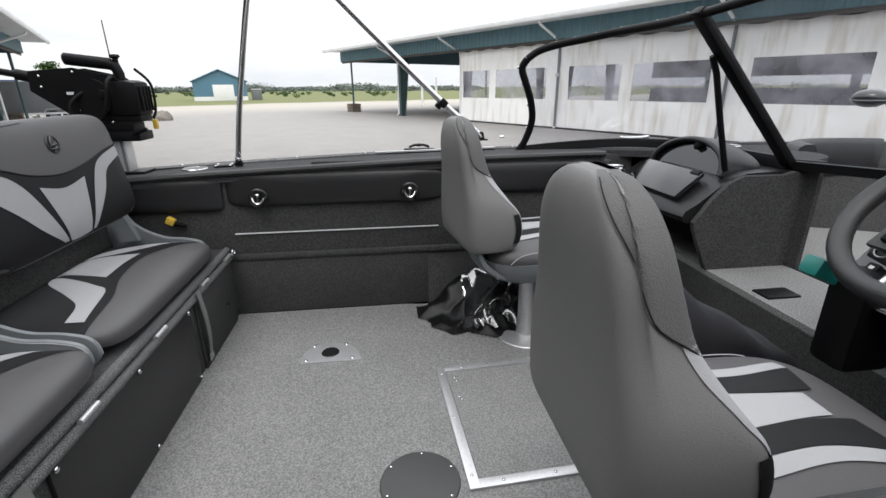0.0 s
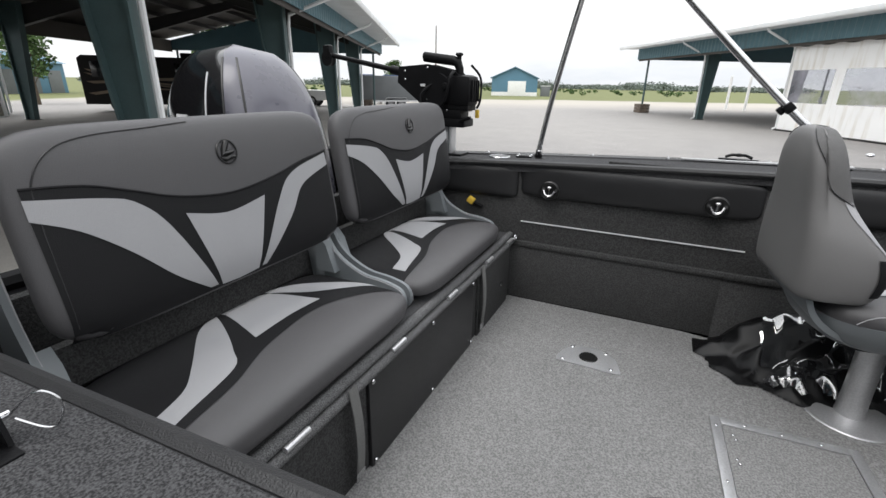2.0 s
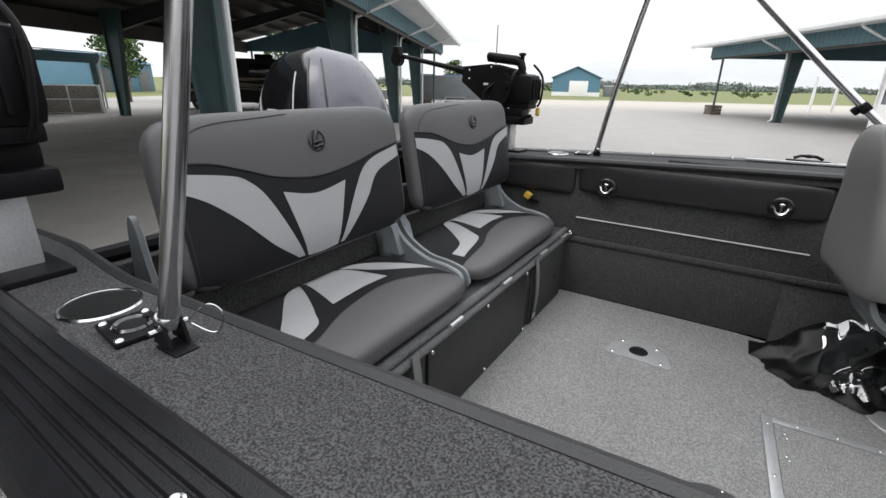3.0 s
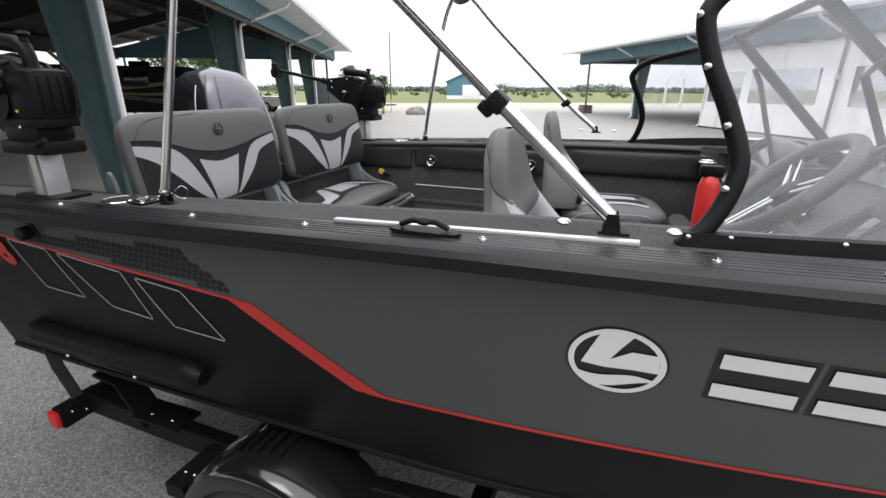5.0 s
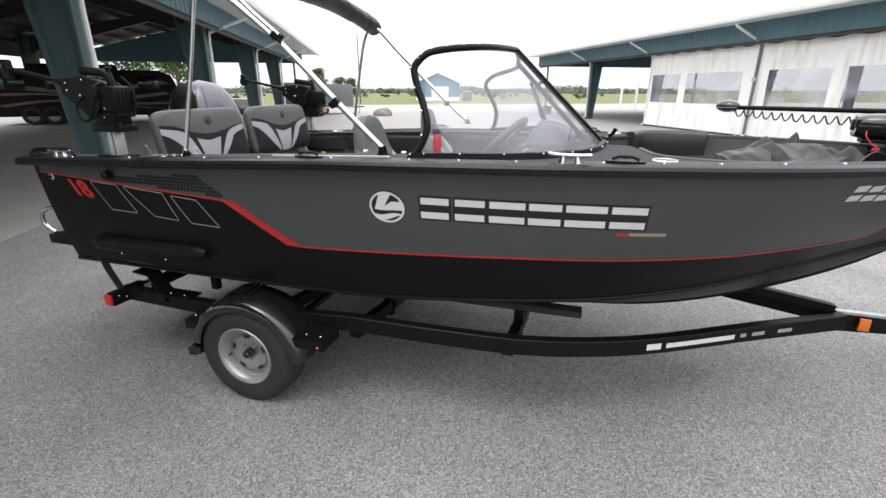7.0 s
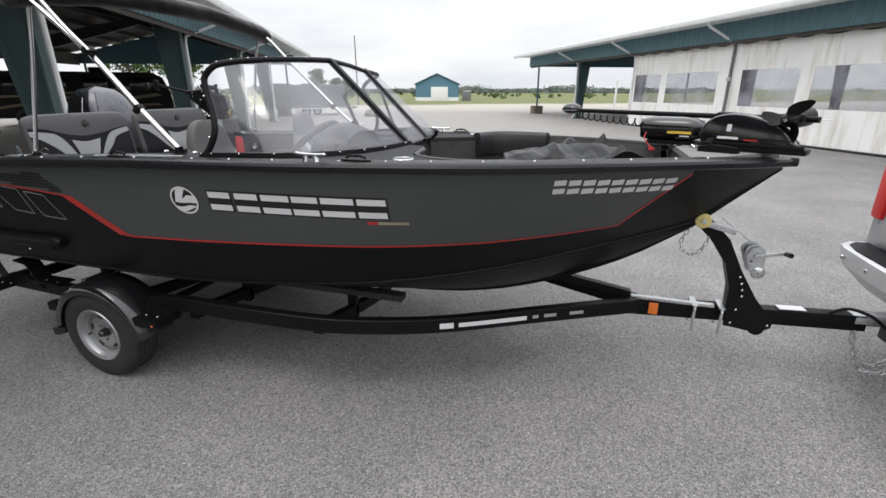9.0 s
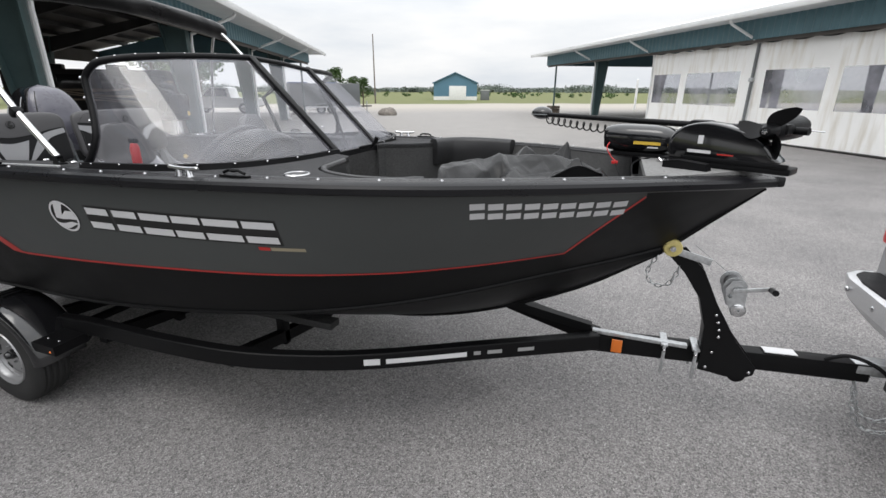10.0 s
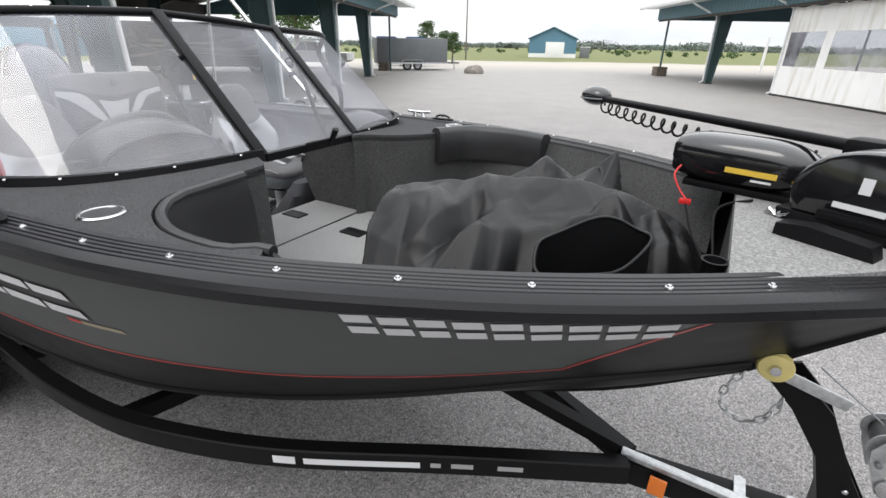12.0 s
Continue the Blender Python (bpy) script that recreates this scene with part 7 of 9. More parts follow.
# ---- windshield ----
def windshield():
    w = thing("windshield", "three-pane clear windshield in a black riveted frame", "windshield")
    base_half = [(1.36, 1.045, 1.497), (1.55, 1.035, 1.502), (1.80, 1.00, 1.506), (2.00, 0.90, 1.508), (2.12, 0.76, 1.508), (2.19, 0.56, 1.508), (2.22, 0.275, 1.508)]
    top_half = [(1.375, 0.925, 1.925), (1.42, 0.91, 1.955), (1.50, 0.86, 1.972), (1.58, 0.78, 1.982), (1.645, 0.66, 1.99), (1.69, 0.46, 1.998), (1.708, 0.275, 2.003)]
    edge = [(1.36, 1.045, 1.497), (1.405, 1.03, 1.545), (1.435, 1.005, 1.635), (1.41, 0.975, 1.725), (1.372, 0.95, 1.81), (1.352, 0.935, 1.885), (1.375, 0.925, 1.925)]

    base_port = [(1.295, 1.125, 1.445), (1.50, 1.10, 1.465), (1.75, 1.05, 1.482), (1.92, 0.95, 1.487), (2.035, 0.80, 1.485), (2.085, 0.61, 1.478), (2.109, 0.379, 1.474)]
    top_port = [(1.285, 0.985, 1.868), (1.33, 0.965, 1.90), (1.40, 0.91, 1.922), (1.48, 0.83, 1.937), (1.55, 0.71, 1.95), (1.612, 0.50, 1.956), (1.632, 0.344, 1.962)]
    edge_port = [(1.295, 1.125, 1.445), (1.33, 1.11, 1.50), (1.352, 1.08, 1.60), (1.33, 1.045, 1.69), (1.292, 1.015, 1.77), (1.268, 1.0, 1.83), (1.285, 0.985, 1.868)]
    for s in (-1, 1):
        b = spline([(x, s * y, z) for x, y, z in (base_half if s < 0 else base_port)], 8)
        t = spline([(x, s * y, z) for x, y, z in (top_half if s < 0 else top_port)], 8)
        e = spline([(x, s * y, z) for x, y, z in (edge if s < 0 else edge_port)], 8)
        n = len(b) - 1

        # the pane: ruled between the sill and the rail, its aft edge follows the curved post
        def pane(u, v):
            i = u * n
            k = min(int(i), n - 1)
            f = i - k
            p = b[k].lerp(b[k + 1], f)
            q = t[k].lerp(t[k + 1], f)
            m = p.lerp(q, v)
            j = v * (len(e) - 1)
            jk = min(int(j), len(e) - 2)
            ee = e[jk].lerp(e[jk + 1], j - jk)
            straight = b[0].lerp(t[0], v)
            fall = (1 - u) ** 3
            return m + (ee - straight) * fall
        g = Geo().grid(pane, 40, 16)
        ob = part("pane", g, CLEAR, w, "clear curved side pane", 60)
        ob.visible_shadow = False
        post = part("aft_post", Geo().tube(e, 0.0165, 12), TRIM_BLACK, w, "black S-curved frame post")
        rail = part("top_rail", Geo().tube(t, 0.016, 10), TRIM_BLACK, w)
        sill = part("sill", Geo().sweep([(p.x, p.y, p.z + 0.008) for p in b], [(-0.012, -0.018), (0.02, -0.018), (0.012, 0.022), (-0.012, 0.022)]), TRIM_BLACK, w, "black sill strip")
        for k in range(3, n, 6):
            for line, up in ((t, 0.016), (b, 0.03)):
                p = line[k]
                part("rivet", Geo().ball((p.x + (0.0 if up < 0.02 else 0.02), p.y + s * 0.010, p.z + up - 0.004), (0.0055, 0.0055, 0.0045), 8, 6), STEEL, rail if up < 0.02 else sill)
        for k in range(4, len(e) - 2, 9):
            out = Vector((-0.012, s * 0.014, 0.004))
            part("rivet", Geo().ball(e[k] + out, (0.007, 0.007, 0.007), 8, 6), STEEL, post)
        st = Geo().box((0, 0, 0), (0.045, 0.03, 0.72), 0.006)
        a, c = b[-1], t[-1]
        o = part("mullion", st, TRIM_BLACK, w, "black slanted mullion")
        o.matrix_basis = Matrix.Translation((a + c) / 2) @ turn_to(c - a).to_4x4()
        prop = Geo().tube([(1.715, s * 0.365, 1.845), (1.748, s * 0.375, 1.79), (1.80, s * 0.385, 1.64), (1.865, s * 0.395, 1.462)] if s > 0 else [(1.87, -0.30, 1.85), (1.82, -0.34, 1.80), (1.93, -0.34, 1.565)], 0.0105, 8)
        part("support_strut", prop, TRIM_BLACK, w, "thin black support strut")
    ctr = Geo().add([(2.218, -0.262, 1.515), (2.104, 0.369, 1.488), (1.636, 0.334, 1.956), (1.712, -0.262, 1.995)], [(0, 1, 2, 3)])
    ob = part("pane", ctr, CLEAR, w, "clear centre pane")
    ob.visible_shadow = False
    part("top_rail", Geo().tube([(1.708, -0.272, 2.003), (1.675, 0.03, 1.988), (1.632, 0.344, 1.962)], 0.014, 10), TRIM_BLACK, w)
    part("sill", Geo().sweep([(2.224, -0.272, 1.506), (2.175, 0.04, 1.495), (2.112, 0.379, 1.478)], [(-0.015, -0.015), (0.015, -0.015), (0.015, 0.015), (-0.015, 0.015)]), TRIM_BLACK, w)
    latch = part("latch", Geo().tube([(2.235, 0.06, 1.51), (2.275, 0.05, 1.545), (2.29, 0.05, 1.575)], [0.008, 0.012, 0.014], 10), TRIM_BLACK, w, "black window latch")
    part("latch_base", Geo().box((2.24, 0.0, 1.522), (0.02, 0.14, 0.02), 0.005), TRIM_BLACK, w)


windshield()


# ---- bimini top, folded ----
def bimini():
    b = thing("bimini_top", "folded bimini top on polished tube bows with a black canvas boot", "canopy")
    for s in (-1, 1):
        pole = [(0.044, -1.008, 1.476), (0.082, -0.98, 1.70), (0.144, -0.948, 2.02), (0.18, -0.935, 2.20), (0.22, -0.94, 2.30)] if s < 0 else [(-0.005, 1.04, 1.462), (0.038, 1.035, 1.70), (0.125, 1.015, 2.08), (0.165, 1.015, 2.22), (0.215, 1.0, 2.30)]
        part("aft_pole", Geo().tube(spline(pole, 5), 0.0118, 16), STEEL, b, "polished steel upright pole")
        strut = [(1.236, -1.066, 1.545), (1.20, -1.065, 1.578), (1.015, -1.057, 1.745), (0.70, -1.02, 2.02), (0.36, -1.0, 2.27), (0.24, -0.99, 2.335)] if s < 0 else [(1.10, 1.062, 1.53), (1.07, 1.062, 1.56), (0.92, 1.06, 1.685), (0.50, 1.03, 2.085), (0.335, 1.0, 2.26), (0.24, 0.99, 2.335)]
        fx, cx_, cz_ = (1.245, 1.015, 1.742) if s < 0 else (1.105, 0.92, 1.685)
        bow = part("main_bow", Geo().tube(spline(strut, 6), 0.0145, 14), STEEL, b, "polished steel main bow")
        part("clamp", Geo().box((cx_, s * 1.057, cz_), (0.036, 0.044, 0.036), 0.008, Matrix.Rotation(radians(43), 3, "Y")), TRIM_BLACK, bow, "black plastic clamp")
        part("clamp_lug", Geo().box((cx_ - 0.022, s * 1.06, cz_ - 0.012), (0.03, 0.024, 0.022), 0.006, Matrix.Rotation(radians(43), 3, "Y")), TRIM_BLACK, bow)
        if s < 0:
            second = [(0.74, -1.05, 2.03), (0.58, -1.03, 2.15), (0.40, -1.0, 2.30)]
            part("second_bow", Geo().tube(spline(second, 5), 0.010, 10), STEEL, b)
            part("clip", Geo().box((0.72, -1.035, 2.03), (0.035, 0.06, 0.035), 0.008, Matrix.Rotation(radians(43), 3, "Y")), TRIM_BLACK, bow)
        px, py, pz = (0.044, -1.008, 0.0) if s < 0 else (-0.006, 1.04, -0.026)
        foot = part("foot_bracket", Geo().box((px + 0.012, py, 1.451 + pz), (0.044, 0.028, 0.006), 0.003), TRIM_BLACK, b, "black deck hinge bracket")
        for o in (-0.0105, 0.0105):
            part("ear", Geo().prism([(-0.016, 0.0), (0.018, 0.0), (0.008, 0.03), (-0.008, 0.03)], 0.004, Matrix(((1, 0, 0, px), (0, 0, -1, py + o + 0.003), (0, 1, 0, 1.455 + pz), (0, 0, 0, 1)))), TRIM_BLACK, foot)
        part("hinge_pin", Geo().tube([(px, py - 0.022, 1.475 + pz), (px, py + 0.022, 1.475 + pz)], 0.003, 8), STEEL, foot)
        part("collar", Geo().lathe([(0.0132, 0), (0.0132, 0.007), (0.012, 0.009)], 20, Matrix.Translation((px, py, 1.482 + pz)) @ Matrix.Rotation(radians(8), 4, "Y")), STEEL, b)
        f2 = part("foot_bracket", Geo().box((fx, s * 1.066, along(SHEER_Z, 1.245) + 0.018), (0.056, 0.034, 0.007), 0.003), TRIM_BLACK, b)
        for o in (-0.015, 0.015):
            part("ear", Geo().prism([(-0.017, 0.0), (0.017, 0.0), (0.009, 0.034), (-0.009, 0.034)], 0.005, Matrix(((1, 0, 0, fx - 0.005), (0, 0, -1, s * 1.066 + o + 0.003), (0, 1, 0, along(SHEER_Z, 1.245) + 0.02), (0, 0, 0, 1)))), TRIM_BLACK, f2)
        for dx in (-0.09, 0.10):
            part("thumb_screw", Geo().ball((fx + dx, s * 1.07, along(SHEER_Z, 1.245) + 0.03), (0.014, 0.014, 0.007), 12, 6), STEEL, f2)
        lan = Geo().tube(spline([(px + 0.008, s * 0.988, 1.478), (px + 0.024, s * 0.972, 1.496), (px + 0.036, s * 0.962, 1.484), (px + 0.033, s * 0.966, 1.463), (px + 0.024, s * 0.974, 1.46), (px + 0.008, s * 0.986, 1.472)], 6), 0.0009, 6)
        part("lanyard", lan, STEEL, b, "thin steel pin lanyard")
    pts = [(0.235, -1.06, 2.31), (0.235, -0.95, 2.335), (0.22, -0.5, 2.40), (0.22, 0, 2.42), (0.22, 0.5, 2.40), (0.235, 0.95, 2.335), (0.235, 1.06, 2.31)]
    line = spline(pts, 14)
    boot = Geo()
    seg = 20
    verts, faces = [], []
    for i, p in enumerate(line):
        end = min(i, len(line) - 1 - i)
        r0 = 0.062 * (1.0 if end > 3 else 0.45 + 0.18 * end)
        for k in range(seg):
            a = 2 * math.pi * k / seg
            r = r0 * (1 + 0.10 * noise.noise(Vector((p.y * 4, math.cos(a) * 1.2, math.sin(a) * 1.2))) + 0.025 * math.sin(p.y * 31 + 3 * math.sin(p.y * 7) + 2 * a))
            verts.append((p.x + 1.25 * r * math.cos(a), p.y, p.z + r * math.sin(a)))
    for i in range(len(line) - 1):
        for k in range(seg):
            a, c = i * seg + k, i * seg + (k + 1) % seg
            faces.append((a, c, c + seg, a + seg))
    faces += [tuple(range(seg))[::-1], tuple((len(line) - 1) * seg + k for k in range(seg))]
    boot.add(verts, faces)
    part("canvas_boot", boot, CANVAS, b, "rolled black canvas boot")


bimini()


# ---- outboard and downriggers ----
def outboard():
    at = Matrix.Translation((-0.86, 0.175, 1.11))
    m = thing("outboard_motor", "large outboard motor with a grey cowl front and black aft shroud", "outboard motor", at)
    GREY_COWL = material("grey_lavender_cowl", (0.095, 0.093, 0.115), 0.28, stain=0.2, stain_scale=5, coat=0.2)

    def skin(u, v):
        a = 2 * math.pi * u
        z = 0.76 * v
        fl = (1 - v ** 3.4) ** (1 / 2.6) if v < 1 else 0.0
        low = 0.82 + 0.18 * min(1.0, v / 0.25)
        c, s = math.cos(a), math.sin(a)
        r = (abs(c) ** 2.6 + abs(s) ** 2.6) ** (-1 / 2.6)
        return Vector((0.29 * low * fl * r * c - 0.02 - 0.05 * v, 0.255 * low * fl * r * s, z))
    front, aft = Geo(), Geo()
    n = 72
    for rng_, g in (((-12, 12), front), ((12, 60), aft)):
        k0, k1 = rng_
        g.grid(lambda uu, v: skin((k0 + (k1 - k0) * uu) / n, v), k1 - k0, 26)
    part("cowl_front", front, GREY_COWL, m, "smooth grey cowl front")
    part("cowl_aft", aft, GLOSS_BLACK, m, "gloss black aft shroud")
    for k in (-12, -9, 9, 12):
        seam = Geo().tube([skin(k / n, 0.02 + 0.96 * j / 20) for j in range(20)], 0.004, 6)
        part("cowl_seam", seam, DECAL_BLACK, m)
    # lettering on the shroud: plain bars
    for s in (-1, 1):
        stripe = Geo().tube([skin(s * 15.0 / n, 0.25 + 0.62 * j / 16) * 1.002 for j in range(17)], 0.0028, 6)
        part("trim_line", stripe, PAINT_WHITE, m, "thin white trim line")
        for j in range(5):
            k = s * 18.5
            g = Geo().grid(lambda uu, v: skin((k + s * 2.6 * uu) / n, 0.30 + 0.085 * j + 0.055 * v) + Vector((-0.003, s * 0.004, 0)), 3, 2)
            part("letter_bar", g, PAINT_WHITE, m)
    part("leg", Geo().box((-0.10, 0, -0.30), (0.26, 0.14, 0.62), 0.05), TRIM_BLACK, m)
    part("bracket", Geo().box((0.10, 0, -0.10), (0.16, 0.30, 0.40), 0.03), TRIM_BLACK, m)
    part("gear_case", Geo().tube([(-0.5, 0, -0.62), (-0.3, 0, -0.63), (0.02, 0, -0.62), (0.12, 0, -0.60)], [0.04, 0.07, 0.065, 0.02], 16), TRIM_BLACK, m)


outboard()


def downrigger(s):
    r = thing("downrigger", "black electric downrigger with a boom on an aluminium post", "downrigger", Matrix.Translation(port(-0.445, s * 1.01, 0)) @ Matrix.Diagonal((0.9, 0.88, 1, 1)), "downriggers")
    zd = along(SHEER_Z, -0.46)
    z0 = zd
    post = part("post", Geo().box((0, 0, z0 + 0.075), (0.08, 0.075, 0.15), 0.008), ALU, r, "square aluminium post")
    for o in (-0.025, 0.025):
        part("groove", Geo().box((o, -0.0385, z0 + 0.075), (0.012, 0.003, 0.15)), DULL_GREY, post)
    part("foot", Geo().box((0, 0, z0 + 0.008), (0.22, 0.12, 0.016), 0.004), TRIM_BLACK, r)
    part("swivel_base", Geo().box((0.02, 0, z0 + 0.165), (0.22, 0.14, 0.04), 0.01), TRIM_BLACK, r)
    part("swivel_top", Geo().box((0.02, 0, z0 + 0.205), (0.17, 0.12, 0.045), 0.012), TRIM_BLACK, r)
    part("lever", Geo().tube([(0.10, -0.07, z0 + 0.175), (0.17, -0.08, z0 + 0.195)], 0.008, 8), TRIM_BLACK, r)
    outline = [(-0.28, 1.85), (-0.10, 1.862), (0.06, 1.83), (0.10, 1.80), (0.13, 1.70), (0.08, 1.635), (-0.08, 1.635), (-0.29, 1.775)]
    dz = 0.0
    for y in (-0.055, 0.045):
        pl = part("side_plate", Geo().prism([(x, z + dz) for x, z in outline], 0.010, Matrix(((1, 0, 0, 0), (0, 0, -1, y + 0.01), (0, 1, 0, 0), (0, 0, 0, 1)))), TRIM_BLACK, r, "black side plate")
        for x, z in ((-0.24, 1.83), (-0.24, 1.79), (-0.1, 1.845), (-0.1, 1.70), (0.05, 1.80), (0.02, 1.65)):
            part("bolt", Geo().ball((x, y + (-0.002 if y < 0 else 0.012), z), (0.006, 0.004, 0.006), 8, 6), STEEL, pl)
    part("housing", Geo().prism([(x * 0.94, 1.74 + (z - 1.74) * 0.93) for x, z in outline], 0.09, Matrix(((1, 0, 0, 0), (0, 0, -1, 0.045), (0, 1, 0, 0), (0, 0, 0, 1)))), TRIM_BLACK, r)
    part("badge_bar", Geo().box((-0.10, -0.058, 1.765), (0.085, 0.003, 0.011)), PAINT_WHITE, r)
    motor = Geo().box((0.085, 0.0, 1.742), (0.15, 0.15, 0.145), 0.035)
    motor.box((0.085, 0.0, 1.665), (0.12, 0.12, 0.03), 0.008)
    part("motor_case", motor, TRIM_BLACK, r, "black moulded motor case")
    for k in range(4):
        part("cooling_rib", Geo().box((0.162, -0.045 + 0.03 * k, 1.742), (0.008, 0.010, 0.10), 0.003), TRIM_BLACK, r)
    drum = Geo().lathe([(0.0, -0.012), (0.075, -0.012), (0.07, -0.004), (0.07, 0.004), (0.075, 0.012), (0.0, 0.012)], 28, Matrix.Translation((-0.03, -0.068, 1.745)) @ Matrix.Rotation(radians(90), 4, "X"))
    part("line_reel", drum, TRIM_BLACK, r, "black line reel")
    part("hand_knob", Geo().lathe([(0.0, 0.03), (0.016, 0.028), (0.019, 0.0)], 14, Matrix.Translation((0.02, -0.08, 1.76)) @ Matrix.Rotation(radians(90), 4, "X")), TRIM_BLACK, r)
    boom = part("boom", Geo().tube([(-0.22, 0, 1.815), (-0.34, 0, 1.835), (-0.79, 0, 1.91)], [0.018, 0.014, 0.012], 12), TRIM_BLACK, r, "black boom")
    part("boom_socket", Geo().tube([(-0.26, 0, 1.82), (-0.36, 0, 1.838)], 0.022, 12), TRIM_BLACK, boom)
    pul = Geo().lathe([(0.0, -0.02), (0.04, -0.02), (0.034, 0.0), (0.04, 0.02), (0.0, 0.02)], 20, Matrix.Translation((-0.805, 0, 1.893)) @ Matrix.Rotation(radians(90), 4, "X"))
    pul.box((-0.805, 0, 1.925), (0.05, 0.05, 0.07), 0.012)
    part("pulley_head", pul, TRIM_BLACK, boom, "black pulley head")
    part("rod_tube", Geo().tube([(-0.15, 0.0, 1.897), (-0.145, 0.0, 1.897), (0.03, 0, 1.878), (0.055, 0, 1.868), (0.066, 0, 1.84), (0.068, 0, 1.77)], [0.02, 0.024, 0.024, 0.024, 0.022, 0.02], 14), TRIM_BLACK, r, "black rod holder tube")
    part("cap_knob", Geo().lathe([(0.0, 0.03), (0.018, 0.028), (0.022, 0.02), (0.012, 0.012), (0.012, 0.0)], 16, Matrix.Translation((0.062, 0, 1.885))), TRIM_BLACK, r)
    part("cable", Geo().tube(spline([(0.06, -0.06, 1.83), (0.06, -0.115, 1.80), (0.035, -0.125, 1.70), (-0.03, -0.12, 1.635), (-0.10, -0.115, 1.65), (-0.115, -0.105, 1.72), (-0.06, -0.07, 1.775)], 6), 0.0075, 8), TRIM_BLACK, r, "black looping cable")
    part("cable", Geo().tube(spline([(0.12, 0.03, 1.86), (0.17, 0.05, 1.80), (0.175, 0.04, 1.70), (0.16, 0.03, 1.66)], 6), 0.006, 8), TRIM_BLACK, r)
    if s > 0:
        part("plug_cap", Geo().box((0.165, 0.03, 1.635), (0.02, 0.02, 0.04), 0.004), YELLOW, r, "yellow plug cap")
    else:
        part("plug_cap", Geo().lathe([(0, 0.004), (0.007, 0.004), (0.008, 0)], 10, Matrix.Translation((0.06, -0.07, 1.70)) @ Matrix.Rotation(radians(90), 4, "X")), YELLOW, r, "small brass plug cap")


downrigger(1)
downrigger(-1)


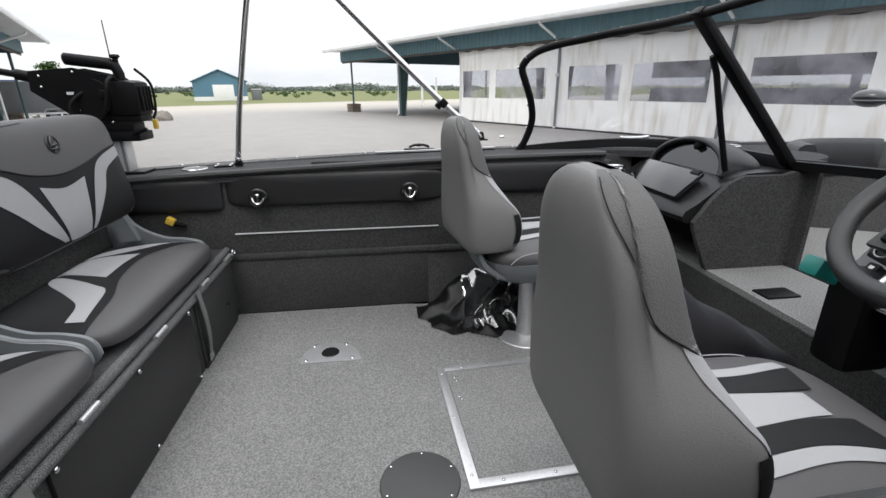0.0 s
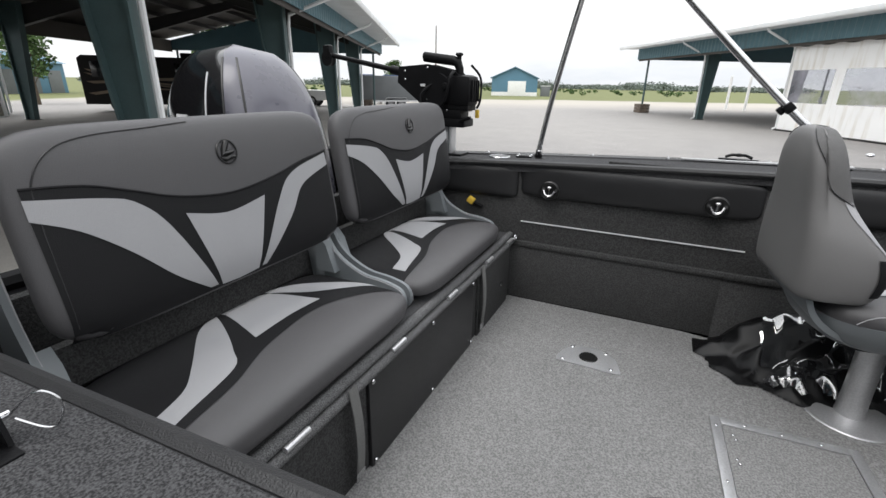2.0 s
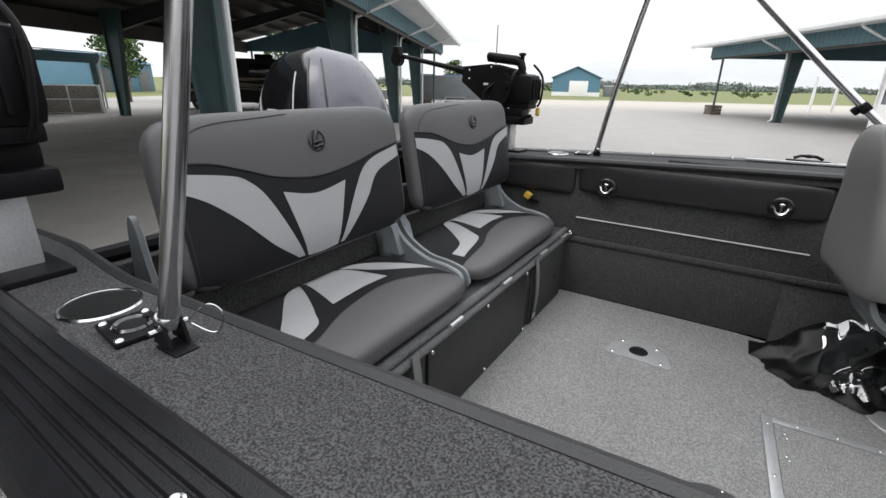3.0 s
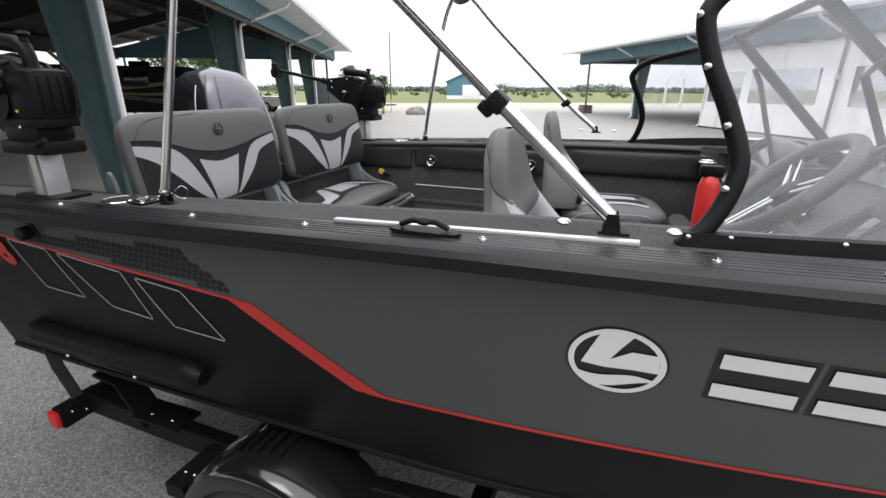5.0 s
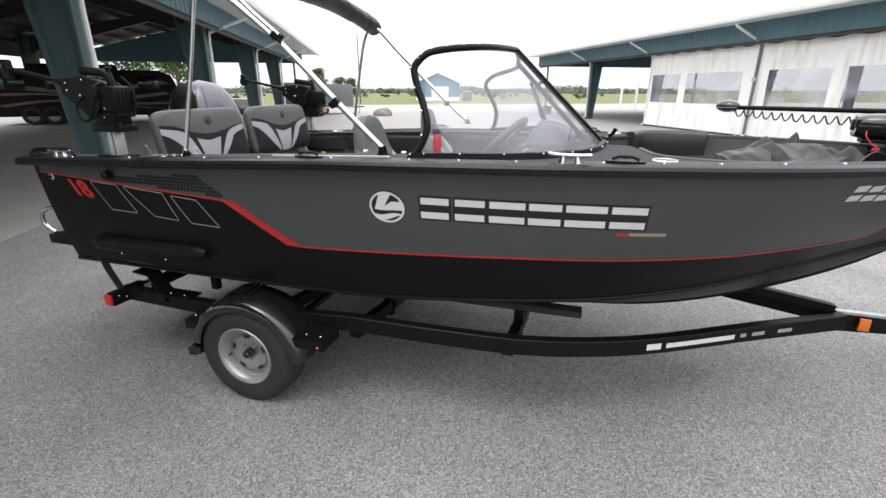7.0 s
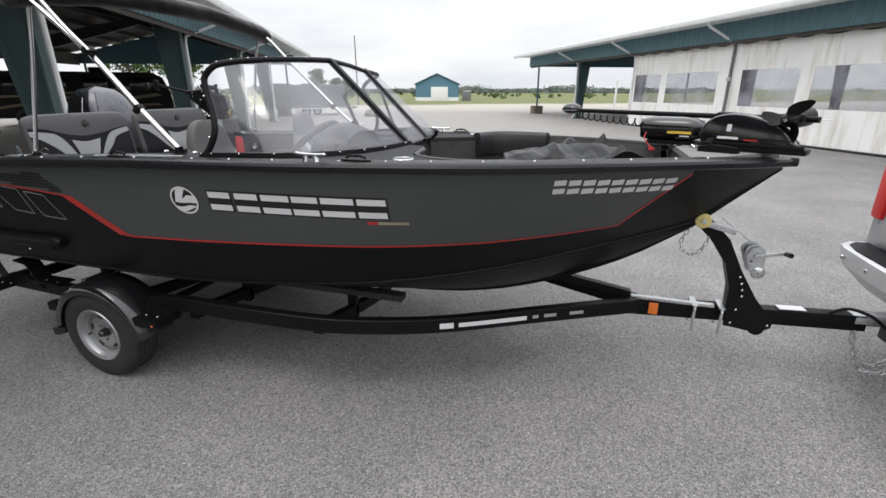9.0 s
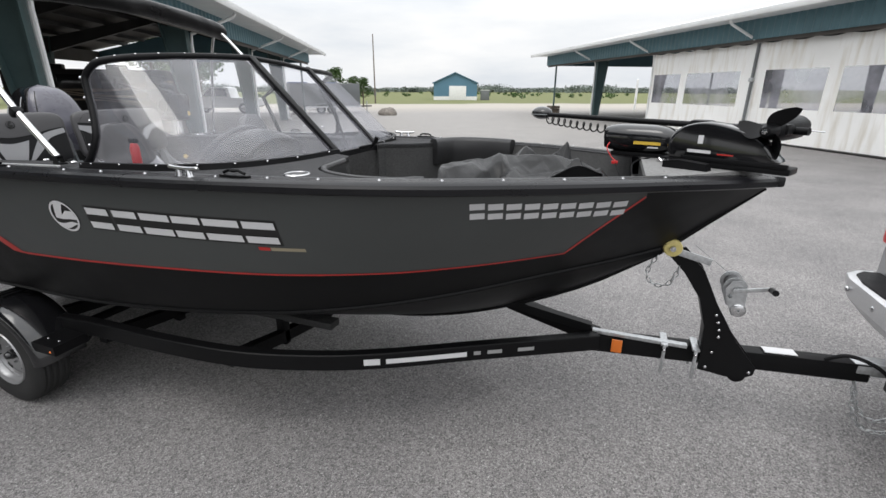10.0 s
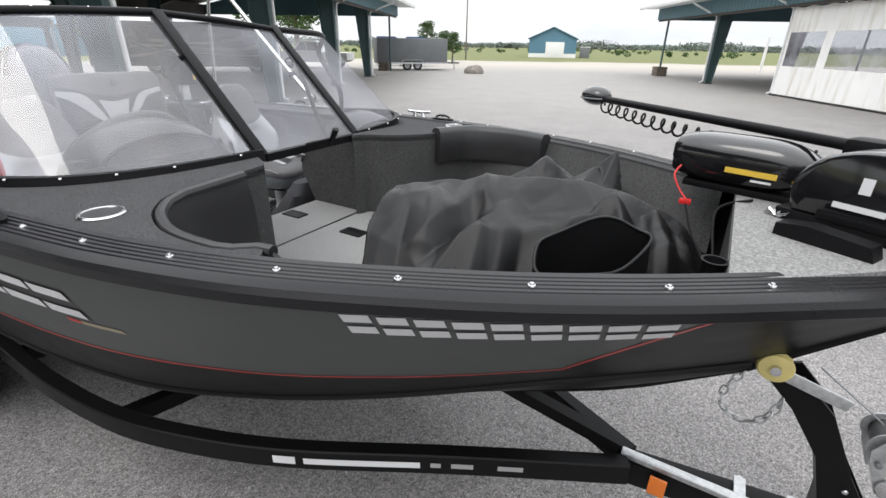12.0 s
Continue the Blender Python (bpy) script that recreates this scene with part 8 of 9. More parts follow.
# ---- deck hardware ----
def deck_hardware():
    def cleat(x, y):
        z = along(SHEER_Z, x) + 0.006
        c = thing("mooring_cleat", "polished steel horn cleat on the gunwale", "cleat", Matrix.Translation(port(x, y, z)) @ Matrix.Rotation(math.atan2(-(along(SHEER_Y, x + 0.05) - along(SHEER_Y, x - 0.05)) * (1 if y < 0 else -1) * -1, 0.1) * (1 if y < 0 else 1), 4, "Z"), "horn cleats")
        part("horn_bar", Geo().tube(spline([(-0.085, 0, 0.036), (-0.04, 0, 0.032), (0.04, 0, 0.032), (0.085, 0, 0.036)], 5), [0.006] + [0.009] * 14 + [0.006], 10), STEEL, c)
        for o in (-0.03, 0.03):
            part("leg", Geo().tube([(o, 0, 0), (o * 0.9, 0, 0.032)], [0.016, 0.009], 10), STEEL, c)

    def pull_cleat(x, y):
        z = along(SHEER_Z, x) + 0.009
        c = thing("pull_up_cleat", "low black pull-up cleat set on the gunwale", "cleat", Matrix.Translation(port(x, y, z)), "pull-up cleats")
        out = [tuple(p)[:2] for p in spline([(-0.075, 0, 0), (-0.05, 0.018, 0), (0.05, 0.018, 0), (0.075, 0, 0), (0.05, -0.018, 0), (-0.05, -0.018, 0), (-0.075, 0, 0)], 4)[:-1]]
        part("base", Geo().prism(out, 0.008), TRIM_BLACK, c)
        part("horn", Geo().tube([(-0.05, 0, 0.014), (-0.025, 0, 0.024), (0.025, 0, 0.024), (0.05, 0, 0.014)], 0.006, 8), TRIM_BLACK, c)
        part("button", Geo().ball((0, 0, 0.024), (0.018, 0.012, 0.008), 12, 6), TRIM_BLACK, c)

    for s in (-1, 1):
        cleat(2.07, s * 1.125)
        cleat(-0.86, s * 1.05)
        pull_cleat(0.90, s * 1.145)
        pull_cleat(2.28, s * 1.085)
        ring = thing("cup_recess", "dark cup recess with a polished steel ring on the foredeck", "cup holder", Matrix.Translation(port(2.445, s * 0.925, along(SHEER_Z, 2.445))), "deck cup recesses")
        part("ring", Geo().lathe([(0.042, 0.002), (0.044, 0.005), (0.049, 0.005), (0.052, 0.001), (0.049, -0.002), (0.042, -0.002)], 36, closed=True), STEEL, ring)
        part("well", Geo().lathe([(0.043, 0.003), (0.042, 0.0022), (0.0, 0.002)], 30), DECAL_BLACK, ring)
        big = thing("cup_recess", "dark cup recess with a polished steel ring on the side deck", "cup holder", Matrix.Translation(port(-0.155, s * 1.0, along(SHEER_Z, -0.155) + 0.001)), "deck cup recesses")
        part("ring", Geo().lathe([(0.046, 0.002), (0.047, 0.004), (0.050, 0.004), (0.052, 0.001), (0.049, -0.002), (0.046, -0.002)], 36, closed=True), STEEL, big)
        part("well", Geo().lathe([(0.047, 0.003), (0.046, 0.0022), (0.0, 0.002)], 30), DECAL_BLACK, big)
        sock = thing("rod_socket", "black flush rod socket plate with steel screws", "socket", Matrix.Translation(port(-0.034, s * 1.014, along(SHEER_Z, -0.034) + 0.001)) @ Matrix.Rotation(0.12 * s, 4, "Z"), "rod sockets")
        part("plate", Geo().box((0, 0, 0.004), (0.075, 0.062, 0.008), 0.004), TRIM_BLACK, sock)
        part("bore", Geo().lathe([(0.016, 0.009), (0.020, 0.012), (0.023, 0.009)], 22), GLOSS_BLACK, sock)
        part("well", Geo().lathe([(0.016, 0.0095), (0.0, 0.009)], 20), DECAL_BLACK, sock)
        for x, y in ((-0.03, -0.024), (0.03, -0.024), (-0.03, 0.024), (0.03, 0.024)):
            part("screw", Geo().ball((x, y, 0.008), (0.006, 0.006, 0.003), 8, 6), STEEL, sock)
        # cover snaps along the gunwale
        for x in (-0.72, -0.25, 0.28, 0.62, 1.02, 1.40, 1.62, 1.86, 2.2, 2.42, 2.624, 2.848, 3.063, 3.265, 3.469, 3.671, 3.828):
            y = along(SHEER_Y, x) - 0.055
            part("cover_snap", Geo().lathe([(0.0, 0.0085), (0.0035, 0.0085), (0.0045, 0.0055), (0.007, 0.005), (0.0082, 0.002), (0.0078, -0.001)], 14, Matrix.Translation(port(x, s * y, along(SHEER_Z, x) + 0.006))), STEEL, boat)
        if s < 0:
            thr = thing("hull_fitting", "round black through-hull fitting with a steel rim", "fitting")
            p, n = side_at(-0.43, 1.345)
            part("body", Geo().lathe([(0.0, 0.045), (0.017, 0.045), (0.022, 0.038), (0.02, 0.012), (0.03, 0.008), (0.032, 0.0)], 18, Matrix.Translation(p) @ turn_to(n).to_4x4()), TRIM_BLACK, thr)
            bo = thing("stern_eye", "steel bolt eye near the stern", "fitting")
            p, n = side_at(-0.97, 1.295)
            part("washer", Geo().lathe([(0.0, 0.008), (0.018, 0.006), (0.024, 0.0)], 18, Matrix.Translation(p) @ turn_to(n).to_4x4()), STEEL, bo)
            part("bolt", Geo().ball(p + n * 0.008, (0.01, 0.01, 0.01), 10, 6), TRIM_BLACK, bo)
    # aft corner rail bits
    for s in (-1, 1):
        rk = thing("transom_rail", "low black aft corner rail on the gunwale", "rail", Matrix.Translation(port(-0.98, s * 1.0, along(SHEER_Z, -0.98) + 0.006)), "aft rails")
        part("bar", Geo().tube([(-0.18, 0.02 * s, 0.0), (-0.16, 0.0, 0.03), (0.10, -0.03 * s, 0.035), (0.12, -0.03 * s, 0.0)], 0.014, 10), TRIM_BLACK, rk)
    # side fender board on the hull flank
    pad = thing("side_step_pad", "long black rubber hull pad low on the side", "pad")
    g = Geo()
    pts = []
    for i in range(25):
        x = -0.80 + 0.90 * i / 24
        p, n = side_at(x, 0.885 + 0.02 * i / 24)
        pts.append(p + n * 0.02)
    rr = [0.025] + [0.045] * 23 + [0.025]
    part("pad", g.tube(pts, rr, 14), TRIM_BLACK, pad)
    for x in (-0.55, -0.2):
        p, n = side_at(x, 0.855)
        part("bolt", Geo().ball(p + n * 0.06, (0.008, 0.008, 0.008), 8, 6), STEEL, pad)


deck_hardware()


# ---- bow gear ----
def cover_heap():
    b = thing("boat_cover", "crumpled black canvas boat cover heaped in the bow well", "canvas")
    spine = [(2.765, -0.22, 1.478), (2.92, -0.15, 1.503), (3.06, -0.085, 1.523), (3.27, 0.03, 1.528), (3.42, 0.10, 1.498), (3.54, 0.17, 1.45), (3.70, 0.24, 1.36)]
    tents = [(3.158, 0.253, 1.542, 0.85, 0.4), (3.43, 0.47, 1.59, 1.5, 1.1), (3.355, 0.41, 1.562, 1.4, 0.2), (3.455, -0.036, 1.528, 1.25, 0.9), (3.57, 0.06, 1.475, 1.2, 0.3), (3.30, 0.36, 1.50, 0.9, 0.0)]
    # ridges (+) and valleys (-): ends, height, half width
    folds = [((2.775, -0.23), (2.87, -0.60), 0.028, 0.07), ((2.87, -0.24), (3.0, -0.52), -0.032, 0.08), ((3.11, -0.18), (3.02, -0.42), -0.05, 0.05), ((3.06, -0.085), (3.12, -0.21), 0.022, 0.04),
             ((3.19, -0.20), (3.40, -0.02), -0.02, 0.09), ((3.455, -0.036), (3.36, -0.22), 0.03, 0.04), ((3.455, -0.036), (3.56, -0.17), 0.028, 0.04),
             ((3.15, -0.26), (3.21, -0.56), 0.02, 0.05), ((3.27, -0.24), (3.31, -0.56), -0.028, 0.05), ((3.44, 0.46), (3.53, 0.30), -0.05, 0.03), ((3.39, 0.44), (3.44, 0.28), -0.045, 0.03),
             ((3.158, 0.253), (3.09, 0.10), 0.022, 0.035), ((3.20, 0.24), (3.30, 0.10), -0.03, 0.045), ((3.30, 0.02), (3.22, -0.13), -0.014, 0.06), ((2.93, -0.17), (3.05, -0.30), 0.014, 0.05),
             ((3.57, 0.06), (3.66, -0.14), 0.03, 0.05), ((3.52, 0.02), (3.60, -0.22), -0.035, 0.045), ((3.60, 0.14), (3.70, 0.0), 0.025, 0.04)]

    def nearest(px, py, a, b):
        dx, dy = b[0] - a[0], b[1] - a[1]
        t = max(0.0, min(1.0, ((px - a[0]) * dx + (py - a[1]) * dy) / (dx * dx + dy * dy)))
        return t, math.hypot(px - a[0] - t * dx, py - a[1] - t * dy)

    def at(u, v):
        x, y = 2.66 + 1.10 * u, -0.74 + 1.48 * v
        wx, wy = x + 0.018 * noise.noise(Vector((x * 5, y * 5, 1))), y + 0.018 * noise.noise(Vector((x * 5, y * 5, 7)))
        d, zc, yc = min((nearest(wx, wy, a, b)[1], a[2] + (b[2] - a[2]) * nearest(wx, wy, a, b)[0], a[1] + (b[1] - a[1]) * nearest(wx, wy, a, b)[0]) for a, b in zip(spine, spine[1:]))
        z = zc - 0.36 * d - 1.0 * max(0.0, d - 0.24) if wy < yc else zc - 1.3 * d
        z = max(z, 1.25 - 0.5 * max(0.0, abs(y) - 0.5))
        for px, py, pz, k, turn in tents:
            flat = max((wx - px) * math.cos(turn + 1.2566 * q) + (wy - py) * math.sin(turn + 1.2566 * q) for q in range(5))
            z = max(z, pz - k * flat - 0.9 * max(0.0, flat - 0.16))
        for a, b, h, half in folds:
            t, d = nearest(wx, wy, a, b)
            if d < half:
                z += 1.25 * h * (1 - d / half) * (1 - abs(2 * t - 1) ** 3)
        near = noise.voronoi(Vector((wx * 6.5 + wy * 2.5, wy * 3.6 - wx * 1.4, 0.3)))[0]
        z += 0.02 * (near[1] - near[0]) - 0.007 + 0.008 * noise.noise(Vector((wx * 5, wy * 5, 2)))
        aft = along([(-0.8, 2.90), (-0.55, 2.86), (-0.39, 2.80), (-0.21, 2.75), (0.1, 2.86), (0.4, 3.02), (0.8, 3.2)], y)
        z = min(z, 1.09 + 8.0 * (x - aft + 0.02 * noise.noise(Vector((y * 9, 3, 1)))))
        return (x, y, max(1.104, z))
    g = Geo().grid(at, 200, 250)
    lims = [max(0.12, min(0.88, along(SHEER_Y, x) - 0.125, -side_at(min(x, 3.7), 1.12)[0].y - 0.045)) for x in [2.66 + 1.10 * i / 100 for i in range(101)]]
    keep = []
    for f in g.f:
        c = [sum(g.v[i][k] for i in f) / len(f) for k in range(3)]
        if c[2] > 1.108 and abs(c[1]) < lims[max(0, min(100, int((c[0] - 2.66) / 1.10 * 100)))]:
            keep.append(f)
    g.f, g.m = keep, [0] * len(keep)
    part("canvas", g, CANVAS, b, "black canvas with sharp folds", 75)
    # a standing open cuff of canvas with a thick hem
    c, along_, across = Vector((3.475, -0.32, 0)), Vector((0.69, 0.72, 0)), Vector((0.72, -0.69, 0))

    def cuff_at(u, v):
        a = 2 * math.pi * u
        r = 1.0 + 0.03 * math.sin(3 * a + 1) + 0.02 * math.sin(5 * a)
        p = c + along_ * (0.155 * r * math.cos(a) * (1.12 - 0.12 * v)) + across * (0.062 * r * math.sin(a) * (1.2 - 0.2 * v))
        rim = 1.458 + 0.022 * math.cos(a) - 0.042 * math.sin(a) + 0.008 * math.sin(4 * a)
        return (p.x, p.y, 1.22 + (rim - 1.22) * v)
    cuff = Geo().grid(cuff_at, 52, 8, wrap_u=True)
    part("cuff", cuff, CANVAS, b, "standing canvas cuff")
    part("hem", Geo().tube([cuff_at(k / 52, 1.0) for k in range(53)], 0.0042, 8), CANVAS, b)


cover_heap()


def trolling_motor():
    ax = Vector((0.868, -0.497, 0.0)).normalized()
    ay = Vector((0.497, 0.868, 0.0)).normalized()
    fr = Matrix(((ax.x, ay.x, 0, 4.06), (ax.y, ay.y, 0, -0.06), (0, 0, 1, 1.52), (0, 0, 0, 1)))
    t = thing("trolling_motor", "black bow-mount trolling motor stowed on the foredeck", "trolling motor", fr)
    part("base_tray", Geo().box((0.04, 0, 0.014), (0.52, 0.11, 0.028), 0.008), TRIM_BLACK, t, "black mounting tray")
    part("tray_rail", Geo().box((0.08, -0.05, 0.034), (0.42, 0.02, 0.02), 0.005), TRIM_BLACK, t)
    prof = [(-0.19, 0.03), (-0.205, 0.09), (-0.16, 0.16), (-0.06, 0.192), (0.06, 0.178), (0.17, 0.135), (0.23, 0.075), (0.22, 0.035)]
    out = [tuple(p)[:2] for p in spline([(x, z, 0) for x, z in prof + prof[:1]], 5)[:-1]]
    body, cx, cz = Geo(), 0.01, 0.085
    layers = [(-0.055, 0.90), (-0.053, 0.955), (-0.046, 0.99), (-0.035, 1.0), (0.035, 1.0), (0.046, 0.99), (0.053, 0.955), (0.055, 0.90)]
    n_out = len(out)
    rings = [[(cx + (x - cx) * k, y, cz + (z - cz) * k) for x, z in out] for y, k in layers]
    body.add([p for r in rings for p in r], [(i * n_out + j, i * n_out + (j + 1) % n_out, (i + 1) * n_out + (j + 1) % n_out, (i + 1) * n_out + j) for i in range(len(layers) - 1) for j in range(n_out)] + [tuple(range(n_out)), tuple((len(layers) - 1) * n_out + j for j in range(n_out))[::-1]])
    h = part("housing", body, GLOSS_BLACK, t, "black moulded motor housing")
    part("letter_bar", Geo().box((-0.055, -0.0565, 0.066), (0.10, 0.002, 0.013), 0, Matrix.Rotation(0.0, 3, "Y")), PAINT_WHITE, h)
    part("letter_bar", Geo().box((0.055, -0.0565, 0.060), (0.065, 0.002, 0.006)), PAINT_RED, h)
    part("sticker", Geo().box((-0.055, -0.0565, 0.118), (0.022, 0.002, 0.036)), PAINT_WHITE, h)
    part("upper_cover", Geo().box((0.10, 0.05, 0.165), (0.30, 0.09, 0.05), 0.02, Matrix.Rotation(radians(-4), 3, "Y")), TRIM_BLACK, t)
    part("collar", Geo().box((-0.14, 0.15, 0.165), (0.10, 0.07, 0.05), 0.015), TRIM_BLACK, t)
    head = fr.inverted() @ Vector((3.115, 1.02, 1.677))
    part("shaft", Geo().tube([head, (-0.14, 0.155, 0.165), (0.20, 0.10, 0.168), (0.30, 0.08, 0.168)], 0.0155, 14), TRIM_BLACK, t, "black composite shaft")
    hd = Geo().ball(head + Vector((-0.01, 0, 0.01)), (0.08, 0.062, 0.045), 22, 12)
    part("control_head", hd, GLOSS_BLACK, t, "black rounded control head")
    part("head_rim", Geo().tube([head + Vector((-0.01 + 0.079 * math.cos(2 * math.pi * k / 24), 0.062 * math.sin(2 * math.pi * k / 24), 0.0)) for k in range(25)], 0.004, 6), DULL_GREY, t)
    coil, a, b = [], head + Vector((0.03, 0, -0.02)), Vector((-0.10, 0.14, 0.13))
    turns = 20
    for k in range(turns * 12 + 1):
        u = k / (turns * 12)
        p = a.lerp(b, u)
        w = 2 * math.pi * turns * u
        coil.append(p + Vector((0.0, 0.024 * math.cos(w), -0.014 - 0.02 * math.sin(math.pi * u) + 0.024 * math.sin(w))))
    part("coil_cord", Geo().tube(coil, 0.0045, 6), TRIM_BLACK, t, "black coiled cord")
    inv = fr.inverted()
    hub, nose = inv @ Vector((4.21, -0.19, 1.69)), inv @ Vector((4.42, 0.14, 1.695))
    d = (nose - hub).normalized()
    low = part("lower_unit", Geo().tube([hub + d * 0.02, hub + d * 0.05, hub + d * 0.14, hub + d * 0.30, hub + d * 0.37, hub + d * 0.39], [0.03, 0.042, 0.05, 0.05, 0.035, 0.008], 20), TRIM_BLACK, t, "black torpedo motor")
    part("skeg", Geo().prism([(0, 0), (0.10, 0), (0.06, 0.10)], 0.006, Matrix.Translation(hub + d * 0.18) @ turn_to((0, 0, 1)).to_4x4()), TRIM_BLACK, low)
    part("hub_cone", Geo().lathe([(0.0, 0.05), (0.018, 0.045), (0.03, 0.02), (0.032, -0.02)], 20, Matrix.Translation(hub) @ turn_to(-d).to_4x4()), TRIM_BLACK, t)
    part("prop_nut", Geo().lathe([(0.0, 0.062), (0.010, 0.06), (0.012, 0.046)], 6, Matrix.Translation(hub) @ turn_to(-d).to_4x4()), STEEL, t)
    side = d.cross(Vector((0, 0, 1))).normalized()
    for k, w in enumerate((0.35, 0.35 + 2.09, 0.35 + 4.19)):
        rad = math.cos(w) * Vector((0, 0, 1)) + math.sin(w) * side
        tan = d.cross(rad).normalized()

        def blade(u, v):
            r_ = 0.02 + 0.095 * u
            wid = 0.045 * math.sin(math.pi * min(1.0, 0.18 + 0.78 * u)) ** 0.7
            pt = radians(60 - 25 * u)
            off = (v - 0.5) * 2 * wid
            sweep = 0.045 * u * u
            return hub + rad * r_ + (tan * math.cos(pt) + d * math.sin(pt)) * off + tan * sweep
        g = Geo().grid(blade, 12, 6)
        g2 = Geo().grid(lambda u, v: blade(u, v) + d * 0.004, 12, 6)
        g.add(g2.v, g2.f)
        part("propeller_blade", g, TRIM_BLACK, t, "black plastic propeller blade")
    part("prop_pin", Geo().tube([inv @ Vector((4.36, -0.1, 1.69)), inv @ Vector((4.43, -0.09, 1.685))], 0.003, 6), STEEL, t)


trolling_motor()


def second_head():
    fr = Matrix.Translation((3.77, 0.23, 1.535)) @ Matrix.Rotation(radians(-14), 4, "Z")
    t = thing("motor_head", "gloss black trolling motor head with a yellow mark", "motor head", fr)
    rows = []
    for k in range(15):
        u = k / 14
        x = -0.19 + 0.38 * u
        hh = 0.072 * (1 - (2 * abs(u - 0.42)) ** 4 * 0.45)
        rows.append((x, 0.088 * (1 - abs(2 * u - 0.9) ** 4 * 0.35), hh))
    g = Geo()
    seg = 28
    verts, faces = [], []
    for x, w, h in rows:
        verts += [(x, a, b + 0.07) for a, b in ring_pts(w, h, 3.0, seg)]
    for i in range(len(rows) - 1):
        for k in range(seg):
            a, b = i * seg + k, i * seg + (k + 1) % seg
            faces.append((a, b, b + seg, a + seg))
    faces += [tuple(range(seg))[::-1], tuple((len(rows) - 1) * seg + k for k in range(seg))]
    part("shell", g.add(verts, faces), GLOSS_BLACK, t, "gloss black shell")
    part("vent", Geo().box((-0.192, 0.03, 0.075), (0.012, 0.06, 0.06), 0.006), TRIM_BLACK, t)
    part("switch", Geo().box((-0.17, -0.045, 0.085), (0.05, 0.05, 0.05), 0.01), TRIM_BLACK, t)
    part("mark_bar", Geo().box((0.03, -0.0905, 0.055), (0.13, 0.003, 0.015), 0, Matrix.Rotation(radians(-2), 3, "Z")), YELLOW, t, "yellow brand bar")
    part("mark_bar", Geo().box((0.06, -0.0905, 0.035), (0.05, 0.003, 0.006)), PAINT_WHITE, t)
    part("under_tray", Geo().box((0.02, 0, -0.008), (0.34, 0.13, 0.022), 0.006), TRIM_BLACK, t)
    w = thing("battery_leads", "thin red and black leads with a red connector", "cable")
    part("lead", Geo().tube(spline([(3.60, 0.16, 1.585), (3.59, 0.13, 1.56), (3.615, 0.11, 1.52), (3.64, 0.09, 1.50)], 6), 0.0025, 6), RED_PLASTIC, w)
    part("lead", Geo().tube(spline([(3.64, 0.08, 1.49), (3.68, 0.0, 1.42), (3.74, -0.08, 1.38), (3.72, 0.06, 1.49), (3.80, 0.10, 1.525)], 6), 0.004, 6), TRIM_BLACK, w)
    part("connector", Geo().box((3.635, 0.10, 1.492), (0.032, 0.02, 0.015), 0.004), RED_PLASTIC, w, "red connector")
    clip = thing("snap_clips", "small bunch of steel snap clips on the bow deck", "clip")
    for k in range(4):
        part("clip", Geo().tube([(3.83 + 0.008 * k, 0.03 - 0.012 * k, 1.522), (3.835 + 0.012 * k, 0.012 - 0.01 * k, 1.535), (3.85, 0.0, 1.522)], 0.004, 6), STEEL, clip)
    ped = thing("rubber_wedge", "low black rubber wedge pedal on the bow deck", "wedge", Matrix.Translation((3.93, -0.16, 1.517)) @ Matrix.Rotation(radians(-28), 4, "Z"))
    part("body", Geo().prism([(-0.09, 0.0), (0.10, 0.0), (0.09, 0.03), (-0.03, 0.038), (-0.09, 0.028)], 0.05, Matrix(((1, 0, 0, 0), (0, 0, -1, 0.025), (0, 1, 0, 0), (0, 0, 0, 1)))), TRIM_BLACK, ped)
    rod = thing("rod_cup", "black tube rod cup on the bow bulkhead", "rod holder")
    part("cup", Geo().lathe([(0.018, 0.0), (0.022, 0.0), (0.024, 0.08), (0.028, 0.085), (0.022, 0.085), (0.018, 0.01)], 18, Matrix.Translation((3.735, -0.35, 1.42))), TRIM_BLACK, rod)


second_head()

# ---- trailer ----
BEAM = [(-0.80, 0.90, 0.485), (0.0, 0.91, 0.472), (0.5, 0.92, 0.50), (0.9, 0.93, 0.537), (1.45, 0.93, 0.543), (1.9, 0.875, 0.528), (2.25, 0.76, 0.512), (2.6, 0.60, 0.505), (3.1, 0.32, 0.508), (3.66, 0.03, 0.52)]


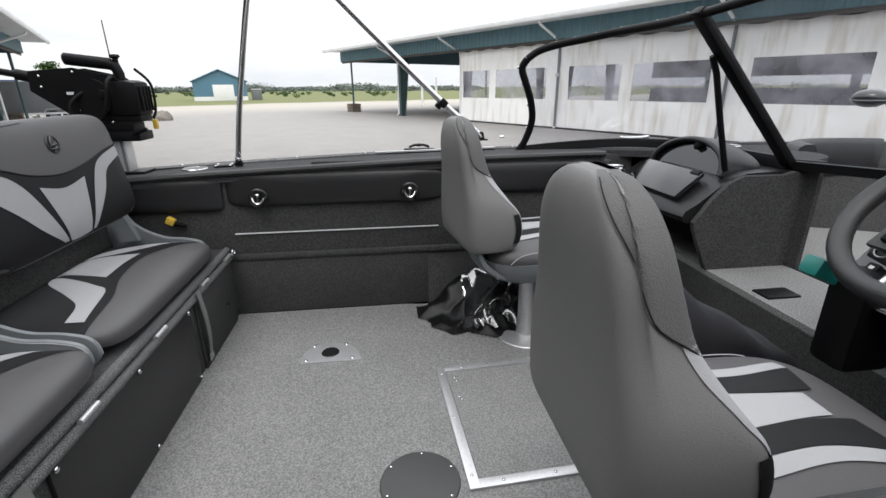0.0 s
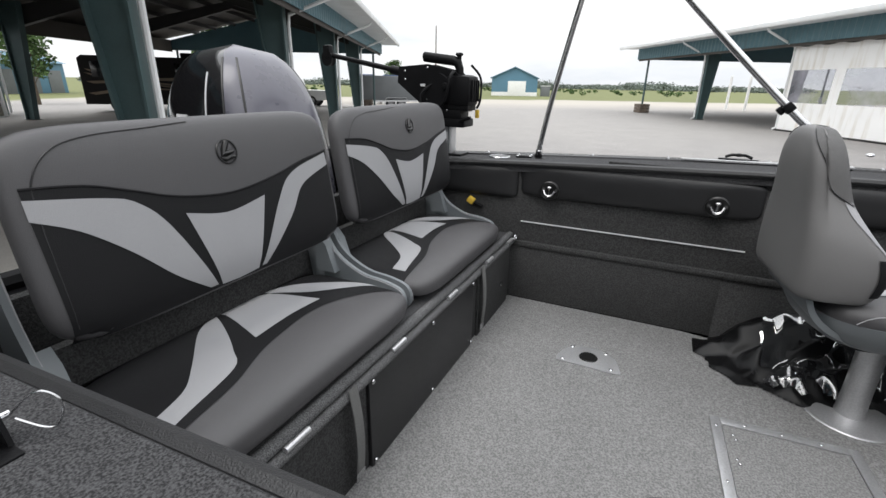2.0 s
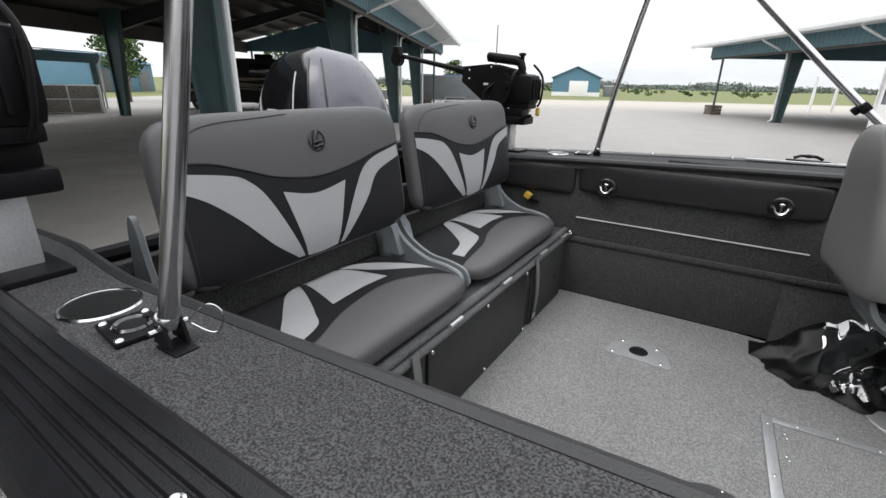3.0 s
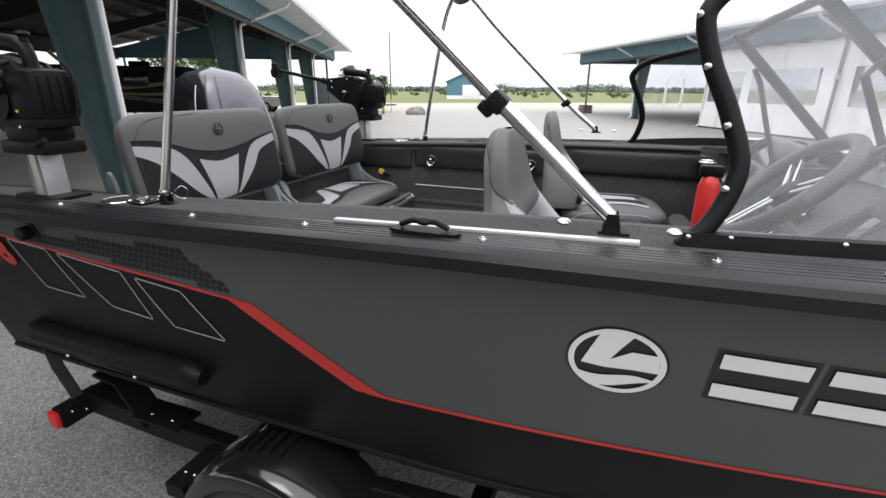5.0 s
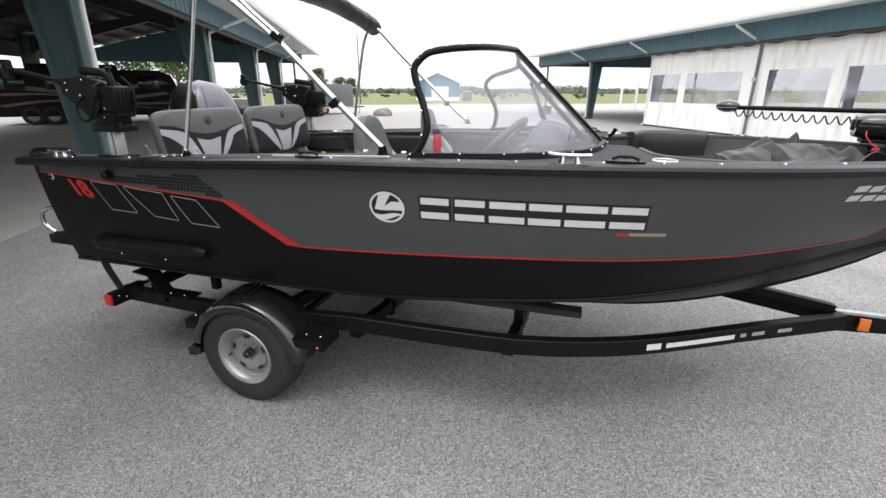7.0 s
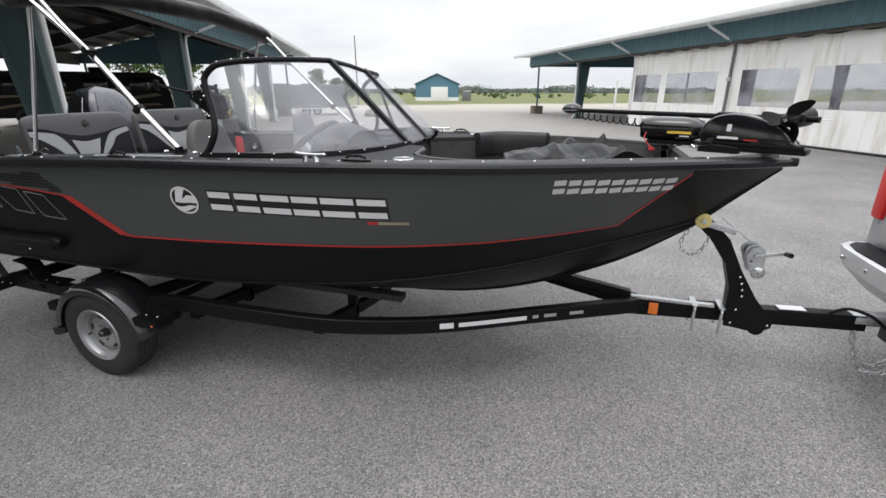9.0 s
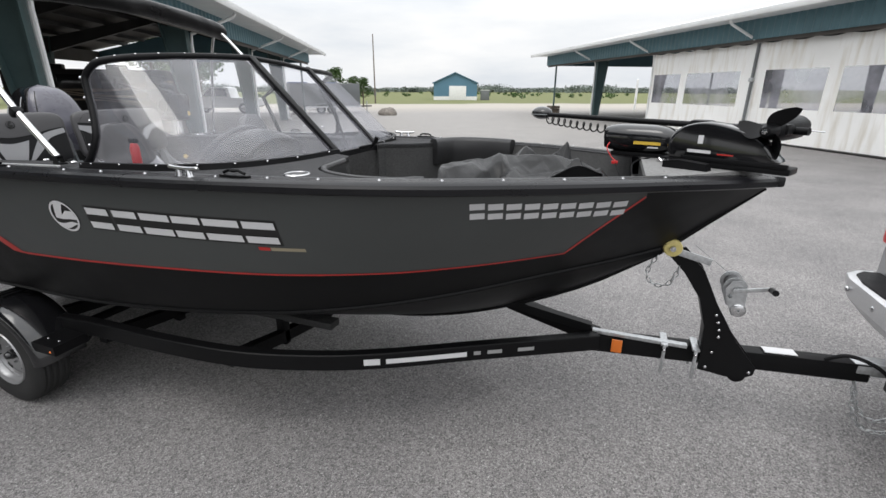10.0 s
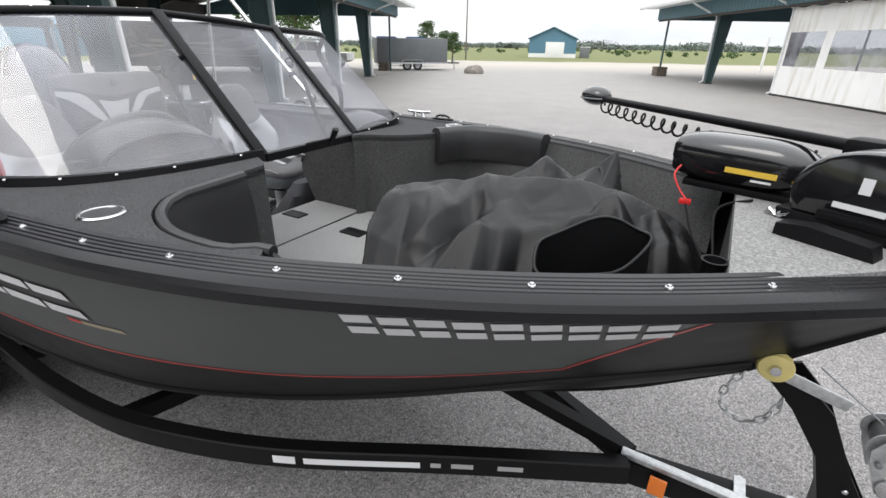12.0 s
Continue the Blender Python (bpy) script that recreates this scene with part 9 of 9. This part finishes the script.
def trailer():
    t = thing("boat_trailer", "black painted steel boat trailer with moulded fenders", "trailer")
    STEEL_BLACK = PAINT_BLACK
    for s in (-1, 1):
        # main side beam, swept in to the tongue
        pts = spline([*[(x, s * y, z) for x, y, z in BEAM]], 8)
        sec = [(-0.025, -0.046), (0.025, -0.046), (0.03, -0.041), (0.03, 0.041), (0.025, 0.046), (-0.025, 0.046), (-0.03, 0.041), (-0.03, -0.041)]
        part("side_beam", Geo().sweep(pts, sec), STEEL_BLACK, t, "black box-section side beam")
        # bunk supports and bunks
        part("bunk", Geo().box((0.75, s * 0.40, 0.53), (2.9, 0.09, 0.045), 0.01), CARPET_DARK, t, "carpeted bunk board")
        for x in (-0.5, 0.95, 1.83):
            part("bunk_post", Geo().box((x, s * 0.42, 0.43), (0.06, 0.05, 0.18), 0.006), STEEL_BLACK, t)
        # wheel and fender
        tg = Geo().lathe([(0.175, -0.085), (0.205, -0.098), (0.27, -0.102), (0.302, -0.085), (0.310, -0.066), *[(0.312 - (0.007 if j in (1, 2) else 0.0), -0.060 + 0.033 * k + 0.007 * j) for k in range(4) for j in range(4)], (0.310, 0.068), (0.302, 0.085), (0.27, 0.102), (0.205, 0.098), (0.175, 0.085), (0.17, 0.0)], 56, closed=True)
        w = part("wheel", tg, RUBBER, t, "black ribbed trailer tyre")
        w.matrix_basis = Matrix.Translation((0.322, s * 1.03, 0.308)) @ Matrix.Rotation(radians(90) * (1 if s < 0 else -1), 4, "X")
        rim = Geo().lathe([(0.0, 0.030), (0.055, 0.032), (0.075, 0.046), (0.112, 0.046), (0.126, 0.030), (0.136, 0.030), (0.142, 0.052), (0.150, 0.056), (0.156, 0.080), (0.166, 0.092), (0.18, 0.097), (0.184, 0.09), (0.168, 0.07), (0.16, -0.06)], 44)
        part("rim", rim, SILVER, w, "silver painted steel rim")
        for k in range(5):
            a = 2 * math.pi * k / 5 + 0.35
            slot = Geo().box((0.108 * math.cos(a), 0.108 * math.sin(a), 0.046), (0.020, 0.042, 0.008), 0.003, Matrix.Rotation(a, 3, "Z"))
            part("vent_slot", slot, DECAL_BLACK, w)
            nut = Geo().lathe([(0.0, 0.016), (0.008, 0.015), (0.010, 0.0)], 6, Matrix.Translation((0.055 * math.cos(a + 0.6), 0.055 * math.sin(a + 0.6), 0.034)))
            part("wheel_nut", nut, STEEL, w)
        part("hub_cap", Geo().lathe([(0.0, 0.085), (0.018, 0.082), (0.024, 0.07), (0.026, 0.06), (0.03, 0.058), (0.03, 0.02)], 22), GLOSS_BLACK, w, "black hub cap")
        part("valve", Geo().tube([(-0.14, -0.03, 0.03), (-0.135, -0.03, 0.065)], 0.005, 6), TRIM_BLACK, w)
        fender_arc = []
        for k in range(25):
            a = radians(188 - (188 - 4) * k / 24)
            fender_arc.append((0.345 + 0.365 * math.cos(a), s * 1.01, 0.315 + 0.345 * math.sin(a)))
        hw = 0.135
        shell = [(-hw, -0.05), (-hw, -0.01), (-hw + 0.02, 0.012), (0.0, 0.022), (hw - 0.02, 0.012), (hw, -0.01), (hw, -0.05), (hw - 0.01, -0.05), (hw - 0.012, -0.012), (0.0, 0.008), (-hw + 0.012, -0.012), (-hw + 0.01, -0.05)]
        fd = part("fender", Geo().sweep(fender_arc, shell), GLOSS_BLACK, t, "black moulded plastic fender", 50)
        for k in range(5):
            a = radians(112 - 6 * k)
            rib = Geo().box((0.345 + 0.392 * math.cos(a), s * 0.97, 0.315 + 0.372 * math.sin(a)), (0.022, 0.16, 0.008), 0.003, Matrix.Rotation(math.pi / 2 - a, 3, "Y"))
            part("tread_rib", rib, TRIM_BLACK, fd)
        for x0, x1, zz in ((0.68, 0.865, 0.462), (-0.07, 0.01, 0.462)):
            poly = [(x0, -0.12), (x1 - 0.05, -0.12), (x1, -0.06), (x1, 0.12), (x0, 0.12)] if x1 > 0.5 else [(x0, -0.06), (x0 + 0.05, -0.12), (x1, -0.12), (x1, 0.12), (x0, 0.12)]
            st = part("step_pad", Geo().prism([(x, s * 1.01 - y * s * -1) for x, y in poly], 0.055, Matrix.Translation((0, 0, zz - 0.02))), TRIM_BLACK, fd, "black fender step")
            for dx in ((0.05, 0.14) if x1 > 0.5 else (0.03, 0.07)):
                part("bolt", Geo().ball((x0 + dx, s * 1.07, zz + 0.037), (0.007, 0.007, 0.005), 8, 6), STEEL, st)
        part("marker", Geo().ball((0.83, s * 1.127, 0.462), (0.008, 0.008, 0.008), 10, 6), ORANGE, fd)
        # rear light bar with the hold-down strap
        tb = part("tail_bracket", Geo().box((-0.77, s * 0.92, 0.485), (0.055, 0.24, 0.09), 0.006), STEEL_BLACK, t)
        part("tail_reflector", Geo().box((-0.775, s * 1.05, 0.487), (0.05, 0.018, 0.07), 0.004), RED_PLASTIC, tb, "red side reflector")
        for k in range(4):
            part("bolt", Geo().ball((-0.74, s * (0.85 + 0.05 * k), 0.50 if k % 2 else 0.475), (0.007, 0.007, 0.007), 8, 6), STEEL, tb)
        part("sticker", Geo().box((-0.74, s * 0.79, 0.475), (0.004, 0.05, 0.06)), PAINT_WHITE, t)
        strap = Geo().sweep([(-0.76, s * 0.95, 0.50), (-0.85, s * 0.95, 0.66), (-0.93, s * 0.93, 0.80)], [(-0.022, -0.002), (0.022, -0.002), (0.022, 0.002), (-0.022, 0.002)])
        part("hold_down_strap", strap, VINYL_BLACK, t, "black hold-down strap")
        brace = Geo().sweep([(-0.64, s * 0.90, 0.665), (-0.52, s * 0.90, 0.65), (-0.40, s * 0.90, 0.47)], [(-0.05, -0.006), (0.05, -0.006), (0.05, 0.006), (-0.05, 0.006)])
        part("guide_brace", brace, STEEL_BLACK, t, "black bent guide bracket")
        gp = part("guide_plate", Geo().box((-0.33, s * 0.90, 0.525), (0.24, 0.12, 0.012), 0.003), STEEL_BLACK, t)
        for dx in (-0.38, -0.27):
            part("bolt", Geo().ball((dx, s * 0.92, 0.533), (0.009, 0.009, 0.005), 8, 6), STEEL, gp)
    for x, hw_ in ((-0.77, 0.85), (0.34, 0.96), (0.95, 0.92), (1.83, 0.87)):
        if x == 1.83:
            pts = [(x, -0.86, 0.48), (x, -0.45, 0.40), (x, 0, 0.33), (x, 0.45, 0.40), (x, 0.86, 0.48)]
        else:
            pts = [(x, -hw_, 0.47), (x, 0, 0.36 if x > 0 else 0.47), (x, hw_, 0.47)]
        part("cross_member", Geo().sweep(pts, [(-0.03, -0.035), (0.03, -0.035), (0.03, 0.035), (-0.03, 0.035)]), STEEL_BLACK, t, "black cross member")
    part("axle", Geo().tube([(0.34, -0.98, 0.312), (0.34, 0.98, 0.312)], 0.03, 12), STEEL_BLACK, t)
    # keel support arms rising to the tongue
    part("keel_arm", Geo().sweep([(2.80, 0.02, 0.71), (3.2, 0.01, 0.645), (3.62, 0.01, 0.575)], [(-0.025, -0.026), (0.025, -0.026), (0.025, 0.026), (-0.025, 0.026)]), STEEL_BLACK, t, "black keel arm")
    tongue = part("tongue", Geo().box((4.29, 0.095, 0.50), (1.36, 0.08, 0.10), 0.008, Matrix.Rotation(radians(7.5), 3, "Z")), STEEL_BLACK, t, "black tongue beam")
    part("wear_plate", Geo().box((3.87, 0.0, 0.565), (0.48, 0.035, 0.02), 0.004), ZINC, t, "bright zinc wear strip")
    part("amber_reflector", Geo().box((3.765, -0.045, 0.515), (0.055, 0.012, 0.075), 0.003), ORANGE, t, "amber side reflector")
    for x in (4.0, 4.15):
        for y in (-0.02, 0.12):
            part("u_bolt_leg", Geo().box((x, y - 0.02, 0.485), (0.016, 0.012, 0.17), 0.003), ZINC, t)
        ub = part("u_bolt", Geo().box((x, 0.03, 0.565), (0.035, 0.14, 0.012), 0.003), ZINC, t, "zinc clamp plate")
        part("nut", Geo().ball((x, -0.045, 0.54), (0.01, 0.01, 0.01), 8, 6), STEEL, ub)
    # winch post: curved black plates with roller, chain and winch
    post = [(4.175, 0.45), (4.175, 0.55), (4.165, 0.70), (4.12, 0.85), (4.03, 0.98), (3.95, 1.06), (4.03, 1.09), (4.12, 1.0), (4.21, 0.82), (4.315, 0.65), (4.43, 0.51), (4.425, 0.47), (4.38, 0.44), (4.30, 0.435), (4.23, 0.445)]
    for y in (-0.02, 0.06):
        part("winch_post", Geo().prism(post, 0.012, Matrix(((1, 0, 0, 0), (0, 0, -1, y + 0.012), (0, 1, 0, 0), (0, 0, 0, 1)))), STEEL_BLACK, t, "black curved winch post plate")
    part("post_filler", Geo().prism([(4.17, 0.55), (4.165, 0.70), (4.12, 0.85), (4.03, 0.98), (4.10, 1.0), (4.20, 0.80), (4.30, 0.62)], 0.07, Matrix(((1, 0, 0, 0), (0, 0, -1, 0.058), (0, 1, 0, 0), (0, 0, 0, 1)))), STEEL_BLACK, t)
    part("jack_roller", Geo().lathe([(0.0, -0.02), (0.043, -0.018), (0.047, 0.0), (0.043, 0.018), (0.0, 0.02)], 26, Matrix.Translation((4.36, 0.02, 0.445)) @ Matrix.Rotation(radians(90), 4, "X")), TRIM_BLACK, t)
    for x, z in ((4.22, 0.57), (4.205, 0.48), (4.40, 0.49), (4.235, 0.66), (4.23, 0.70), (4.22, 0.74), (4.205, 0.78)):
        part("bolt", Geo().ball((x, -0.036, z), (0.008, 0.005, 0.008), 8, 6), STEEL, t)
    ro = part("bow_roller", Geo().lathe([(0.0, -0.046), (0.034, -0.046), (0.041, -0.043), (0.045, -0.034), (0.041, 0.0), (0.045, 0.034), (0.041, 0.043), (0.034, 0.046), (0.0, 0.046)], 32, Matrix.Translation((3.957, 0.0, 1.106)) @ Matrix.Rotation(radians(90), 4, "X")), CREAM, t, "cream urethane bow roller")
    part("roller_bolt", Geo().lathe([(0.0, 0.014), (0.014, 0.012), (0.016, 0.0)], 8, Matrix.Translation((3.957, -0.046, 1.106)) @ Matrix.Rotation(radians(90), 4, "X")), STEEL, ro)
    part("roller_strap", Geo().box((4.06, -0.03, 1.07), (0.16, 0.008, 0.035), 0.003, Matrix.Rotation(radians(14), 3, "Y")), ZINC, t)
    drum = Geo().lathe([(0.0, -0.05), (0.052, -0.05), (0.052, -0.046), (0.025, -0.042), (0.025, 0.042), (0.052, 0.046), (0.052, 0.05), (0.0, 0.05)], 30, Matrix.Translation((4.235, 0.01, 0.955)) @ Matrix.Rotation(radians(90), 4, "X"))
    win = part("winch_drum", drum, ZINC, t, "zinc-plated hand winch")
    win.location = (0.04, 0.07, -0.04)
    for y in (-0.06, 0.058):
        part("winch_plate", Geo().prism([(4.20, 0.90), (4.235, 0.815), (4.275, 0.805), (4.29, 0.835), (4.285, 0.96), (4.25, 1.0), (4.21, 0.99), (4.19, 0.95)], 0.004, Matrix(((1, 0, 0, 0), (0, 0, -1, y + 0.004), (0, 1, 0, 0), (0, 0, 0, 1)))), ZINC, win)
    part("spool", Geo().lathe([(0.036, -0.04), (0.039, 0.0), (0.036, 0.04)], 26, Matrix.Translation((4.235, 0.01, 0.955)) @ Matrix.Rotation(radians(90), 4, "X")), VINYL_BLACK, win)
    part("gear", Geo().lathe([(0.0, 0.006), (0.03, 0.006), (0.034, 0.003), (0.034, -0.003), (0.0, -0.006)], 24, Matrix.Translation((4.262, -0.066, 0.845)) @ Matrix.Rotation(radians(90), 4, "X")), STEEL, win)
    for hx, hz in ((4.235, 0.955), (4.262, 0.845), (4.215, 0.915)):
        part("bolt", Geo().ball((hx, -0.068, hz), (0.009, 0.006, 0.009), 8, 6), DULL_GREY, win)
    cr = part("crank", Geo().box((4.30, -0.075, 0.965), (0.16, 0.008, 0.02), 0.003, Matrix.Rotation(radians(-12), 3, "Y")), ZINC, win)
    part("crank_grip", Geo().tube([(4.375, -0.08, 0.98), (4.365, -0.17, 1.0)], 0.014, 12), TRIM_BLACK, cr, "black crank grip")
    part("winch_strap", Geo().sweep([(4.20, -0.02, 1.02), (4.02, -0.06, 1.16)], [(-0.006, -0.001), (0.006, -0.001), (0.006, 0.001), (-0.006, 0.001)]), PLASTIC_GREY, win)

    def chain(pts, link, mat):
        pts = Pillow.even([Vector(p) for p in spline(pts, 10)], max(2, int(sum((Vector(b) - Vector(a)).length for a, b in zip(pts[:-1], pts[1:])) / (link * 0.72))))
        for i in range(len(pts) - 1):
            a, b = pts[i], pts[i + 1]
            d_ = (b - a).normalized()
            up = d_.cross(Vector((0.3, 1, 0.2)) if i % 2 else Vector((1, 0.1, 0.6))).normalized()
            c = (a + b) / 2
            ring = [c + d_ * link * 0.5 * math.cos(w) + up * link * 0.27 * math.sin(w) for w in [2 * math.pi * k / 10 for k in range(11)]]
            part("chain_link", Geo().tube(ring, link * 0.085, 5, False), mat, t)
    chain([(3.905, 0.0, 1.06), (3.86, -0.02, 0.97), (3.88, -0.03, 0.91), (3.95, -0.03, 0.90), (3.99, -0.03, 0.96), (4.0, -0.03, 1.01)], 0.036, ZINC)
    part("label_sheet", Geo().box((4.56, 0.13, 0.556), (0.15, 0.06, 0.004), 0, Matrix.Rotation(radians(7.5), 3, "Z")), PAINT_WHITE, t, "white paper label")
    part("coupler", Geo().box((5.02, 0.195, 0.52), (0.28, 0.09, 0.075), 0.02, Matrix.Rotation(radians(7.5), 3, "Z")), ZINC, t, "zinc ball coupler")
    chain([(4.90, 0.11, 0.46), (4.92, 0.08, 0.29), (5.02, 0.10, 0.20), (5.16, 0.12, 0.24), (5.3, 0.15, 0.40)], 0.045, ZINC)
    chain([(4.95, 0.24, 0.46), (4.99, 0.24, 0.27), (5.1, 0.22, 0.19), (5.3, 0.2, 0.40)], 0.045, ZINC)
    part("wiring", Geo().tube(spline([(4.76, 0.13, 0.55), (4.84, 0.11, 0.60), (4.95, 0.09, 0.575), (5.05, 0.08, 0.50), (5.2, 0.1, 0.43)], 6), 0.01, 8), TRIM_BLACK, t, "black wiring loop")
    # makers' marking on the beam: plain bars on the starboard face
    def beam_bar(x0, x1, z0, z1, mat):
        g = Geo()
        pts = spline([*[(x, -y, z) for x, y, z in BEAM]], 16)
        inside = [(p, (pts[min(i + 1, len(pts) - 1)] - pts[max(i - 1, 0)]).normalized()) for i, p in enumerate(pts) if x0 - 0.03 <= p.x <= x1 + 0.03]
        verts = []
        for p, d_ in inside:
            sd = d_.cross(Vector((0, 0, 1))).normalized()
            if sd.y > 0:
                sd = -sd
            q = p + sd * 0.032
            verts += [(q.x, q.y, q.z + z0), (q.x, q.y, q.z + z1)]
        g.add(verts, [(2 * i, 2 * i + 2, 2 * i + 3, 2 * i + 1) for i in range(len(inside) - 1)])
        part("marking_bar", g, mat, t)
    beam_bar(2.55, 2.57, -0.018, 0.018, PAINT_WHITE)
    for k in range(6):
        beam_bar(2.64 + 0.064 * k, 2.66 + 0.064 * k, -0.014, 0.014, PAINT_WHITE)
    for k in range(6):
        beam_bar(3.06 + 0.05 * k, 3.065 + 0.05 * k, -0.009, 0.013, DECAL_GREY)


trailer()


def tow_truck():
    """The rear of the silver towing pickup, whose tail stands over the coupler."""
    at = Matrix.Translation((5.26, -0.05, 0.0)) @ Matrix.Rotation(radians(3), 4, "Z") @ Matrix.Diagonal((1, 1, 1.2, 1))
    silver = material("silver_pickup_paint", (0.36, 0.36, 0.37), 0.3, 0.4, stain=0.08, stain_scale=3, coat=0.3)
    t = pickup(at, silver, "silver pickup truck hitched to the trailer")
    plan = [(-0.02, -0.96), (-0.10, -0.955), (-0.17, -0.90), (-0.20, -0.80), (-0.215, -0.4), (-0.215, 0.4), (-0.20, 0.80), (-0.17, 0.90), (-0.10, 0.955), (-0.02, 0.96)]
    rows = [(0.47, 0.45, 0.80), (0.50, 0.62, 0.86), (0.57, 0.95, 0.97), (0.64, 1.0, 1.0), (0.665, 1.0, 1.0), (0.672, 0.95, 0.99)]
    verts = [(x * k, y * w, z) for z, k, w in rows for x, y in plan]
    n = len(plan)
    g = Geo().add(verts, [(i * n + j, i * n + (j + 1) % n, (i + 1) * n + (j + 1) % n, (i + 1) * n + j) for i in range(len(rows) - 1) for j in range(n)] + [tuple(range(n))[::-1], tuple((len(rows) - 1) * n + j for j in range(n))])
    bp = part("bumper", g, ALU, t, "satin silver rear bumper", 35)
    part("bumper_pad", Geo().prism([(-0.01, -0.9), (-0.09, -0.9), (-0.15, -0.84), (-0.18, -0.7), (-0.18, 0.7), (-0.15, 0.84), (-0.09, 0.9), (-0.01, 0.9)], 0.01, Matrix.Translation((0, 0, 0.671))), TRIM_BLACK, bp, "black treaded bumper pad")
    for y in (-0.78, -0.5, 0.5, 0.78):
        part("bolt", Geo().ball((-0.205, y, 0.615), (0.012, 0.016, 0.014), 10, 6), STEEL, bp)
    for s in (-1, 1):
        part("tail_light", Geo().box((0.015, s * 0.90, 0.985), (0.09, 0.12, 0.32), 0.03), RED_PLASTIC, t, "red tail light")
    part("tailgate", Geo().box((-0.005, 0, 0.92), (0.04, 1.60, 0.46), 0.02), silver, t)
    part("gate_trim", Geo().box((-0.03, 0, 0.85), (0.012, 1.5, 0.014), 0.003), STEEL, t)
    part("hitch_receiver", Geo().box((0.02, 0.15, 0.40), (0.5, 0.08, 0.07), 0.01), STEEL_DARK, t)


tow_truck()
